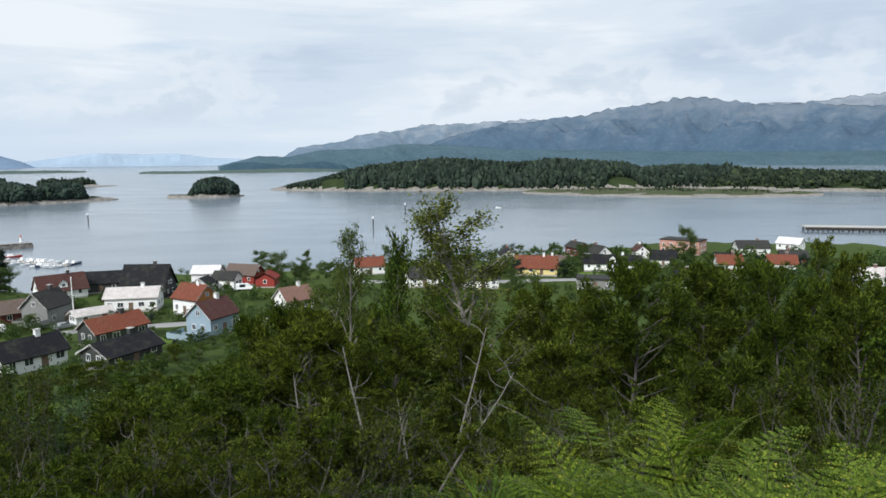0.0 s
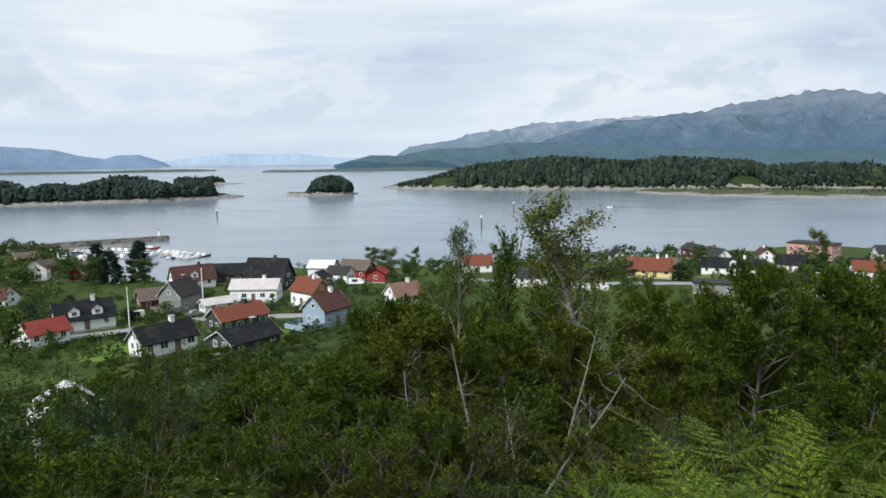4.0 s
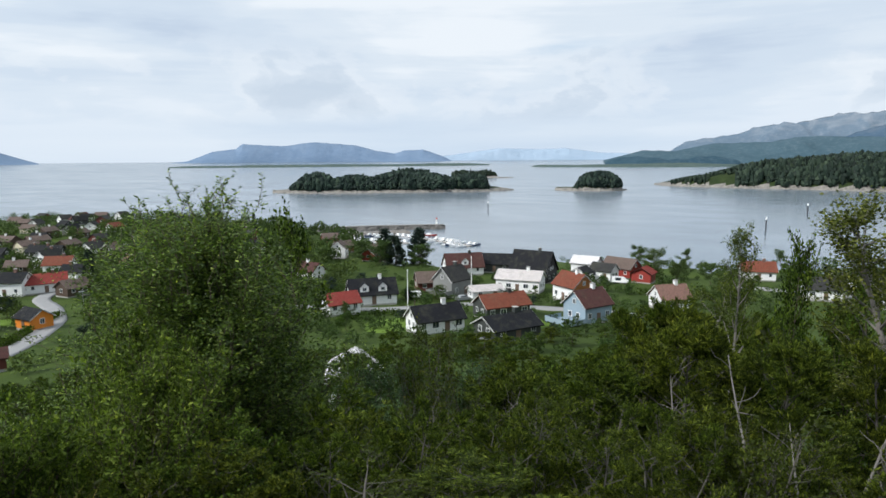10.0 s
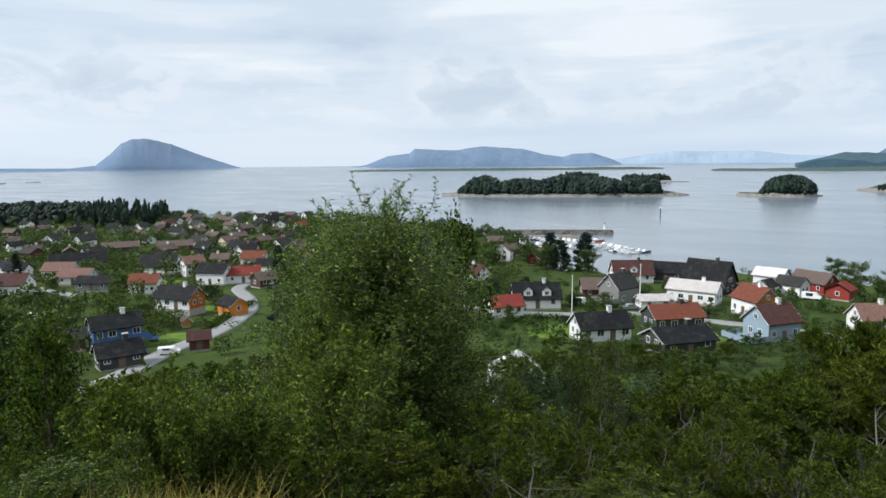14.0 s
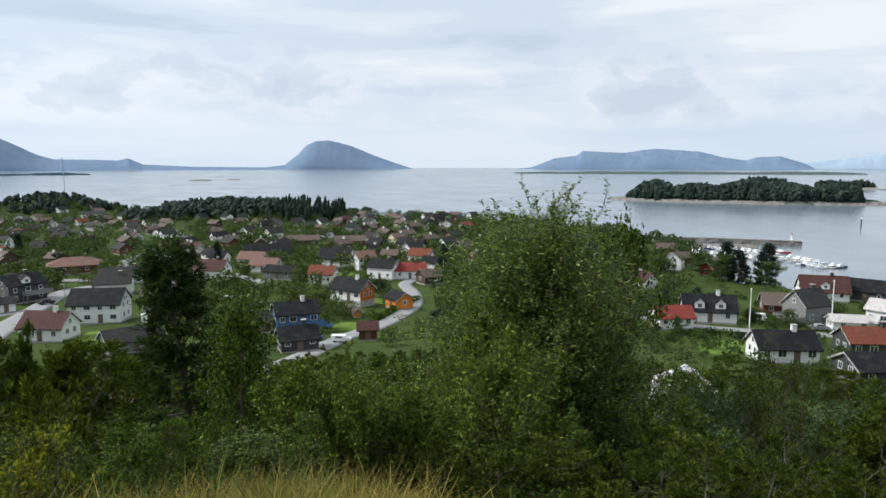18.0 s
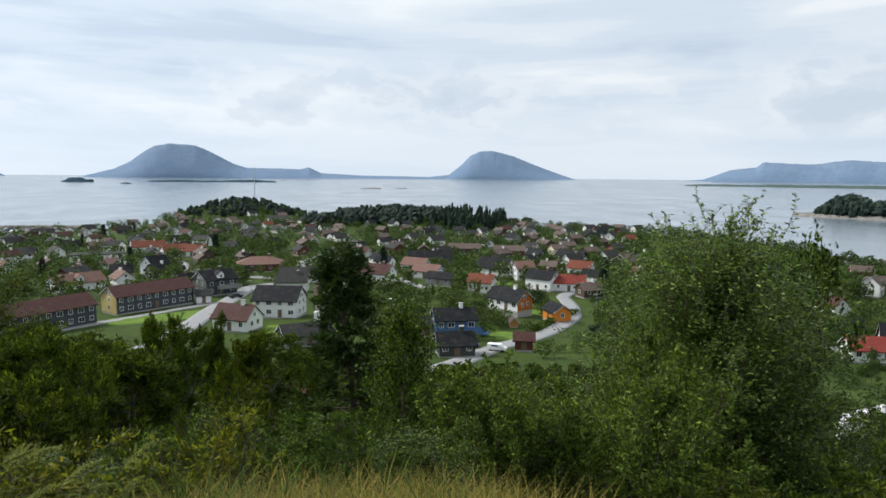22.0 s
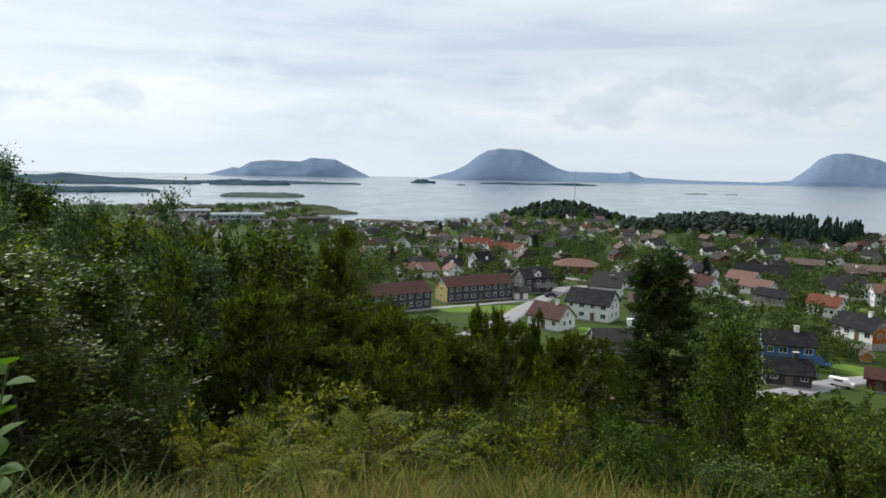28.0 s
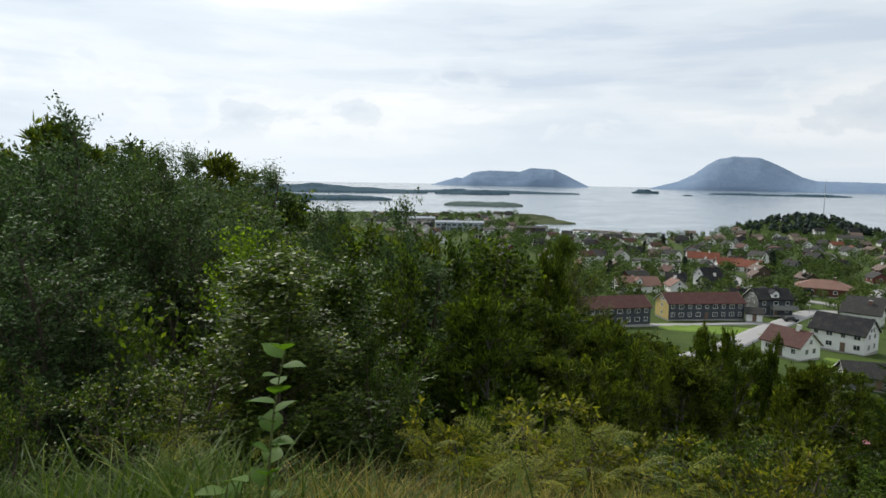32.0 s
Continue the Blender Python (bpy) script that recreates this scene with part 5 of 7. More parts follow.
car("silver car in front of the grey house", -88, 150, 60, ("grey", (0.25, 0.26, 0.27)))

yard = [(-78, 8), (-84, 2), (-90, -5)]
road(yard, 7, "grey gravel yard below the trees")

trampoline = tagged(new("trampoline"), "round garden trampoline with blue rim", "trampoline")
trampoline.matrix_basis = pose(-138.9, 48.1, float(height(-138.9, 48.1)))
part("mat", lathe([(0.02, 0.80), (1.4, 0.80), (1.4, 0.82)], 24), plain("black_mat", (0.02, 0.02, 0.02)), trampoline)
part("rim", lathe([(1.4, 0.78), (1.75, 0.78), (1.75, 0.92), (1.4, 0.92)], 24), plain("blue_vinyl", (0.03, 0.13, 0.32), 0.4), trampoline)
for i in range(6):
    a = i * math.pi / 3
    part("leg", a_box(1.6 * math.cos(a) - 0.04, 1.6 * math.sin(a) - 0.04, -0.3, 1.6 * math.cos(a) + 0.04, 1.6 * math.sin(a) + 0.04, 0.8), METAL, trampoline)
house("little wooden playhouse with pale trim", -150.6, 60.2, -10, 2.6, 2.2, 1.4, 0.8, "orange", "brown", chimney=None, front=1, end=1, category="playhouse", plinth=0.2, windows=False, name="playhouse")

# lawns and hedges
LAWN = Nodes("mown_lawn", 0.9, 0.0, 0.1)
_v = LAWN.noise(0.5, 5, 0.6, LAWN.world_coords())
LAWN.bump(_v, 0.3, 0.05)
LAWN_M = LAWN.paint(LAWN.ramp(_v, [(0.3, (0.078, 0.132, 0.020)), (0.7, (0.130, 0.200, 0.034))]))


def lawn(label, cx, cy, rx, ry, rot):
    a = np.linspace(0, 2 * np.pi, 41)[:-1]
    sq = 1 / np.maximum(np.abs(np.cos(a)), np.abs(np.sin(a))) ** 0.75
    rings = np.linspace(0.02, 1, 8)
    u = rings[:, None] * rx * (np.cos(a) * sq)[None]
    v = rings[:, None] * ry * (np.sin(a) * sq)[None]
    c, s = math.cos(radians(rot)), math.sin(radians(rot))
    x, y = cx + u * c - v * s, cy + u * s + v * c
    z = height(x, y) + 0.16
    z[-1] -= 0.35
    i, j = np.meshgrid(np.arange(7), np.arange(40), indexing="ij")
    k = (j + 1) % 40
    f = np.stack([i * 40 + j, (i + 1) * 40 + j, (i + 1) * 40 + k, i * 40 + k], -1).reshape(-1, 4)
    tagged(new("lawn", mesh_of("lawn", np.stack([x, y, z], -1).reshape(-1, 3), f, LAWN_M, True)), label, "lawn", kind="structure")


lawn("bright mown lawn before the row houses", -190, -26, 7, 15, 14)
lawn("bright mown lawn beside the white house", -160, 9, 10, 6, 80)
lawn("mown lawn behind a clipped hedge", -84, 112, 9, 6, 125)
lawn("mown lawn by the blue house", -141, 51, 8, 6, 70)
lawn("mown lawn among the trees", -112, 6, 9, 5, 95)
lawn("mown lawn by the orange house", -172, 76, 8, 4, 30)
lawn("grassy bank under the brown houses", -318, 128, 9, 14, 70)
lawn("green lawn by the long white house", 60, 232, 14, 4, -13)
lawn("mown lawn by the light blue house", -60, 128, 8, 5, 60)
lawn("mown lawn above the road", -240, 86, 9, 5, 40)


def hedge(line, tall, thick, label):
    p = road_points(line, 0.5)
    n = len(p) * 26
    k = rng.integers(0, len(p), n)
    x, y = p[k, 0] + rng.uniform(-thick, thick, n), p[k, 1] + rng.uniform(-thick, thick, n)
    q = np.stack([x, y, height(x, y) + rng.uniform(0, tall, n)], -1)
    ob = new("hedge", mesh_of("hedge", *leaf_quads(q, np.tile([0, 0, 0.5], (n, 1)), 0.42, rng, 0.8), LEAF_HEDGE))
    tagged(ob, label, "hedge", kind="stuff")


# ---- the far harbour with its halls
def hall(label, az, d, rot, L, D, tall, wall, roof, bays=6, rise=1.2):
    """A large industrial hall with a low-pitched roof, gates and a band of windows."""
    x, y = spot(az, d)
    ob = tagged(new("industrial_hall"), label, "hall", "halls by the harbour")
    ob.matrix_basis = pose(x, y, max(1.0, float(height(x, y))), 0, 0, rot)
    part("wall", gable_body(L, D, tall, rise, -1.5), wall, ob)
    part("roof", gable_roof(L, D, tall, rise, 0.4, 0.3), roof, ob)
    for i in range(bays):
        u = -L / 2 + L * (i + 0.5) / bays
        part("window", a_box(u - L / bays * 0.36, -D / 2 - 0.06, tall * 0.62, u + L / bays * 0.36, -D / 2 + 0.05, tall * 0.82), GLASS, ob)
        if i % 3 == 1:
            part("gate", a_box(u - 2, -D / 2 - 0.08, 0.1, u + 2, -D / 2 + 0.04, tall * 0.52), WALLS["dark"], ob)
    taken.append((x, y, max(L, D) * 0.55))
    return ob


SHEET_WALL = plain("pale_blue_sheet", (0.29, 0.33, 0.37), 0.5, grain=0.5)
SHEET_ROOF = tiled("blue_grey_sheet_roof", (0.25, 0.285, 0.33), 0.5)
hall("large pale blue-grey industrial hall by the harbour", 118.8, 610, 122, 44, 20, 7, SHEET_WALL, SHEET_ROOF, 9)
hall("long grey warehouse with a pale roof", 122.5, 690, 124, 38, 18, 6, CONCRETE, SHEET_ROOF, 8)
hall("low white harbour shed", 115.5, 560, 118, 24, 12, 4.5, WHITE, ROOFS["grey"], 5)
hall("dark boat shed near the marina", 112.6, 590, 112, 26, 12, 5, WALLS["brown"], ROOFS["grey"], 4)
hall("large white building at the foot of the knoll", 88.5, 599, 92, 17, 11, 5.5, WHITE, ROOFS["grey"], 6, 2.0)
QUAY_LINE = [(-662, -228), (-664, -205), (-658, -180), (-650, -152)]
quay3 = new("breakwater", mesh_of("breakwater", *rubble(QUAY_LINE, 4.0, 8.0, 2.4, 9), rock_material("far_mole_rock", (0.05, 0.047, 0.043), (0.17, 0.155, 0.14))))
tagged(quay3, "long dark stone mole off the far harbour", "breakwater", kind="structure")
pontoon((-612, -196), (-640, -160))
pontoon((-592, -208), (-626, -150))
pontoon((-600, -240), (-648, -212))


# ---- trees and shrubs: each kind grown once or more, then planted
def leaf_quads(points, ways, size, rng, slim=0.5, spread=0.9, jitter=0.35):
    """Diamond leaves at points, each roughly along its way, lying at random angles."""
    n = len(points)
    w = ways + rng.normal(0, spread, (n, 3))
    w /= np.linalg.norm(w, axis=1)[:, None] + 1e-9
    s = np.cross(w, rng.normal(0, 1, (n, 3)))
    s /= np.linalg.norm(s, axis=1)[:, None] + 1e-9
    l = size * rng.uniform(1 - jitter, 1 + jitter, (n, 1))
    nrm = np.cross(w, s)
    a = points
    b = points + w * l * 0.5 + s * l * slim * 0.5 + nrm * l * 0.06
    c = points + w * l
    d = points + w * l * 0.5 - s * l * slim * 0.5 + nrm * l * 0.06
    v = np.stack([a, b, c, d], 1).reshape(-1, 3)
    return v, np.arange(4 * n).reshape(-1, 4)


def limb_path(start, way, length, rng, rise=0.25, n=6, wobble=0.12):
    pts = [np.array(start, float)]
    w = np.array(way, float)
    for _ in range(n - 1):
        w = w + rng.normal(0, wobble, 3) + np.array([0, 0, rise / n])
        w /= np.linalg.norm(w)
        pts.append(pts[-1] + w * length / (n - 1))
    return np.array(pts)


def grow(name, tall, wide, seed, leaves, size, leaf_mat, bark_mat, crown_low=0.25, limbs=26, up=0.7, profile="oval", slim=0.5, scatter=0.10, stems=1, twigs=5,
         lean=0.0, shoots=False, bare=0.0, label_parts=True, trunk_r=None, tuft=0, droop=0.0, sprays=0):
    """A tree about its foot: trunk, limbs and a crown of single leaves. Returns its Empty."""
    r = np.random.default_rng(seed)
    base = new(name)
    trunks, branches, pts, ways = [], [], [], []
    tr = trunk_r or tall * 0.011 + 0.015
    for s in range(stems):
        off = r.normal(0, 0.12 * wide, 2) if stems > 1 else np.zeros(2)
        top_off = off * 2.2 + r.normal(0, 0.05 * wide, 2) + np.array([lean * tall, 0])
        hh = tall * (r.uniform(0.7, 1.0) if s else 1.0)
        k = np.linspace(0, 1, 9)
        path = np.stack([off[0] * 0.4 + top_off[0] * k ** 1.3 + 0.02 * tall * np.sin(k * 5 + seed), off[1] * 0.4 + top_off[1] * k ** 1.3 + 0.02 * tall * np.sin(k * 4 + 2 * seed), -0.3 + (hh + 0.2) * k], -1)
        trunks.append(tube(path, tr * (1 - 0.88 * k) / (1 if s == 0 else 1.4), 7))
        m = max(4, limbs // stems)
        for i in range(m):
            u = (i + r.uniform(0, 1)) / m
            q = crown_low + (0.98 - crown_low) * u
            p0 = np.array([np.interp(q, k, path[:, c]) for c in range(3)])
            if profile == "oval":
                rad = math.sin(math.pi * min(1, 0.22 + 0.74 * u)) ** 0.7
            elif profile == "cone":
                rad = 1.05 * (1 - u) ** 0.8 + 0.06
            elif profile == "peak":
                rad = 0.07 + 1.0 * (1 - u) ** 0.85
            elif profile == "dome":
                rad = 0.10 + 0.95 * (1 - u) ** 0.6
            else:
                rad = (0.55 + 0.6 * u) * (1.15 - u ** 3)
            az = i * 2.4 + r.uniform(-0.6, 0.6)
            ln = 0.5 * wide * rad * r.uniform(0.65, 1.15)
            w0 = np.array([math.cos(az), math.sin(az), up + (0.5 * u if profile != "cone" else 0) - droop])
            w0 /= np.linalg.norm(w0)
            lp = limb_path(p0, w0, max(0.12, ln * (1 + 0.4 * up)), r, 0.5 * up)
            branches.append(tube(lp, np.linspace(tr * 0.42 * (1 - 0.6 * u), 0.004, 6), 4))
            if r.uniform() < bare:
                continue
            for _ in range(twigs):
                f = r.uniform(0.3, 1.0)
                t0 = np.array([np.interp(f * 5, np.arange(6), lp[:, c]) for c in range(3)])
                tw = (lp[-1] - lp[0]) / (np.linalg.norm(lp[-1] - lp[0]) + 1e-9) + r.normal(0, 0.55, 3) + np.array([0, 0, 0.9 if shoots else 0.15 - droop])
                tw /= np.linalg.norm(tw)
                tl = (0.16 * wide * r.uniform(0.5, 1.2)) * (1.5 if shoots else 1)
                tp = limb_path(t0, tw, tl, r, 0.2 if not shoots else 0.8, 5)
                branches.append(tube(tp[[0, 2, 4]], (0.006, 0.004, 0.002), 3))
                pts.append(tp)
                ways.append(np.gradient(tp, axis=0))
    pts, ways = np.concatenate(pts), np.concatenate(ways)
    idx = r.integers(0, len(pts), leaves)
    if tuft:
        idx = (idx // 5) * 5 + r.choice(5, leaves, p=[0.04, 0.08, 0.18, 0.3, 0.4])
    w = ways[idx] / (np.linalg.norm(ways[idx], axis=1)[:, None] + 1e-9)
    p = pts[idx] + r.normal(0, 1, (leaves, 3)) * scatter * np.array([1, 1, 0.8])
    if tuft:
        p = np.repeat(p, tuft, 0)
        w = np.repeat(w, tuft, 0)
        crown = leaf_quads(p, w * 0.9 + np.array([0, 0, 0.35]), size, r, slim, 0.62)
    else:
        crown = leaf_quads(p, w, size, r, slim)
    if sprays:
        # long upright leafy shoots standing out of the crown
        score = pts[:, 2] + r.uniform(0, 0.45 * tall, len(pts))
        chosen = np.argsort(score)[-sprays * 3:][r.permutation(sprays * 3)[:sprays]]
        sp, sw = [], []
        for q in chosen:
            tp = limb_path(pts[q], r.normal(0, 0.16, 3) + [0, 0, 1], tall * r.uniform(0.05, 0.115), r, 0.6, 5)
            branches.append(tube(tp[[0, 2, 4]], (0.006, 0.004, 0.002), 3))
            f = np.linspace(0, 4, 26)
            sp.append(np.stack([np.interp(f, np.arange(5), tp[:, c]) for c in range(3)], -1))
            side = r.normal(0, 1, (26, 3))
            side[:, 2] = 0.9
            sw.append(side / np.linalg.norm(side, axis=1)[:, None])
        more = leaf_quads(np.concatenate(sp), np.concatenate(sw), size * 1.15, r, slim, 0.25)
        crown = join([crown, more])
    wood = join(trunks + branches)
    top, reach = np.percentile(crown[0][:, 2], 99.8), np.percentile(np.hypot(crown[0][:, 0] - lean * tall * 0.6, crown[0][:, 1]), 96)
    fit = np.array([0.5 * wide / reach, 0.5 * wide / reach, tall / top])
    piece("trunk", mesh_of("trunk", wood[0] * fit, wood[1], bark_mat, True), base)
    piece("crown", mesh_of("crown", crown[0] * fit, crown[1], leaf_mat), base)
    return base


BIRCH_BARK = plain("birch_bark", (0.165, 0.152, 0.138), 0.8, grain=5.0)
GREY_TWIG = plain("grey_twigs", (0.085, 0.078, 0.070), 0.9, grain=7.0)
LEAF_BIRCH = leafy("birch_leaf", (0.060, 0.080, 0.018), (0.130, 0.158, 0.034), (0.27, 0.285, 0.065))
LEAF_ALDER = leafy("alder_leaf", (0.025, 0.047, 0.007), (0.090, 0.144, 0.016), (0.198, 0.261, 0.029))
LEAF_WILLOW = leafy("willow_leaf", (0.057, 0.107, 0.024), (0.152, 0.241, 0.050), (0.350, 0.442, 0.110), 0.36, 0.5, 0.3)
LEAF_PINE = leafy("pine_needles", (0.041, 0.064, 0.010), (0.124, 0.163, 0.020), (0.242, 0.281, 0.035), 0.42)
LEAF_SPRUCE = leafy("spruce_needles", (0.028, 0.052, 0.016), (0.064, 0.104, 0.026), (0.105, 0.155, 0.036), 0.3)
LEAF_YOUNG = leafy("young_spruce_needles", (0.046, 0.090, 0.013), (0.099, 0.180, 0.027), (0.185, 0.264, 0.042), 0.25)
LEAF_SCRUB = leafy("scrub_leaf", (0.030, 0.043, 0.006), (0.074, 0.101, 0.014), (0.179, 0.177, 0.027))
LEAF_SHRUB = leafy("shrub_leaf", (0.040, 0.073, 0.010), (0.113, 0.174, 0.023), (0.331, 0.348, 0.065), 0.28, 0.5, 0.2)
LEAF_ROSE = leafy("rose_leaf", (0.088, 0.114, 0.018), (0.231, 0.244, 0.042), (0.607, 0.552, 0.161))
LEAF_BRIGHT = leafy("bright_leaf", (0.120, 0.185, 0.010), (0.225, 0.315, 0.018), (0.33, 0.42, 0.035), 0.45)

# Blue is raised in these greens to stand for haze over the town.
LEAF_TOWN = leafy("town_tree_leaf", (0.053, 0.088, 0.030), (0.098, 0.147, 0.045), (0.150, 0.206, 0.062), 0.3)
LEAF_GOLD = leafy("golden_leaf", (0.095, 0.115, 0.015), (0.215, 0.225, 0.028), (0.46, 0.37, 0.055), 0.4)
LEAF_SALLOW = leafy("sallow_leaf", (0.060, 0.098, 0.016), (0.160, 0.228, 0.037), (0.38, 0.46, 0.08))
LEAF_OSIER = leafy("grey_willow_leaf", (0.042, 0.078, 0.031), (0.094, 0.159, 0.066), (0.234, 0.325, 0.169), 0.22)

stock = {}


def stocked(kind, label, category, tall, wide, makers):
    stock[kind] = (tall, wide, [f() for f in makers], label, category)
    for i, ob in enumerate(stock[kind][2]):
        ob.matrix_basis = pose(0, 0, 0)


used = {}
rng = np.random.default_rng(21)


def plant(kind, x, y, tall, wide, label="", z=None, turn=None):
    """Plants a kind at x, y, scaled to a height and a width."""
    t0, w0, models, lb, cat = stock[kind]
    i = int(rng.integers(len(models)))
    m = pose(x, y, float(height(x, y)) - 0.1 if z is None else z, 0, 0, rng.uniform(0, 360) if turn is None else turn) @ Matrix.Diagonal((wide / w0, wide / w0, tall / t0, 1))
    if used.get((kind, i)):
        ob = copy_thing(models[i], m @ Matrix.Diagonal([1 / c for c in models[i].scale] + [1]))
    else:
        used[(kind, i)] = True
        ob = models[i]
        ob.matrix_basis = m
    return tagged(ob, label or lb, cat, cat + " growing here")


stocked("birch", "slender birch with pale trunk and airy crown", "tree", 9.5, 3.0, [
    lambda: grow("birch", 9.5, 3.0, 3, 14000, 0.062, LEAF_BIRCH, BIRCH_BARK, 0.38, 34, 0.8, "oval", 0.7, 0.09, twigs=6, lean=0.03),
    lambda: grow("birch", 9.5, 3.0, 8, 15000, 0.062, LEAF_BIRCH, BIRCH_BARK, 0.12, 38, 0.9, "oval", 0.7, 0.08, twigs=6)])
stocked("alder", "dense green broadleaf tree on the slope", "tree", 8.0, 3.8, [
    lambda: grow("broadleaf_tree", 8.0, 3.8, 5, 9500, 0.12, LEAF_ALDER, BARK, 0.05, 40, 0.7, "oval", 0.65, 0.13, twigs=6),
    lambda: grow("broadleaf_tree", 8.0, 3.8, 15, 9500, 0.12, LEAF_ALDER, BARK, 0.05, 40, 0.9, "vase", 0.65, 0.12, stems=2, twigs=6)])
stocked("osier", "dense grey-green willow standing in a dark thicket", "tree", 8.0, 3.6, [
    lambda: grow("grey_willow", 8.0, 3.6, 61, 19000, 0.085, LEAF_OSIER, BARK, 0.03, 70, 0.9, "dome", 0.5, 0.09, stems=3, twigs=7),
    lambda: grow("grey_willow", 8.0, 3.6, 62, 19000, 0.085, LEAF_OSIER, BARK, 0.03, 64, 1.0, "oval", 0.5, 0.10, stems=2, twigs=7, shoots=True)])
stocked("willow", "large bushy willow with upright leafy shoots", "tree", 8.0, 5.0, [
    lambda: grow("willow", 8.0, 5.0, 7, 230000, 0.055, LEAF_WILLOW, BARK, 0.03, 170, 0.9, "peak", 0.42, 0.085, stems=3, twigs=14, shoots=True, sprays=420)])
stocked("sallow", "bushy sallow with pale upright shoots", "shrub", 3.0, 2.2, [
    lambda: grow("sallow_bush", 3.0, 2.2, 17, 13000, 0.066, LEAF_SALLOW, BARK, 0.05, 46, 1.1, "oval", 0.42, 0.045, stems=5, twigs=8, shoots=True, sprays=40),
    lambda: grow("sallow_bush", 3.0, 2.2, 18, 12000, 0.066, LEAF_SALLOW, BARK, 0.05, 46, 0.9, "dome", 0.42, 0.045, stems=4, twigs=8, shoots=True, sprays=40)])
stocked("pine", "pine with grey bare lower branches", "tree", 9.0, 4.2, [
    lambda: grow("pine", 9.0, 4.2, 4, 3600, 0.20, LEAF_PINE, GREY_TWIG, 0.16, 40, 0.45, "oval", 0.17, 0.10, twigs=9, tuft=7, bare=0.12),
    lambda: grow("pine", 9.0, 4.2, 14, 3600, 0.20, LEAF_PINE, GREY_TWIG, 0.24, 38, 0.6, "oval", 0.17, 0.10, twigs=9, tuft=7, bare=0.1),
    lambda: grow("pine", 9.0, 4.2, 24, 3800, 0.20, LEAF_PINE, GREY_TWIG, 0.10, 44, 0.8, "dome", 0.17, 0.10, stems=2, twigs=9, tuft=7, bare=0.1)])
stocked("pinelet", "bushy young pine with upright candle shoots", "tree", 4.0, 2.6, [
    lambda: grow("young_pine", 4.0, 2.6, 71, 1500, 0.14, LEAF_PINE, GREY_TWIG, 0.05, 34, 0.8, "dome", 0.18, 0.05, stems=2, twigs=6, tuft=7, shoots=True),
    lambda: grow("young_pine", 4.0, 2.6, 72, 1400, 0.14, LEAF_PINE, GREY_TWIG, 0.05, 34, 0.6, "oval", 0.18, 0.06, stems=3, twigs=6, tuft=7, bare=0.2)])
stocked("scrub", "tangled scrub with grey bare twigs", "shrub", 5.0, 3.2, [
    lambda: grow("scrub_bush", 5.0, 3.2, 6, 5600, 0.08, LEAF_SCRUB, GREY_TWIG, 0.06, 60, 0.8, "oval", 0.5, 0.08, stems=6, twigs=7, bare=0.3),
    lambda: grow("scrub_bush", 5.0, 3.2, 26, 4600, 0.08, LEAF_SCRUB, GREY_TWIG, 0.06, 60, 0.6, "vase", 0.5, 0.08, stems=7, twigs=7, bare=0.42)])
stocked("birchy", "young birch bush with glinting pale green leaves", "tree", 5.0, 2.0, [
    lambda: grow("young_birch", 5.0, 2.0, 9, 21000, 0.043, LEAF_SHRUB, BARK, 0.06, 50, 0.9, "cone", 0.7, 0.06, twigs=7, trunk_r=0.03),
    lambda: grow("young_birch", 5.0, 2.0, 19, 20000, 0.043, LEAF_SHRUB, BARK, 0.05, 48, 0.8, "oval", 0.7, 0.06, stems=3, twigs=7, trunk_r=0.03)])
stocked("shrub", "leafy shrub with yellowish green tips", "shrub", 2.4, 1.7, [
    lambda: grow("leafy_shrub", 2.4, 1.7, 10, 7500, 0.042, LEAF_SHRUB, BARK, 0.04, 34, 0.9, "oval", 0.55, 0.045, stems=5, twigs=6, shoots=True),
    lambda: grow("leafy_shrub", 2.4, 1.7, 20, 7500, 0.042, LEAF_SHRUB, BARK, 0.04, 34, 0.7, "dome", 0.55, 0.045, stems=5, twigs=6)])
stocked("rowan", "leafy bush turning yellow and golden", "shrub", 2.0, 1.6, [
    lambda: grow("golden_bush", 2.0, 1.6, 81, 2600, 0.075, LEAF_GOLD, BARK, 0.06, 30, 0.7, "oval", 0.42, 0.035, stems=5, twigs=6),
    lambda: grow("golden_bush", 2.0, 1.6, 82, 2400, 0.075, LEAF_GOLD, BARK, 0.06, 30, 0.5, "vase", 0.42, 0.03, stems=5, twigs=6)])
stocked("spruce", "tall dark spruce on the slope", "tree", 13.0, 4.0, [
    lambda: grow("spruce", 13.0, 4.0, 12, 5200, 0.30, LEAF_SPRUCE, BARK, 0.06, 90, 0.05, "cone", 0.22, 0.08, twigs=6, tuft=4, droop=0.12)])
stocked("sprucelet", "young bright green spruce", "tree", 1.8, 1.2, [
    lambda: grow("young_spruce", 1.8, 1.2, 13, 1900, 0.05, LEAF_YOUNG, BARK, 0.04, 54, 0.25, "cone", 0.2, 0.012, twigs=7, tuft=5)])
stocked("bright", "bright green bushy tree", "tree", 6.0, 2.4, [
    lambda: grow("bright_bush", 6.0, 2.4, 16, 11000, 0.08, LEAF_BRIGHT, BARK, 0.04, 44, 0.9, "oval", 0.5, 0.09, stems=3, twigs=6, shoots=True)])
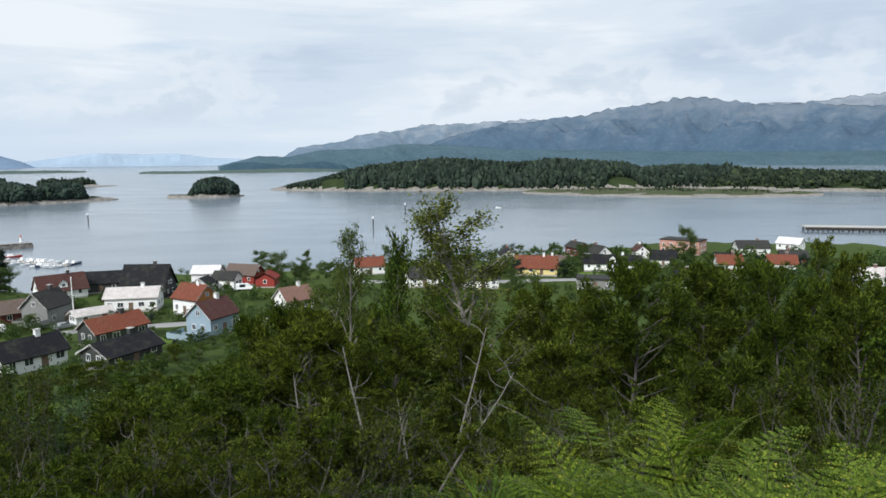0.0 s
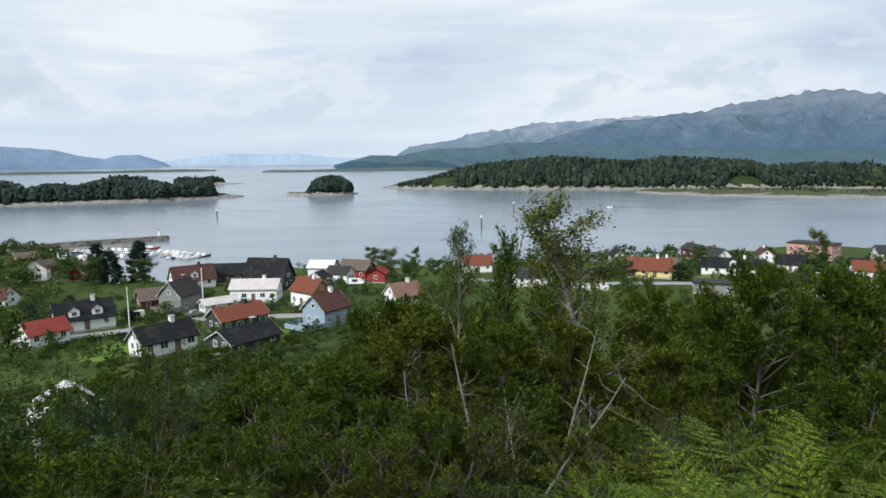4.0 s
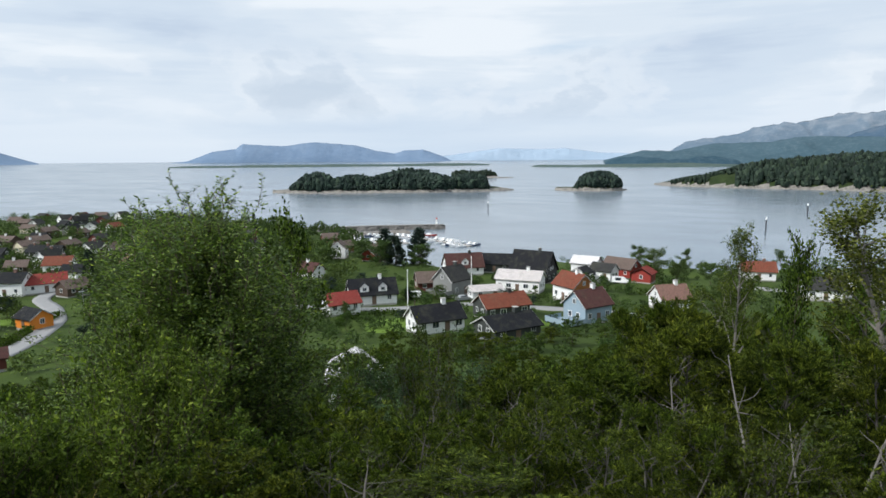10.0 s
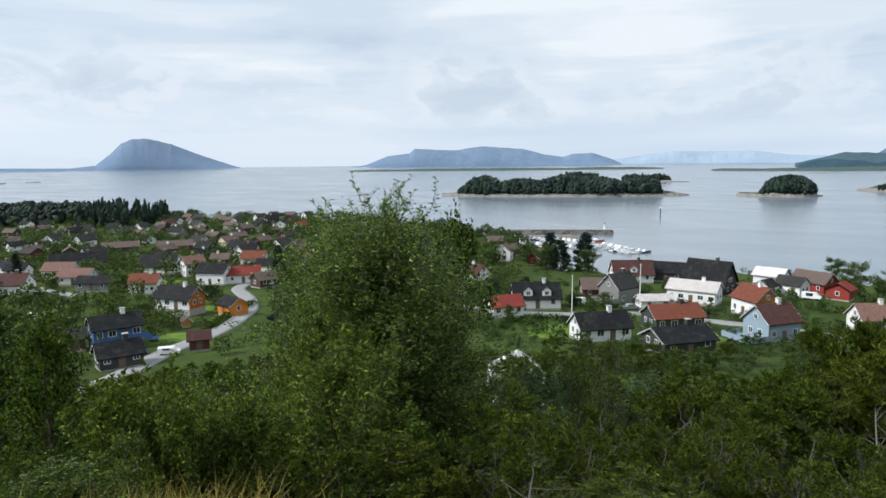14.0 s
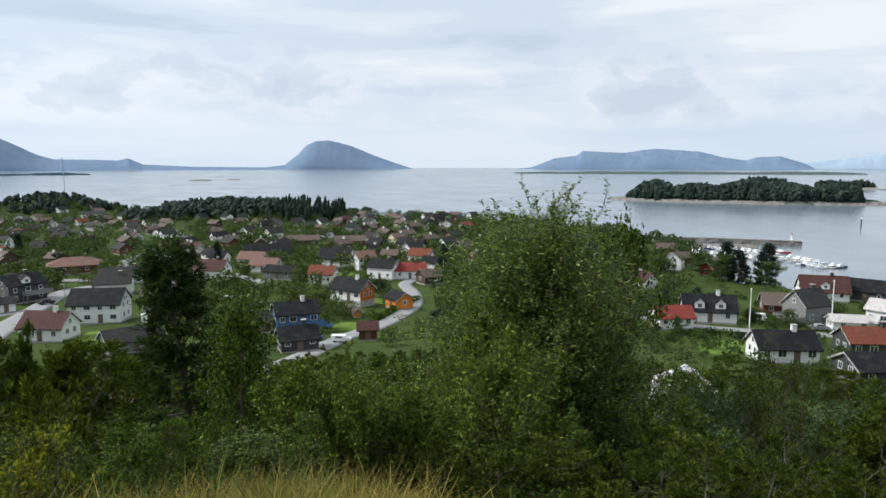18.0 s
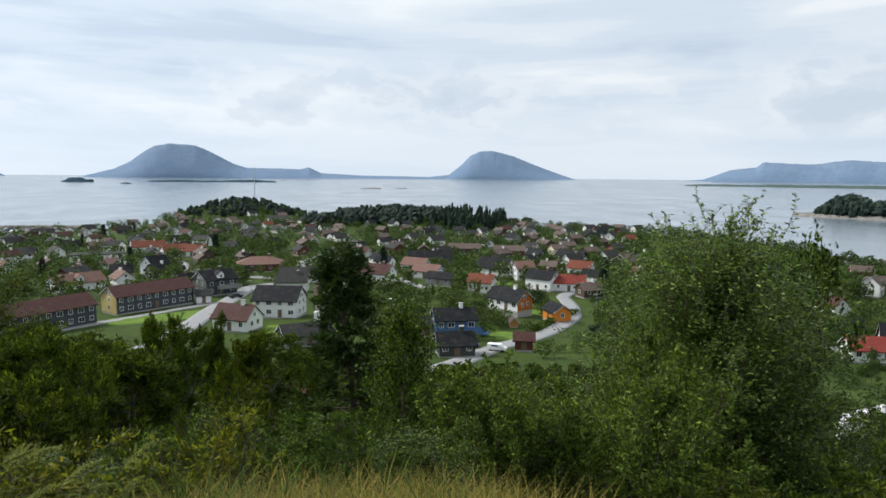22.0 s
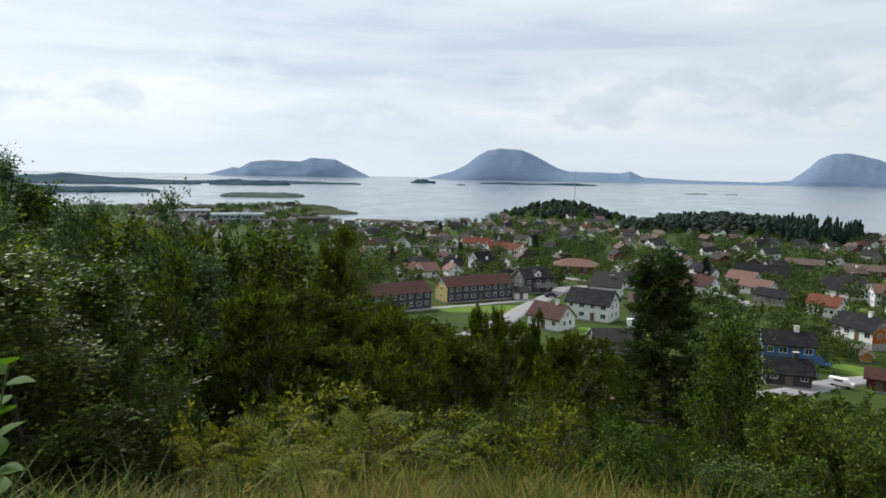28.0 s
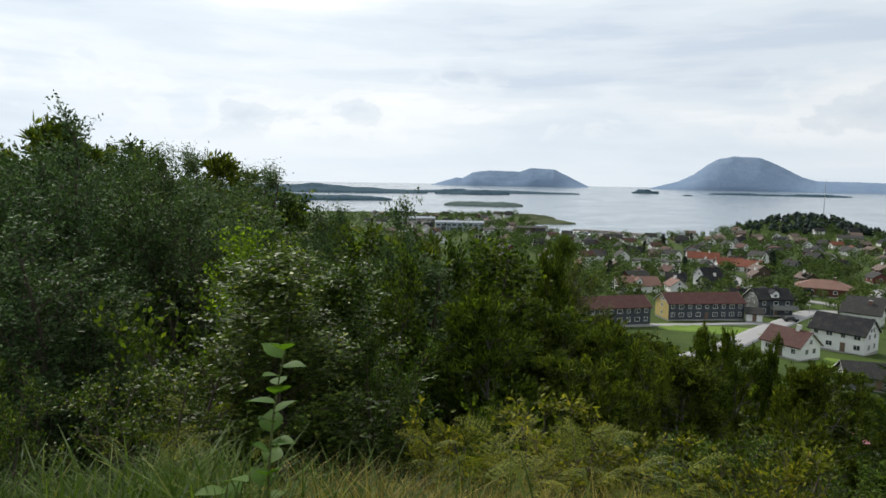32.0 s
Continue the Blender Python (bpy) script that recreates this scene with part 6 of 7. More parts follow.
stocked("distant", "rough green tree on the wooded slope", "tree", 7.0, 4.0, [
    lambda: grow("broadleaf_tree", 7.0, 4.0, 31, 1700, 0.24, LEAF_ALDER, BARK, 0.10, 16, 0.7, "oval", 0.7, 0.2, twigs=4),
    lambda: grow("broadleaf_tree", 7.0, 4.0, 32, 1600, 0.24, LEAF_SCRUB, BARK, 0.10, 16, 0.8, "vase", 0.7, 0.2, twigs=4),
    lambda: grow("pine", 7.0, 4.0, 33, 640, 0.42, LEAF_PINE, GREY_TWIG, 0.15, 18, 0.5, "oval", 0.22, 0.16, twigs=4, tuft=5),
    lambda: grow("pine", 7.0, 4.0, 34, 640, 0.42, LEAF_PINE, GREY_TWIG, 0.10, 18, 0.7, "dome", 0.22, 0.16, twigs=4, tuft=5)])
stocked("brush", "low dark leafy brushwood on the slope", "shrub", 3.0, 2.8, [
    lambda: grow("brushwood", 3.0, 2.8, 51, 2600, 0.10, LEAF_ALDER, BARK, 0.05, 22, 0.8, "oval", 0.6, 0.10, stems=3, twigs=5),
    lambda: grow("brushwood", 3.0, 2.8, 52, 2200, 0.10, LEAF_SCRUB, GREY_TWIG, 0.05, 28, 0.7, "vase", 0.6, 0.10, stems=5, twigs=5, bare=0.3)])
stocked("garden", "rounded garden tree between the houses", "tree", 6.0, 5.0, [
    lambda: grow("garden_tree", 6.0, 5.0, 41, 3800, 0.20, LEAF_TOWN, BARK, 0.12, 12, 0.6, "oval", 0.8, 0.32, twigs=2),
    lambda: grow("garden_tree", 6.0, 5.0, 42, 3800, 0.20, LEAF_TOWN, BARK, 0.12, 12, 0.7, "oval", 0.8, 0.32, twigs=2),
    lambda: grow("garden_tree", 6.0, 5.0, 43, 3800, 0.20, HAZED_LEAF, BARK, 0.10, 12, 0.6, "oval", 0.8, 0.3, twigs=2)])
stocked("conifer", "dark conifer standing among the houses", "tree", 10.0, 4.0, [
    lambda: grow("conifer", 10.0, 4.0, 44, 3000, 0.5, HAZED_LEAF, BARK, 0.03, 60, 0.05, "cone", 0.5, 0.12, twigs=3, droop=0.1)])

# the slope below the viewpoint, tree by tree
plant("birch", 1.2, 20.0, 10.5, 4.2)
plant("birch", -3.1, 21.8, 10.2, 2.0)
plant("alder", -1.4, 20.0, 9.4, 1.5)
plant("pine", 6.7, 23.0, 9.8, 4.6)
plant("pine", 9.8, 25.2, 10.4, 4.7)
plant("pine", 12.7, 27.2, 11.5, 4.7)
plant("pine", 20.8, 34.2, 13.9, 5.6)
plant("pine", 4.0, 26.7, 9.6, 3.8)
plant("pine", 5.5, 24.4, 8.8, 3.1)
plant("pine", -5.3, 18.3, 7.4, 3.1)
plant("birch", -4.6, 24.6, 9.5, 2.9)
plant("pine", 11.8, 22.0, 9.7, 4.8)
plant("pine", 11.8, 18.6, 8.2, 4.2)
plant("alder", 11.4, 16.4, 8.1, 3.3)
plant("pine", -3.1, 14.7, 5.8, 3.2)
plant("pine", -1.2, 16.0, 6.0, 3.2)
plant("pine", 1.4, 16.9, 6.1, 3.5)
plant("pine", 2.8, 14.7, 5.4, 2.7)
plant("scrub", -6.0, 15.9, 5.7, 3.2)
plant("scrub", -6.9, 13.3, 5.2, 3.1)
plant("scrub", -9.1, 14.4, 5.9, 3.1)
plant("pine", 5.6, 13.9, 5.4, 3.2)
plant("scrub", 6.6, 11.2, 4.7, 2.8)
plant("scrub", -1.4, 10.9, 2.8, 2.7)
plant("scrub", 0.9, 11.0, 2.5, 2.6)
plant("scrub", 2.7, 9.1, 2.0, 2.0)
plant("scrub", -3.7, 10.4, 2.7, 2.7)
plant("scrub", -5.6, 9.4, 2.9, 2.7)
plant("alder", 0.7, 24.0, 9.7, 3.2)
plant("pine", 19.5, 27.9, 12.0, 4.5)
plant("willow", -11.0, 8.7, 8.05, 7.0)
plant("sallow", -7.3, 4.4, 3.0, 2.2)
plant("alder", -12.6, 11.4, 9.2, 2.8)
plant("sallow", -7.4, 3.1, 2.6, 1.7)
plant("alder", -12.7, 2.8, 5.7, 1.8)
plant("shrub", -6.7, 1.9, 1.6, 1.2)
plant("scrub", -11.4, 16.4, 6.1, 4.0)
plant("scrub", -7.8, 14.0, 5.1, 3.2)
plant("pine", -6.1, 12.6, 4.3, 3.0)
plant("pine", -4.5, 13.2, 4.6, 3.2)
plant("pine", -4.0, 17.5, 6.8, 3.6)
plant("scrub", -8.3, 10.0, 4.2, 1.7)
plant("scrub", -5.1, 8.0, 2.1, 2.2)
plant("shrub", -2.9, 5.8, 0.8, 0.3)
plant("spruce", -35.7, 4.8, 13.4, 6.0)
plant("birchy", -16.6, 3.6, 7.4, 3.4)
plant("sprucelet", -7.5, 0.5, 1.9, 0.8)
plant("shrub", -7.6, 2.4, 2.0, 1.1)
plant("sallow", -8.1, 3.8, 2.8, 1.9)
plant("sallow", -8.1, 5.0, 3.4, 1.9)
plant("pine", -30.0, 0.3, 8.5, 5.0)
plant("pine", -27.9, -2.8, 8.6, 3.9)
plant("pine", -23.7, -3.5, 8.4, 2.4)
plant("shrub", -8.9, -1.1, 2.6, 1.5)
plant("scrub", -8.4, 12.5, 5.5, 2.7)
plant("sallow", -11.5, 3.4, 4.1, 2.2)
plant("pinelet", -13.0, -0.7, 4.6, 2.4)
plant("shrub", -10.9, 1.6, 3.3, 1.1)
plant("shrub", -7.0, -0.4, 1.7, 1.3)
plant("osier", -12.3, -8.6, 8.1, 2.9)
plant("birchy", -5.6, -5.9, 3.2, 1.7)
plant("alder", -20.4, -10.7, 10.3, 3.2)
plant("pine", -20.3, -8.5, 10.3, 3.1)
plant("birch", -25.8, -7.9, 11.4, 2.7)
plant("pinelet", -15.5, -4.0, 6.1, 2.8)
plant("pine", -29.7, -4.3, 9.5, 1.5)
plant("pine", -27.9, -2.0, 9.1, 1.6)
plant("pine", -30.0, -0.5, 8.8, 3.0)
plant("sprucelet", -6.9, 0.8, 1.7, 0.8)
plant("alder", -14.4, -9.0, 8.3, 2.1)
plant("alder", -10.4, -7.8, 6.1, 2.2)
plant("shrub", -7.0, -0.4, 1.9, 1.2)
plant("shrub", -8.0, 0.3, 2.1, 1.0)
plant("osier", -7.2, -13.2, 7.5, 3.2)
plant("osier", -10.1, -14.9, 6.8, 2.8)
plant("alder", -14.3, -19.3, 7.3, 2.6)
plant("osier", -12.6, -13.9, 6.4, 2.6)
plant("alder", -11.6, -18.7, 6.3, 3.3)
plant("alder", -13.8, -17.1, 5.6, 3.5)
plant("osier", -13.4, -11.6, 7.1, 2.0)
plant("birchy", -5.4, -5.2, 3.0, 2.6)
plant("birchy", -6.7, -5.2, 3.6, 2.5)
plant("shrub", -4.3, -5.5, 1.7, 1.7)
plant("shrub", -6.2, -4.3, 2.5, 1.2)
plant("osier", -5.6, -11.7, 5.9, 2.6)
plant("shrub", -2.4, -4.9, 1.4, 0.7)
plant("shrub", -7.1, -3.7, 2.4, 1.0)
plant("pinelet", -12.5, -3.5, 4.7, 2.4)
plant("distant", -49.7, 91.4, 4.2, 5)
plant("distant", -45.6, 91.2, 3.9, 5)
plant("distant", -53.0, 91.8, 3.9, 5)
plant("distant", -44.6, 98.4, 3.6, 5)
plant("distant", -53.6, 84.4, 4.6, 5)
plant("distant", -58.7, 85.8, 4.0, 5)
plant("distant", -45.6, 108.8, 3.0, 5)
plant("distant", -41.2, 108.4, 3.2, 5)
plant("distant", -37.5, 114.0, 3.4, 5)
plant("distant", -63.0, 84.6, 4.2, 5)
plant("distant", -37.2, 124.6, 5.2, 6)
plant("distant", -36.8, 135.1, 5.6, 6)
plant("distant", -41.0, 130.1, 4.0, 5)
plant("distant", -33.0, 143.1, 6.0, 6)
plant("distant", -30.0, 152.1, 6.0, 6)
def bush(kind, az, d, el, wide):
    """Plants a kind so that its top stands at an elevation seen from the crest."""
    x, y = spot(az, d)
    plant(kind, x, y, 50 + d * math.tan(radians(el)) - float(height(x, y)), wide)


for az, d, el, wide in ((94.3, 6.5, -17.0, 1.5), (97.9, 6.2, -18.0, 1.3), (90.6, 7.0, -18.5, 1.4), (113, 6.5, -16.5, 1.8), (117, 6.8, -16.0, 1.8), (109, 6.0, -17.2, 1.6), (102.5, 6.4, -18.8, 1.3)):
    bush("rowan", az, d, el, wide)
bush("bright", 136.6, 9.0, -3.6, 1.6)
bush("bright", 134.0, 9.4, -5.0, 1.3)
bush("osier", 150.0, 11.0, -2.5, 3.0)
bush("osier", 146.0, 10.0, -6.0, 2.6)
bush("sallow", 58.5, 13.2, -13.6, 3.2)
bush("sallow", 62.5, 12.6, -16.2, 3.0)
bush("sallow", 66.5, 11.8, -18.2, 2.6)
bush("sallow", 55.0, 10.5, -17.5, 2.6)
bush("osier", 34.0, 17.0, -16.4, 3.4)
bush("osier", 36.0, 12.0, -18.5, 2.6)
plant("sallow", -8.4, 3.4, 3.2, 2.4)
plant("sallow", -8.9, 5.6, 4.2, 2.6)
plant("conifer", -163, 214, 14, 8, "tall dark spruce by the marina")
plant("conifer", -147, 216, 14.5, 9, "tall dark spruce by the marina")
plant("conifer", -152, 206, 12, 9, "tall dark spruce by the marina")
plant("garden", -157, 203, 10, 12, "dark leafy tree by the marina")
plant("garden", -169, 208, 9, 12, "dark leafy tree by the marina")
plant("garden", -143, 210, 9, 10, "dark leafy tree by the marina")
for az, d, el, wide in ((41.9, 42, -16.0, 2.6), (37.8, 40, -16.4, 2.8), (40.6, 36, -19.4, 1.2)):
    bush("alder", az, d, el, wide)
bush("birchy", 39.4, 30.0, -17.2, 1.1)
bush("birchy", 40.4, 28.0, -16.8, 1.0)
plant("alder", -44.5, 52.0, 5.6, 4.4)
plant("pine", -42.0, 54.5, 6.0, 4.4)
plant("pine", -47.5, 49.5, 5.6, 4.2)
plant("alder", -51.0, 64.0, 4.4, 4.6)
plant("garden", -55, 218, 11, 10, "round bright green tree on the shore")
plant("garden", 97, 262, 16, 10, "tall round-headed pine by the factory")
plant("garden", 52, 245, 10, 8, "round-headed pine behind the houses")

# fill of the wooded slope, held under the line that keeps the town in view
CANOPY_AZ = [-75, -40, -5, 5, 10, 20, 40, 60, 75, 85, 92, 97, 103, 110, 115, 121, 127, 133, 136, 138, 144, 151, 175]
CANOPY_EL = [-8, -10, -11, -11.5, -13.5, -16, -16, -15.6, -15.9, -14.8, -14.2, -13.8, -12, -9, -6.5, -4, -2.5, -1.2, 0.8, 2.0, 3.0, 4.8, 6]


def slope_fill(count, d0, d1, az0, az1, gap, kind="distant"):
    spots = []
    for _ in range(count * 8):
        if len(spots) >= count:
            break
        az, d = rng.uniform(az0, az1), math.sqrt(rng.uniform(d0 ** 2, d1 ** 2))
        x, y = spot(az, d)
        top = 50 + d * math.tan(radians(np.interp(az, CANOPY_AZ, CANOPY_EL))) - float(height(x, y))
        if top < 2.2 or any(math.hypot(x - a, y - b) < gap for a, b in spots) or not free(x, y, 4 if d > 70 else 0):
            continue
        spots.append((x, y))
        t = min(top * rng.uniform(0.7 if kind == "distant" else 0.85, 1.0), 11)
        plant(kind, x, y, t, min(5.5, max(2.2, t * rng.uniform(0.5, 0.75))))


def understory(count, az0, az1, d0, d1, el, kinds):
    for _ in range(count):
        az, d = rng.uniform(az0, az1), rng.uniform(d0, d1)
        x, y = spot(az, d)
        t = min(3.6, 50 + d * math.tan(radians(el)) - float(height(x, y))) * rng.uniform(0.7, 1.0)
        if t > 0.5:
            plant(kinds[int(rng.integers(len(kinds)))], x, y, t, max(1.6, t * 0.9))


understory(84, -48, 62, 7.0, 16, -19.0, ("brush", "pinelet", "scrub", "pinelet"))
understory(24, -48, 62, 5.5, 9, -24.5, ("brush", "pinelet", "scrub"))
understory(30, 68, 125, 9, 18, -16.8, ("pinelet", "pinelet", "brush", "pinelet"))
understory(9, 50, 74, 6.5, 10, -20.5, ("sallow",))
understory(20, 74, 112, 6.5, 9, -19.6, ("shrub", "birchy", "sallow"))
understory(40, 112, 168, 9, 22, -6, ("brush",))
slope_fill(60, 22, 60, -50, 118, 3.0)
slope_fill(85, 50, 125, -55, 120, 4.5)
slope_fill(70, 55, 118, 8, 62, 3.2)
slope_fill(40, 55, 112, 60, 100, 3.4)
slope_fill(40, 110, 200, -50, 10, 6)
slope_fill(45, 18, 70, 112, 175, 3.0)
slope_fill(22, 14, 26, 139, 172, 1.7, "osier")
slope_fill(9, 13, 24, 121, 139, 1.9, "osier")
slope_fill(9, 13, 24, 119, 136, 1.9, "alder")
slope_fill(12, 12, 26, 100, 122, 1.9, "pine")
slope_fill(60, 60, 118, 52, 76, 2.6)
slope_fill(26, 120, 260, 96, 128, 8)


# trees of the town
near_road_xy = np.concatenate([road_points(ROAD_LINES[k], 5.0) for k in (0, 1, 2, 3, 4)])


def open_view(az, d):
    """Ground kept clear of trees so the camera sees the roads, row houses and white house."""
    x, y = spot(az, d)
    if 110 < d < 260 and np.min(np.hypot(near_road_xy[:, 0] * 0.96 - x, near_road_xy[:, 1] * 0.96 - y)) < 6:
        return True
    return 85 < az < 105 and d < 232


def gardens(count, az0, az1, d0, d1, kind, low, high):
    n = 0
    for _ in range(count * 12):
        if n >= count:
            return
        az, d = rng.uniform(az0, az1), math.sqrt(rng.uniform(d0 ** 2, d1 ** 2))
        x, y = spot(az, d)
        if d > shore(az) - 14 or not free(x, y, 2.2):
            continue
        if open_view(az, d):
            continue
        t = rng.uniform(low, high)
        plant(kind, x, y, t, t * rng.uniform(0.75, 1.1) if kind == "garden" else t * 0.42)
        n += 1


def garden_stuff(count, az0, az1, d0, d1, low, high, n=150, words='many small green trees between the houses'):
    """The far trees of the town, too many to tell apart, in one mesh of loose leaf clumps."""
    shapes, n = [], int(n * 2.2)
    for _ in range(count * 6):
        if len(shapes) >= count:
            break
        az, d = rng.uniform(az0, az1), math.sqrt(rng.uniform(d0 ** 2, d1 ** 2))
        x, y = spot(az, d)
        if d > shore(az) - 12 or not free(x, y, 1.5):
            continue
        t = rng.uniform(low, high)
        if open_view(az, d) and t > 1.4:
            continue
        u = rng.normal(0, 1, (n, 3))
        u /= np.linalg.norm(u, axis=1)[:, None]
        p = u * rng.uniform(0.55, 1.0, (n, 1)) * np.array([t * 0.48, t * 0.48, t * 0.42]) * (1 + 0.25 * np.sin(u[:, :1] * 5 + u[:, 1:2] * 4 + t * 9))
        p += np.array([x, y, float(height(x, y)) + t * 0.52])
        shapes.append(leaf_quads(p, u, t * 0.125, rng, 0.85))
    ob = new("town_trees", mesh_of("town_trees", *join(shapes), LEAF_TOWN))
    tagged(ob, words, "trees", kind="stuff")


garden_stuff(620, 12, 112, 118, 330, 1.2, 3.4, 60, 'many low garden bushes and hedges between houses')
garden_stuff(330, 40, 112, 150, 330, 2.5, 6.0, 110)
garden_stuff(80, 54, 74, 122, 200, 1.8, 4.2, 110, "dark bushes covering the bank above the road")
garden_stuff(60, 38, 48, 225, 420, 4, 8)
garden_stuff(280, 45, 112, 190, 450, 4, 8, 120, 'dark leafy trees among the houses')
garden_stuff(130, -45, 2, 225, 310, 3, 7, 120, 'dark trees along the shore')
garden_stuff(300, -45, 14, 175, 290, 1.5, 4.5, 110, 'green bushes and low trees above the shore')
garden_stuff(170, 12, 45, 100, 215, 1.2, 3.2, 110, 'garden bushes round the nearest houses')
gardens(70, 14, 45, 130, 215, "garden", 2.0, 4.5)
gardens(60, -45, 16, 195, 285, "garden", 4, 8)
gardens(80, 45, 112, 130, 330, "garden", 2.5, 6.5)
garden_stuff(1000, 45, 118, 300, 700, 3.5, 7.5, 70)
gardens(16, 45, 112, 240, 640, "conifer", 7, 12)
garden_stuff(420, 104, 130, 300, 860, 4, 8, 60)


# woods on the knolls beyond the town
def knoll_wood(label, az, r, wide, count, low, high, slim=0.6):
    cx, cy = spot(az, r)
    a, q = rng.uniform(0, 2 * np.pi, count), wide * np.sqrt(rng.uniform(0, 1, count))
    x, y = cx + q * np.cos(a) * 1.1, cy + q * np.sin(a)
    h = rng.uniform(low, high, count)
    ob = new("woodland", clump_mesh("woodland", np.stack([x, y, height(x, y) - 0.4, h, h * slim * rng.uniform(0.8, 1.2, count)], -1), HAZED_LEAF, rng, 4, slim > 0.5))
    tagged(ob, label, "woodland", kind="stuff")


knoll_wood("low dark wood on the knoll by the mast", 91.5, 705, 66, 420, 4, 8)
knoll_wood("dark pine wood at the edge of the town", 78, 620, 60, 360, 7, 11)
knoll_wood("stand of dark spires of spruce", 72.3, 548, 32, 110, 10, 15, 0.34)
knoll_wood("dark wood by the shore", 83.5, 590, 30, 120, 6, 10)

LEAF_HEDGE = leafy("hedge_leaf", (0.032, 0.060, 0.008), (0.074, 0.125, 0.016), (0.126, 0.180, 0.024))
hedge([(-94, 121), (-86, 124), (-74, 125)], 1.5, 0.6, "clipped green hedge round a lawn")
hedge([(-94, 121), (-97, 112), (-92, 104)], 1.5, 0.6, "clipped green hedge round a lawn")
hedge([(-143, 62), (-150, 69), (-160, 77), (-168, 86)], 1.6, 0.8, "rounded hedge beside the road")
hedge([(-152, 20), (-163, 24), (-174, 24)], 1.6, 0.7, "dark hedge round a garden")
hedge([(-52, 186), (-40, 190), (-20, 192)], 1.8, 0.8, "dark hedge by the shore road")

# ---- undergrowth at the viewpoint: bracken, long grass, seedlings
LEAF_FERN = leafy("bracken_green", (0.078, 0.130, 0.014), (0.166, 0.238, 0.027), (0.420, 0.365, 0.056), 0.34)
STEM = plain("fern_stem", (0.09, 0.10, 0.03), 0.7)


def frond_mesh(seed, length=0.75, leaf=None):
    """One bracken frond along x, arching: a rachis with tapering pinnae, each cut into small leaflets."""
    r = np.random.default_rng(seed)
    s = np.linspace(0, 1, 12)
    mid = np.stack([length * s, 0 * s, 0.20 * length * np.sin(s * 2.4) - 0.10 * length * s ** 2], -1)
    pts, ways, sizes = [], [], []
    for k in np.linspace(0.2, 0.97, 11):
        c = np.array([np.interp(k, s, mid[:, i]) for i in range(3)])
        pl = length * 0.42 * (1 - k) ** 0.75 + 0.02
        for side in (-1, 1):
            w = np.array([0.45, side, -0.12 + r.normal(0, 0.1)])
            w /= np.linalg.norm(w)
            m = max(4, int(pl / 0.016))
            for q in np.linspace(0.08, 1, m if leaf is None else max(4, m * 2 // 3)):
                p = c + w * pl * q + np.array([0, 0, -0.12 * pl * q * q])
                for e in (-1, 1):
                    pts.append(p)
                    ways.append(np.array([0.9 * e * 0.8 + 0.25, 0.35 * side, 0.0]) + w * 0.35)
                    sizes.append((1.0 if leaf is None else 1.35) * (0.030 * (1 - 0.7 * q) + 0.006) * (0.55 + 0.45 * (1 - k)))
    pts, ways, sizes = np.array(pts), np.array(ways), np.array(sizes)
    ways /= np.linalg.norm(ways, axis=1)[:, None]
    side = np.cross(ways, [0, 0, 1.0])
    l = sizes[:, None]
    v = np.stack([pts, pts + ways * l * 0.5 + side * l * 0.36, pts + ways * l * 1.1, pts + ways * l * 0.5 - side * l * 0.36], 1).reshape(-1, 3)
    sv, sf = tube(np.concatenate([[[-0.05, 0, -0.45]], mid]), np.linspace(0.0035, 0.001, 13), 4)
    me = mesh_of("frond", *join([(v, np.arange(len(v)).reshape(-1, 4)), (sv, sf)]), leaf or LEAF_FERN)
    me.materials.append(STEM)
    for p in me.polygons[len(v) // 4:]:
        p.material_index = 1
    return me


LEAF_PALE_FERN = leafy("yellowing_bracken", (0.110, 0.132, 0.014), (0.235, 0.245, 0.025), (0.44, 0.34, 0.05), 0.4)
FRONDS = [frond_mesh(k) for k in (1, 2, 3)]
PALE_FRONDS = [frond_mesh(k, 0.75, LEAF_PALE_FERN) for k in (4, 5)]
rng = np.random.default_rng(99)


def fern(x, y, tall, n=5, label="bright green bracken fern with arching fronds", kinds=FRONDS, steep=40):
    ob = tagged(new("bracken"), label, "fern", "bracken at the viewpoint")
    ob.matrix_basis = pose(x, y, float(height(x, y)), 0, 0, rng.uniform(0, 360))
    for i in range(n):
        fm = kinds[int(rng.integers(len(kinds)))]
        q = rng.uniform(0.42, 0.74)
        m = pose(rng.normal(0, 0.08), rng.normal(0, 0.08), tall * rng.uniform(0.55, 0.82), 0, 0, i * 360 / n + rng.uniform(-30, 30)) @ pose(0.02, 0, 0.0, rng.uniform(-25, 25), -rng.uniform(2, steep + 15), 0) @ Matrix.Diagonal((q, q, q, 1))
        piece("frond", fm, ob, m)


for _ in range(56):
    az, d = rng.uniform(-48, -9), rng.uniform(2.2, 3.9)
    x, y = spot(az, d)
    t = 50 - d * math.tan(radians(rng.uniform(26.0, 28.6) - 0.07 * max(0, -18 - az))) - float(height(x, y))
    if t > 0.2:
        fern(x, y, min(t, 0.85), 5)
for az, d, el in ((-17.5, 3.2, 20.9), (-19.5, 3.1, 22.0), (-32, 3.0, 22.0), (-36, 2.9, 21.0), (-11, 4.4, 22.0)):
    x, y = spot(az, d)
    fern(x, y, max(0.25, 50 - d * math.tan(radians(el)) - float(height(x, y))), 5)


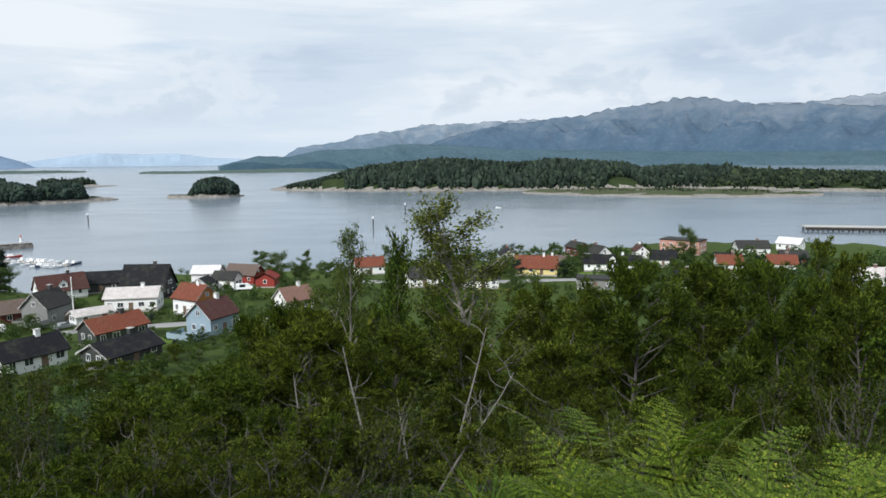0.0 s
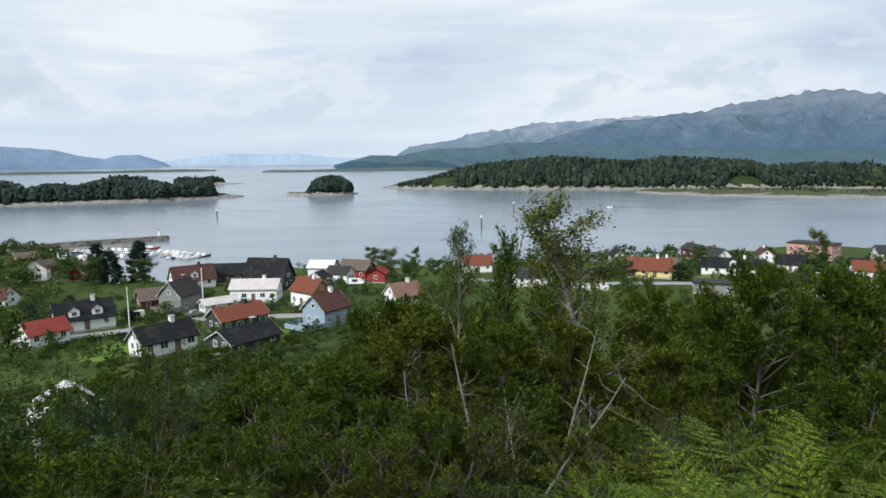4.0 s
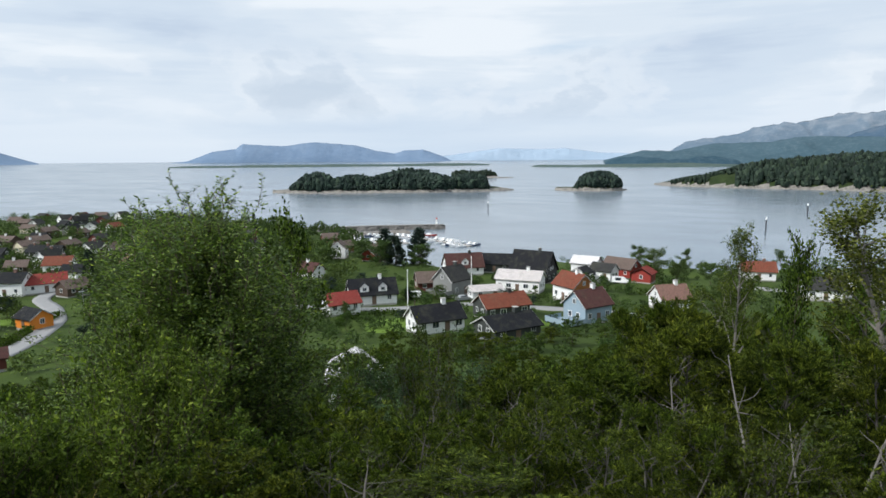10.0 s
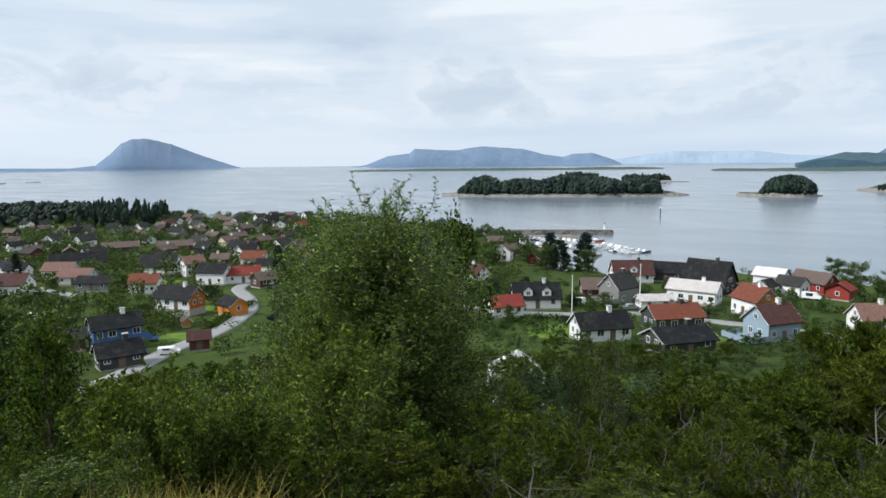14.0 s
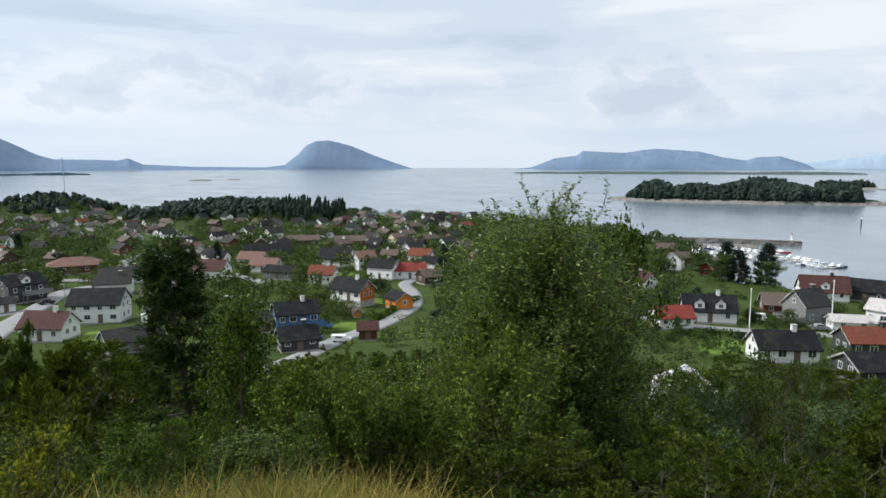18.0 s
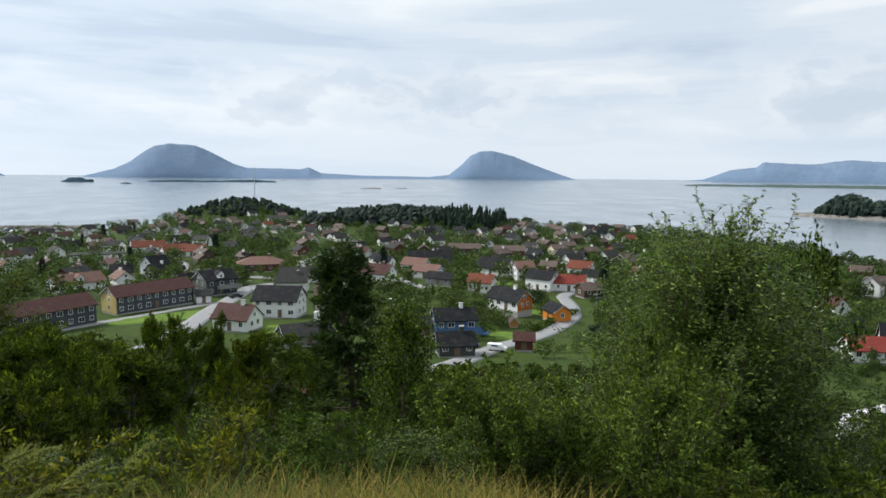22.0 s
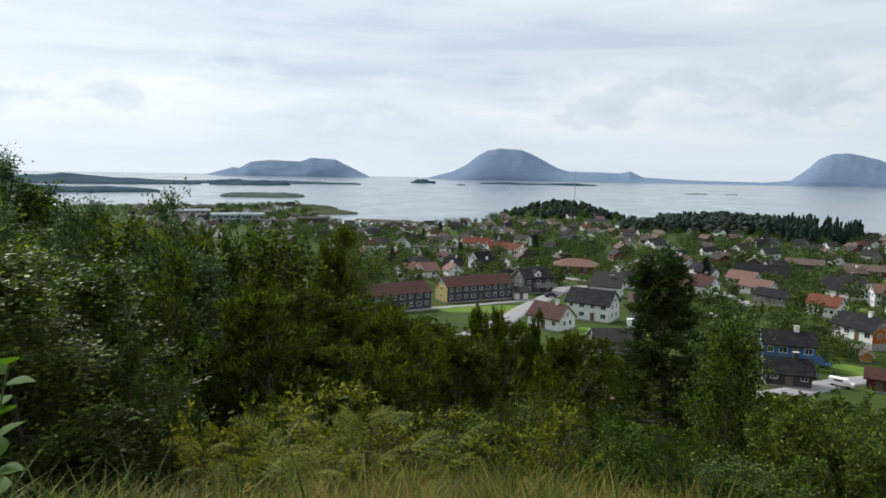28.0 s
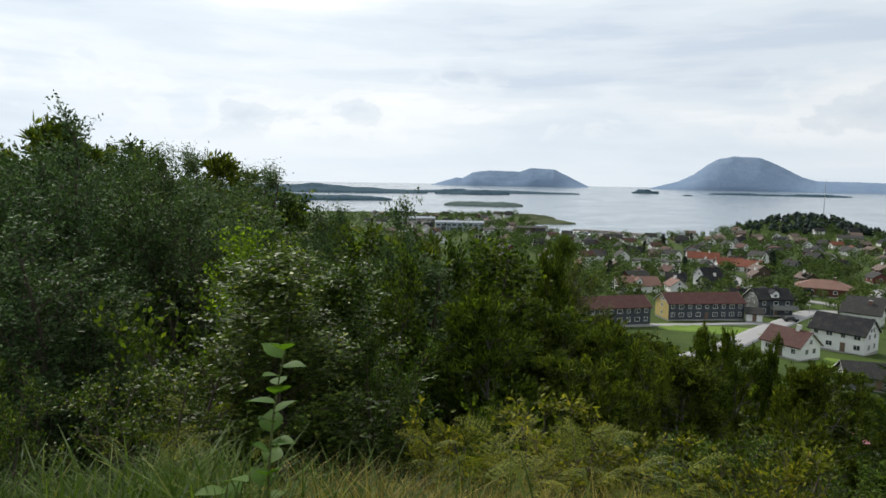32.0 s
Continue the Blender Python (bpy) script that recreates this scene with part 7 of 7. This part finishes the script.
for az, d, el, n in ((106.5, 5.6, 18.0, 6), (104.0, 5.3, 19.2, 5), (109.5, 5.4, 18.6, 6), (112.0, 5.8, 17.3, 5), (115.5, 6.0, 16.2, 6), (118.5, 5.8, 16.6, 5), (121.5, 6.3, 15.8, 5), (107.5, 4.9, 20.6, 5), (111.0, 5.0, 20.2, 5), (117, 5.2, 19.0, 5), (101, 5.9, 19.0, 4), (140.5, 6.2, 16.2, 5), (143.5, 6.0, 17.0, 5)):
    x, y = spot(az, d)
    t = 50 - d * math.tan(radians(el)) - float(height(x, y))
    if t > 0.25:
        t = min(t, 1.3)
        ob = tagged(new("bracken"), "tall bracken clump turning pale yellow-green", "fern", "bracken at the viewpoint")
        ob.matrix_basis = pose(x, y, float(height(x, y)), 0, 0, rng.uniform(0, 360))
        for i in range(n + 3):
            q = rng.uniform(0.42, 0.62)
            piece("frond", PALE_FRONDS[i % 2], ob, pose(rng.normal(0, 0.2), rng.normal(0, 0.2), t * rng.uniform(0.45, 0.9) - 0.1, 0, 0, i * 137.5) @ pose(0, 0, 0, rng.uniform(-25, 25), -rng.uniform(0, 35), 0) @ Matrix.Diagonal((q, q, q, 1)))


def blades(count, az0, az1, d0, d1, low, high, material, label, name="grass", clumps=0.0, wide=0.006):
    """Long grass: bent blades of three segments, in tussocks."""
    r = np.random.default_rng(int(count + az0))
    n_t = max(1, int(count / 45))
    ta, td = r.uniform(az0, az1, n_t), np.sqrt(r.uniform(d0 ** 2, d1 ** 2, n_t))
    k = r.integers(0, n_t, count)
    x = -td[k] * np.sin(np.radians(ta[k])) + r.normal(0, 0.11 + clumps, count)
    y = td[k] * np.cos(np.radians(ta[k])) + r.normal(0, 0.11 + clumps, count)
    z = height(x, y)
    h = r.uniform(low, high, count) * r.uniform(0.7, 1.2, n_t)[k]
    a = r.uniform(0, 2 * np.pi, count)
    bend = r.uniform(0.25, 1.05, count) * h
    dx, dy = np.cos(a), np.sin(a)
    w = wide * r.uniform(0.6, 1.4, count)
    cols = []
    for s, q in ((0, 1.0), (0.45, 0.85), (0.8, 0.55), (1.0, 0.08)):
        cx, cy, cz = x + dx * bend * s ** 2, y + dy * bend * s ** 2, z - 0.03 + h * s * (1 - 0.25 * s * bend / h)
        cols.append(np.stack([cx - dy * w * q, cy + dx * w * q, cz], -1))
        cols.append(np.stack([cx + dy * w * q, cy - dx * w * q, cz], -1))
    v = np.stack(cols, 1).reshape(-1, 3)
    b = np.arange(count)[:, None] * 8
    f = np.stack([b + np.array([i, i + 1, i + 3, i + 2]) for i in (0, 2, 4)], 1).reshape(-1, 4)
    tagged(new(name, mesh_of(name, v, f, material)), label, "grass", kind="stuff")


GRASS_G = leafy("green_grass_blade", (0.045, 0.088, 0.008), (0.088, 0.140, 0.016), (0.19, 0.185, 0.038), 0.3)
GRASS_S = leafy("straw_grass_blade", (0.163, 0.135, 0.026), (0.328, 0.263, 0.059), (0.537, 0.425, 0.131), 0.38)
blades(15000, 72, 172, 2.2, 7.0, 0.22, 0.58, GRASS_G, "long green grass in tussocks on the crest")
blades(40000, 66, 130, 2.4, 5.8, 0.2, 0.5, GRASS_S, "long straw-coloured grass on the crest", clumps=0.14, wide=0.0028)
blades(7000, 110, 175, 5, 14, 0.3, 0.7, GRASS_G, "rough green grass among the bushes", wide=0.010)
blades(4000, -60, -4, 3.0, 5.0, 0.2, 0.4, GRASS_G, "green grass under the bracken")

blades(15000, -180, 180, 0.5, 3.6, 0.05, 0.16, GRASS_G, "short grass on the trodden crest", clumps=0.12, wide=0.005)

BIG_LEAF = leafy("sallow_seedling_leaf", (0.058, 0.125, 0.014), (0.095, 0.190, 0.024), (0.15, 0.25, 0.04), 0.4)


def seedling(x, y, tall, n, size, lean=0.0):
    """An upright seedling with large oval leaves on a thin stem."""
    r = np.random.default_rng(int(tall * 1000))
    ob = tagged(new("willow_seedling"), "upright seedling with large oval pale-green leaves", "plant", "seedlings at the viewpoint")
    ob.matrix_basis = pose(x, y, float(height(x, y)))
    k = np.linspace(0, 1, 8)
    path = np.stack([0.05 * np.sin(3 * k) - 0.7 * lean * k, 0.03 * np.cos(3 * k) + 0.7 * lean * k, -0.05 + (tall + 0.05) * k], -1)
    piece("stem", mesh_of("stem", *tube(path, np.linspace(0.009, 0.003, 8), 5), STEM), ob)
    s = np.linspace(0, 1, 6)
    wdt = np.array([0.02, 0.24, 0.32, 0.27, 0.14, 0.0]) * 1.25
    for i in range(n):
        u = 0.2 + 0.8 * ((i + 0.5) / n) ** 0.8
        L = size * r.uniform(0.75, 1.15)
        mid = np.stack([L * s, 0 * s, 0.25 * L * s - 0.42 * L * s ** 2], -1)
        v = np.concatenate([mid + np.stack([0 * s, wdt * L, 0.06 * L + 0 * s], -1), mid, mid - np.stack([0 * s, wdt * L, -0.06 * L + 0 * s], -1)])
        f = [(a * 6 + b, a * 6 + b + 1, a * 6 + 7 + b, a * 6 + 6 + b) for a in range(2) for b in range(5)]
        m = pose(*[float(np.interp(u, k, path[:, c])) for c in range(3)], 0, 0, i * 137.5 + r.uniform(-20, 20)) @ pose(0, 0, 0, r.uniform(-15, 15), -r.uniform(10, 45), 0)
        piece("leaf", mesh_of("leaf", v, f, BIG_LEAF, True), ob, m)


seedling(*spot(134.4, 3.3), 0.96, 17, 0.125, 0.14)
seedling(*spot(136.3, 3.1), 0.42, 7, 0.12)

# dead leaning birch stems below the viewpoint
DEAD_BARK = plain("dead_bark", (0.135, 0.125, 0.112), 0.9, grain=6.0)


def dead_stem(label, x, y, x1, y1, z1, r=0.05):
    z = float(height(x, y)) - 0.2
    rr = np.random.default_rng(int(abs(x * 100)))
    ob = tagged(new("dead_birch"), label, "dead tree", "dead stems on the slope")
    k = np.linspace(0, 1, 8)
    path = np.stack([x + (x1 - x) * k, y + (y1 - y) * k, z + (z1 - z) * k + 0.15 * np.sin(k * 5)], -1)
    piece("trunk", mesh_of("trunk", *tube(path, r * (1 - 0.75 * k), 7), DEAD_BARK, True), ob)
    for i in range(9):
        u = rr.uniform(0.35, 0.98)
        p = np.array([np.interp(u, k, path[:, c]) for c in range(3)])
        lp = limb_path(p, rr.normal(0, 1, 3) + [0, 0, 0.5], rr.uniform(0.3, 0.9), rr, 0.3, 6, 0.25)
        piece("branch", mesh_of("branch", *tube(lp, np.linspace(r * 0.28, 0.004, 6), 4), DEAD_BARK, True), ob)


dead_stem("bare pale birch stem leaning over the scrub", -0.9, 9.6, -2.0, 13.0, 46.5, 0.034)
dead_stem("bare forked birch stem", -0.4, 9.9, -0.9, 12.5, 45.6, 0.03)
dead_stem("bare pale birch stem leaning aside", -0.6, 10.5, 1.3, 12.2, 46.2, 0.034)
dead_stem("bare pale birch stem lying low", -1.6, 9.0, 0.2, 9.8, 44.6, 0.028)
dead_stem("bare pale birch stem leaning over the scrub", -2.3, 11.2, -3.4, 14.6, 45.8, 0.032)
dead_stem("bare forked birch stem", -0.2, 11.5, 0.9, 14.0, 46.6, 0.036)
dead_stem("bare grey stem among the pines", 2.4, 13.0, 3.0, 15.5, 45.9, 0.034)
dead_stem("bare grey twigs in the scrub", -4.4, 9.8, -5.6, 11.6, 45.4, 0.03)
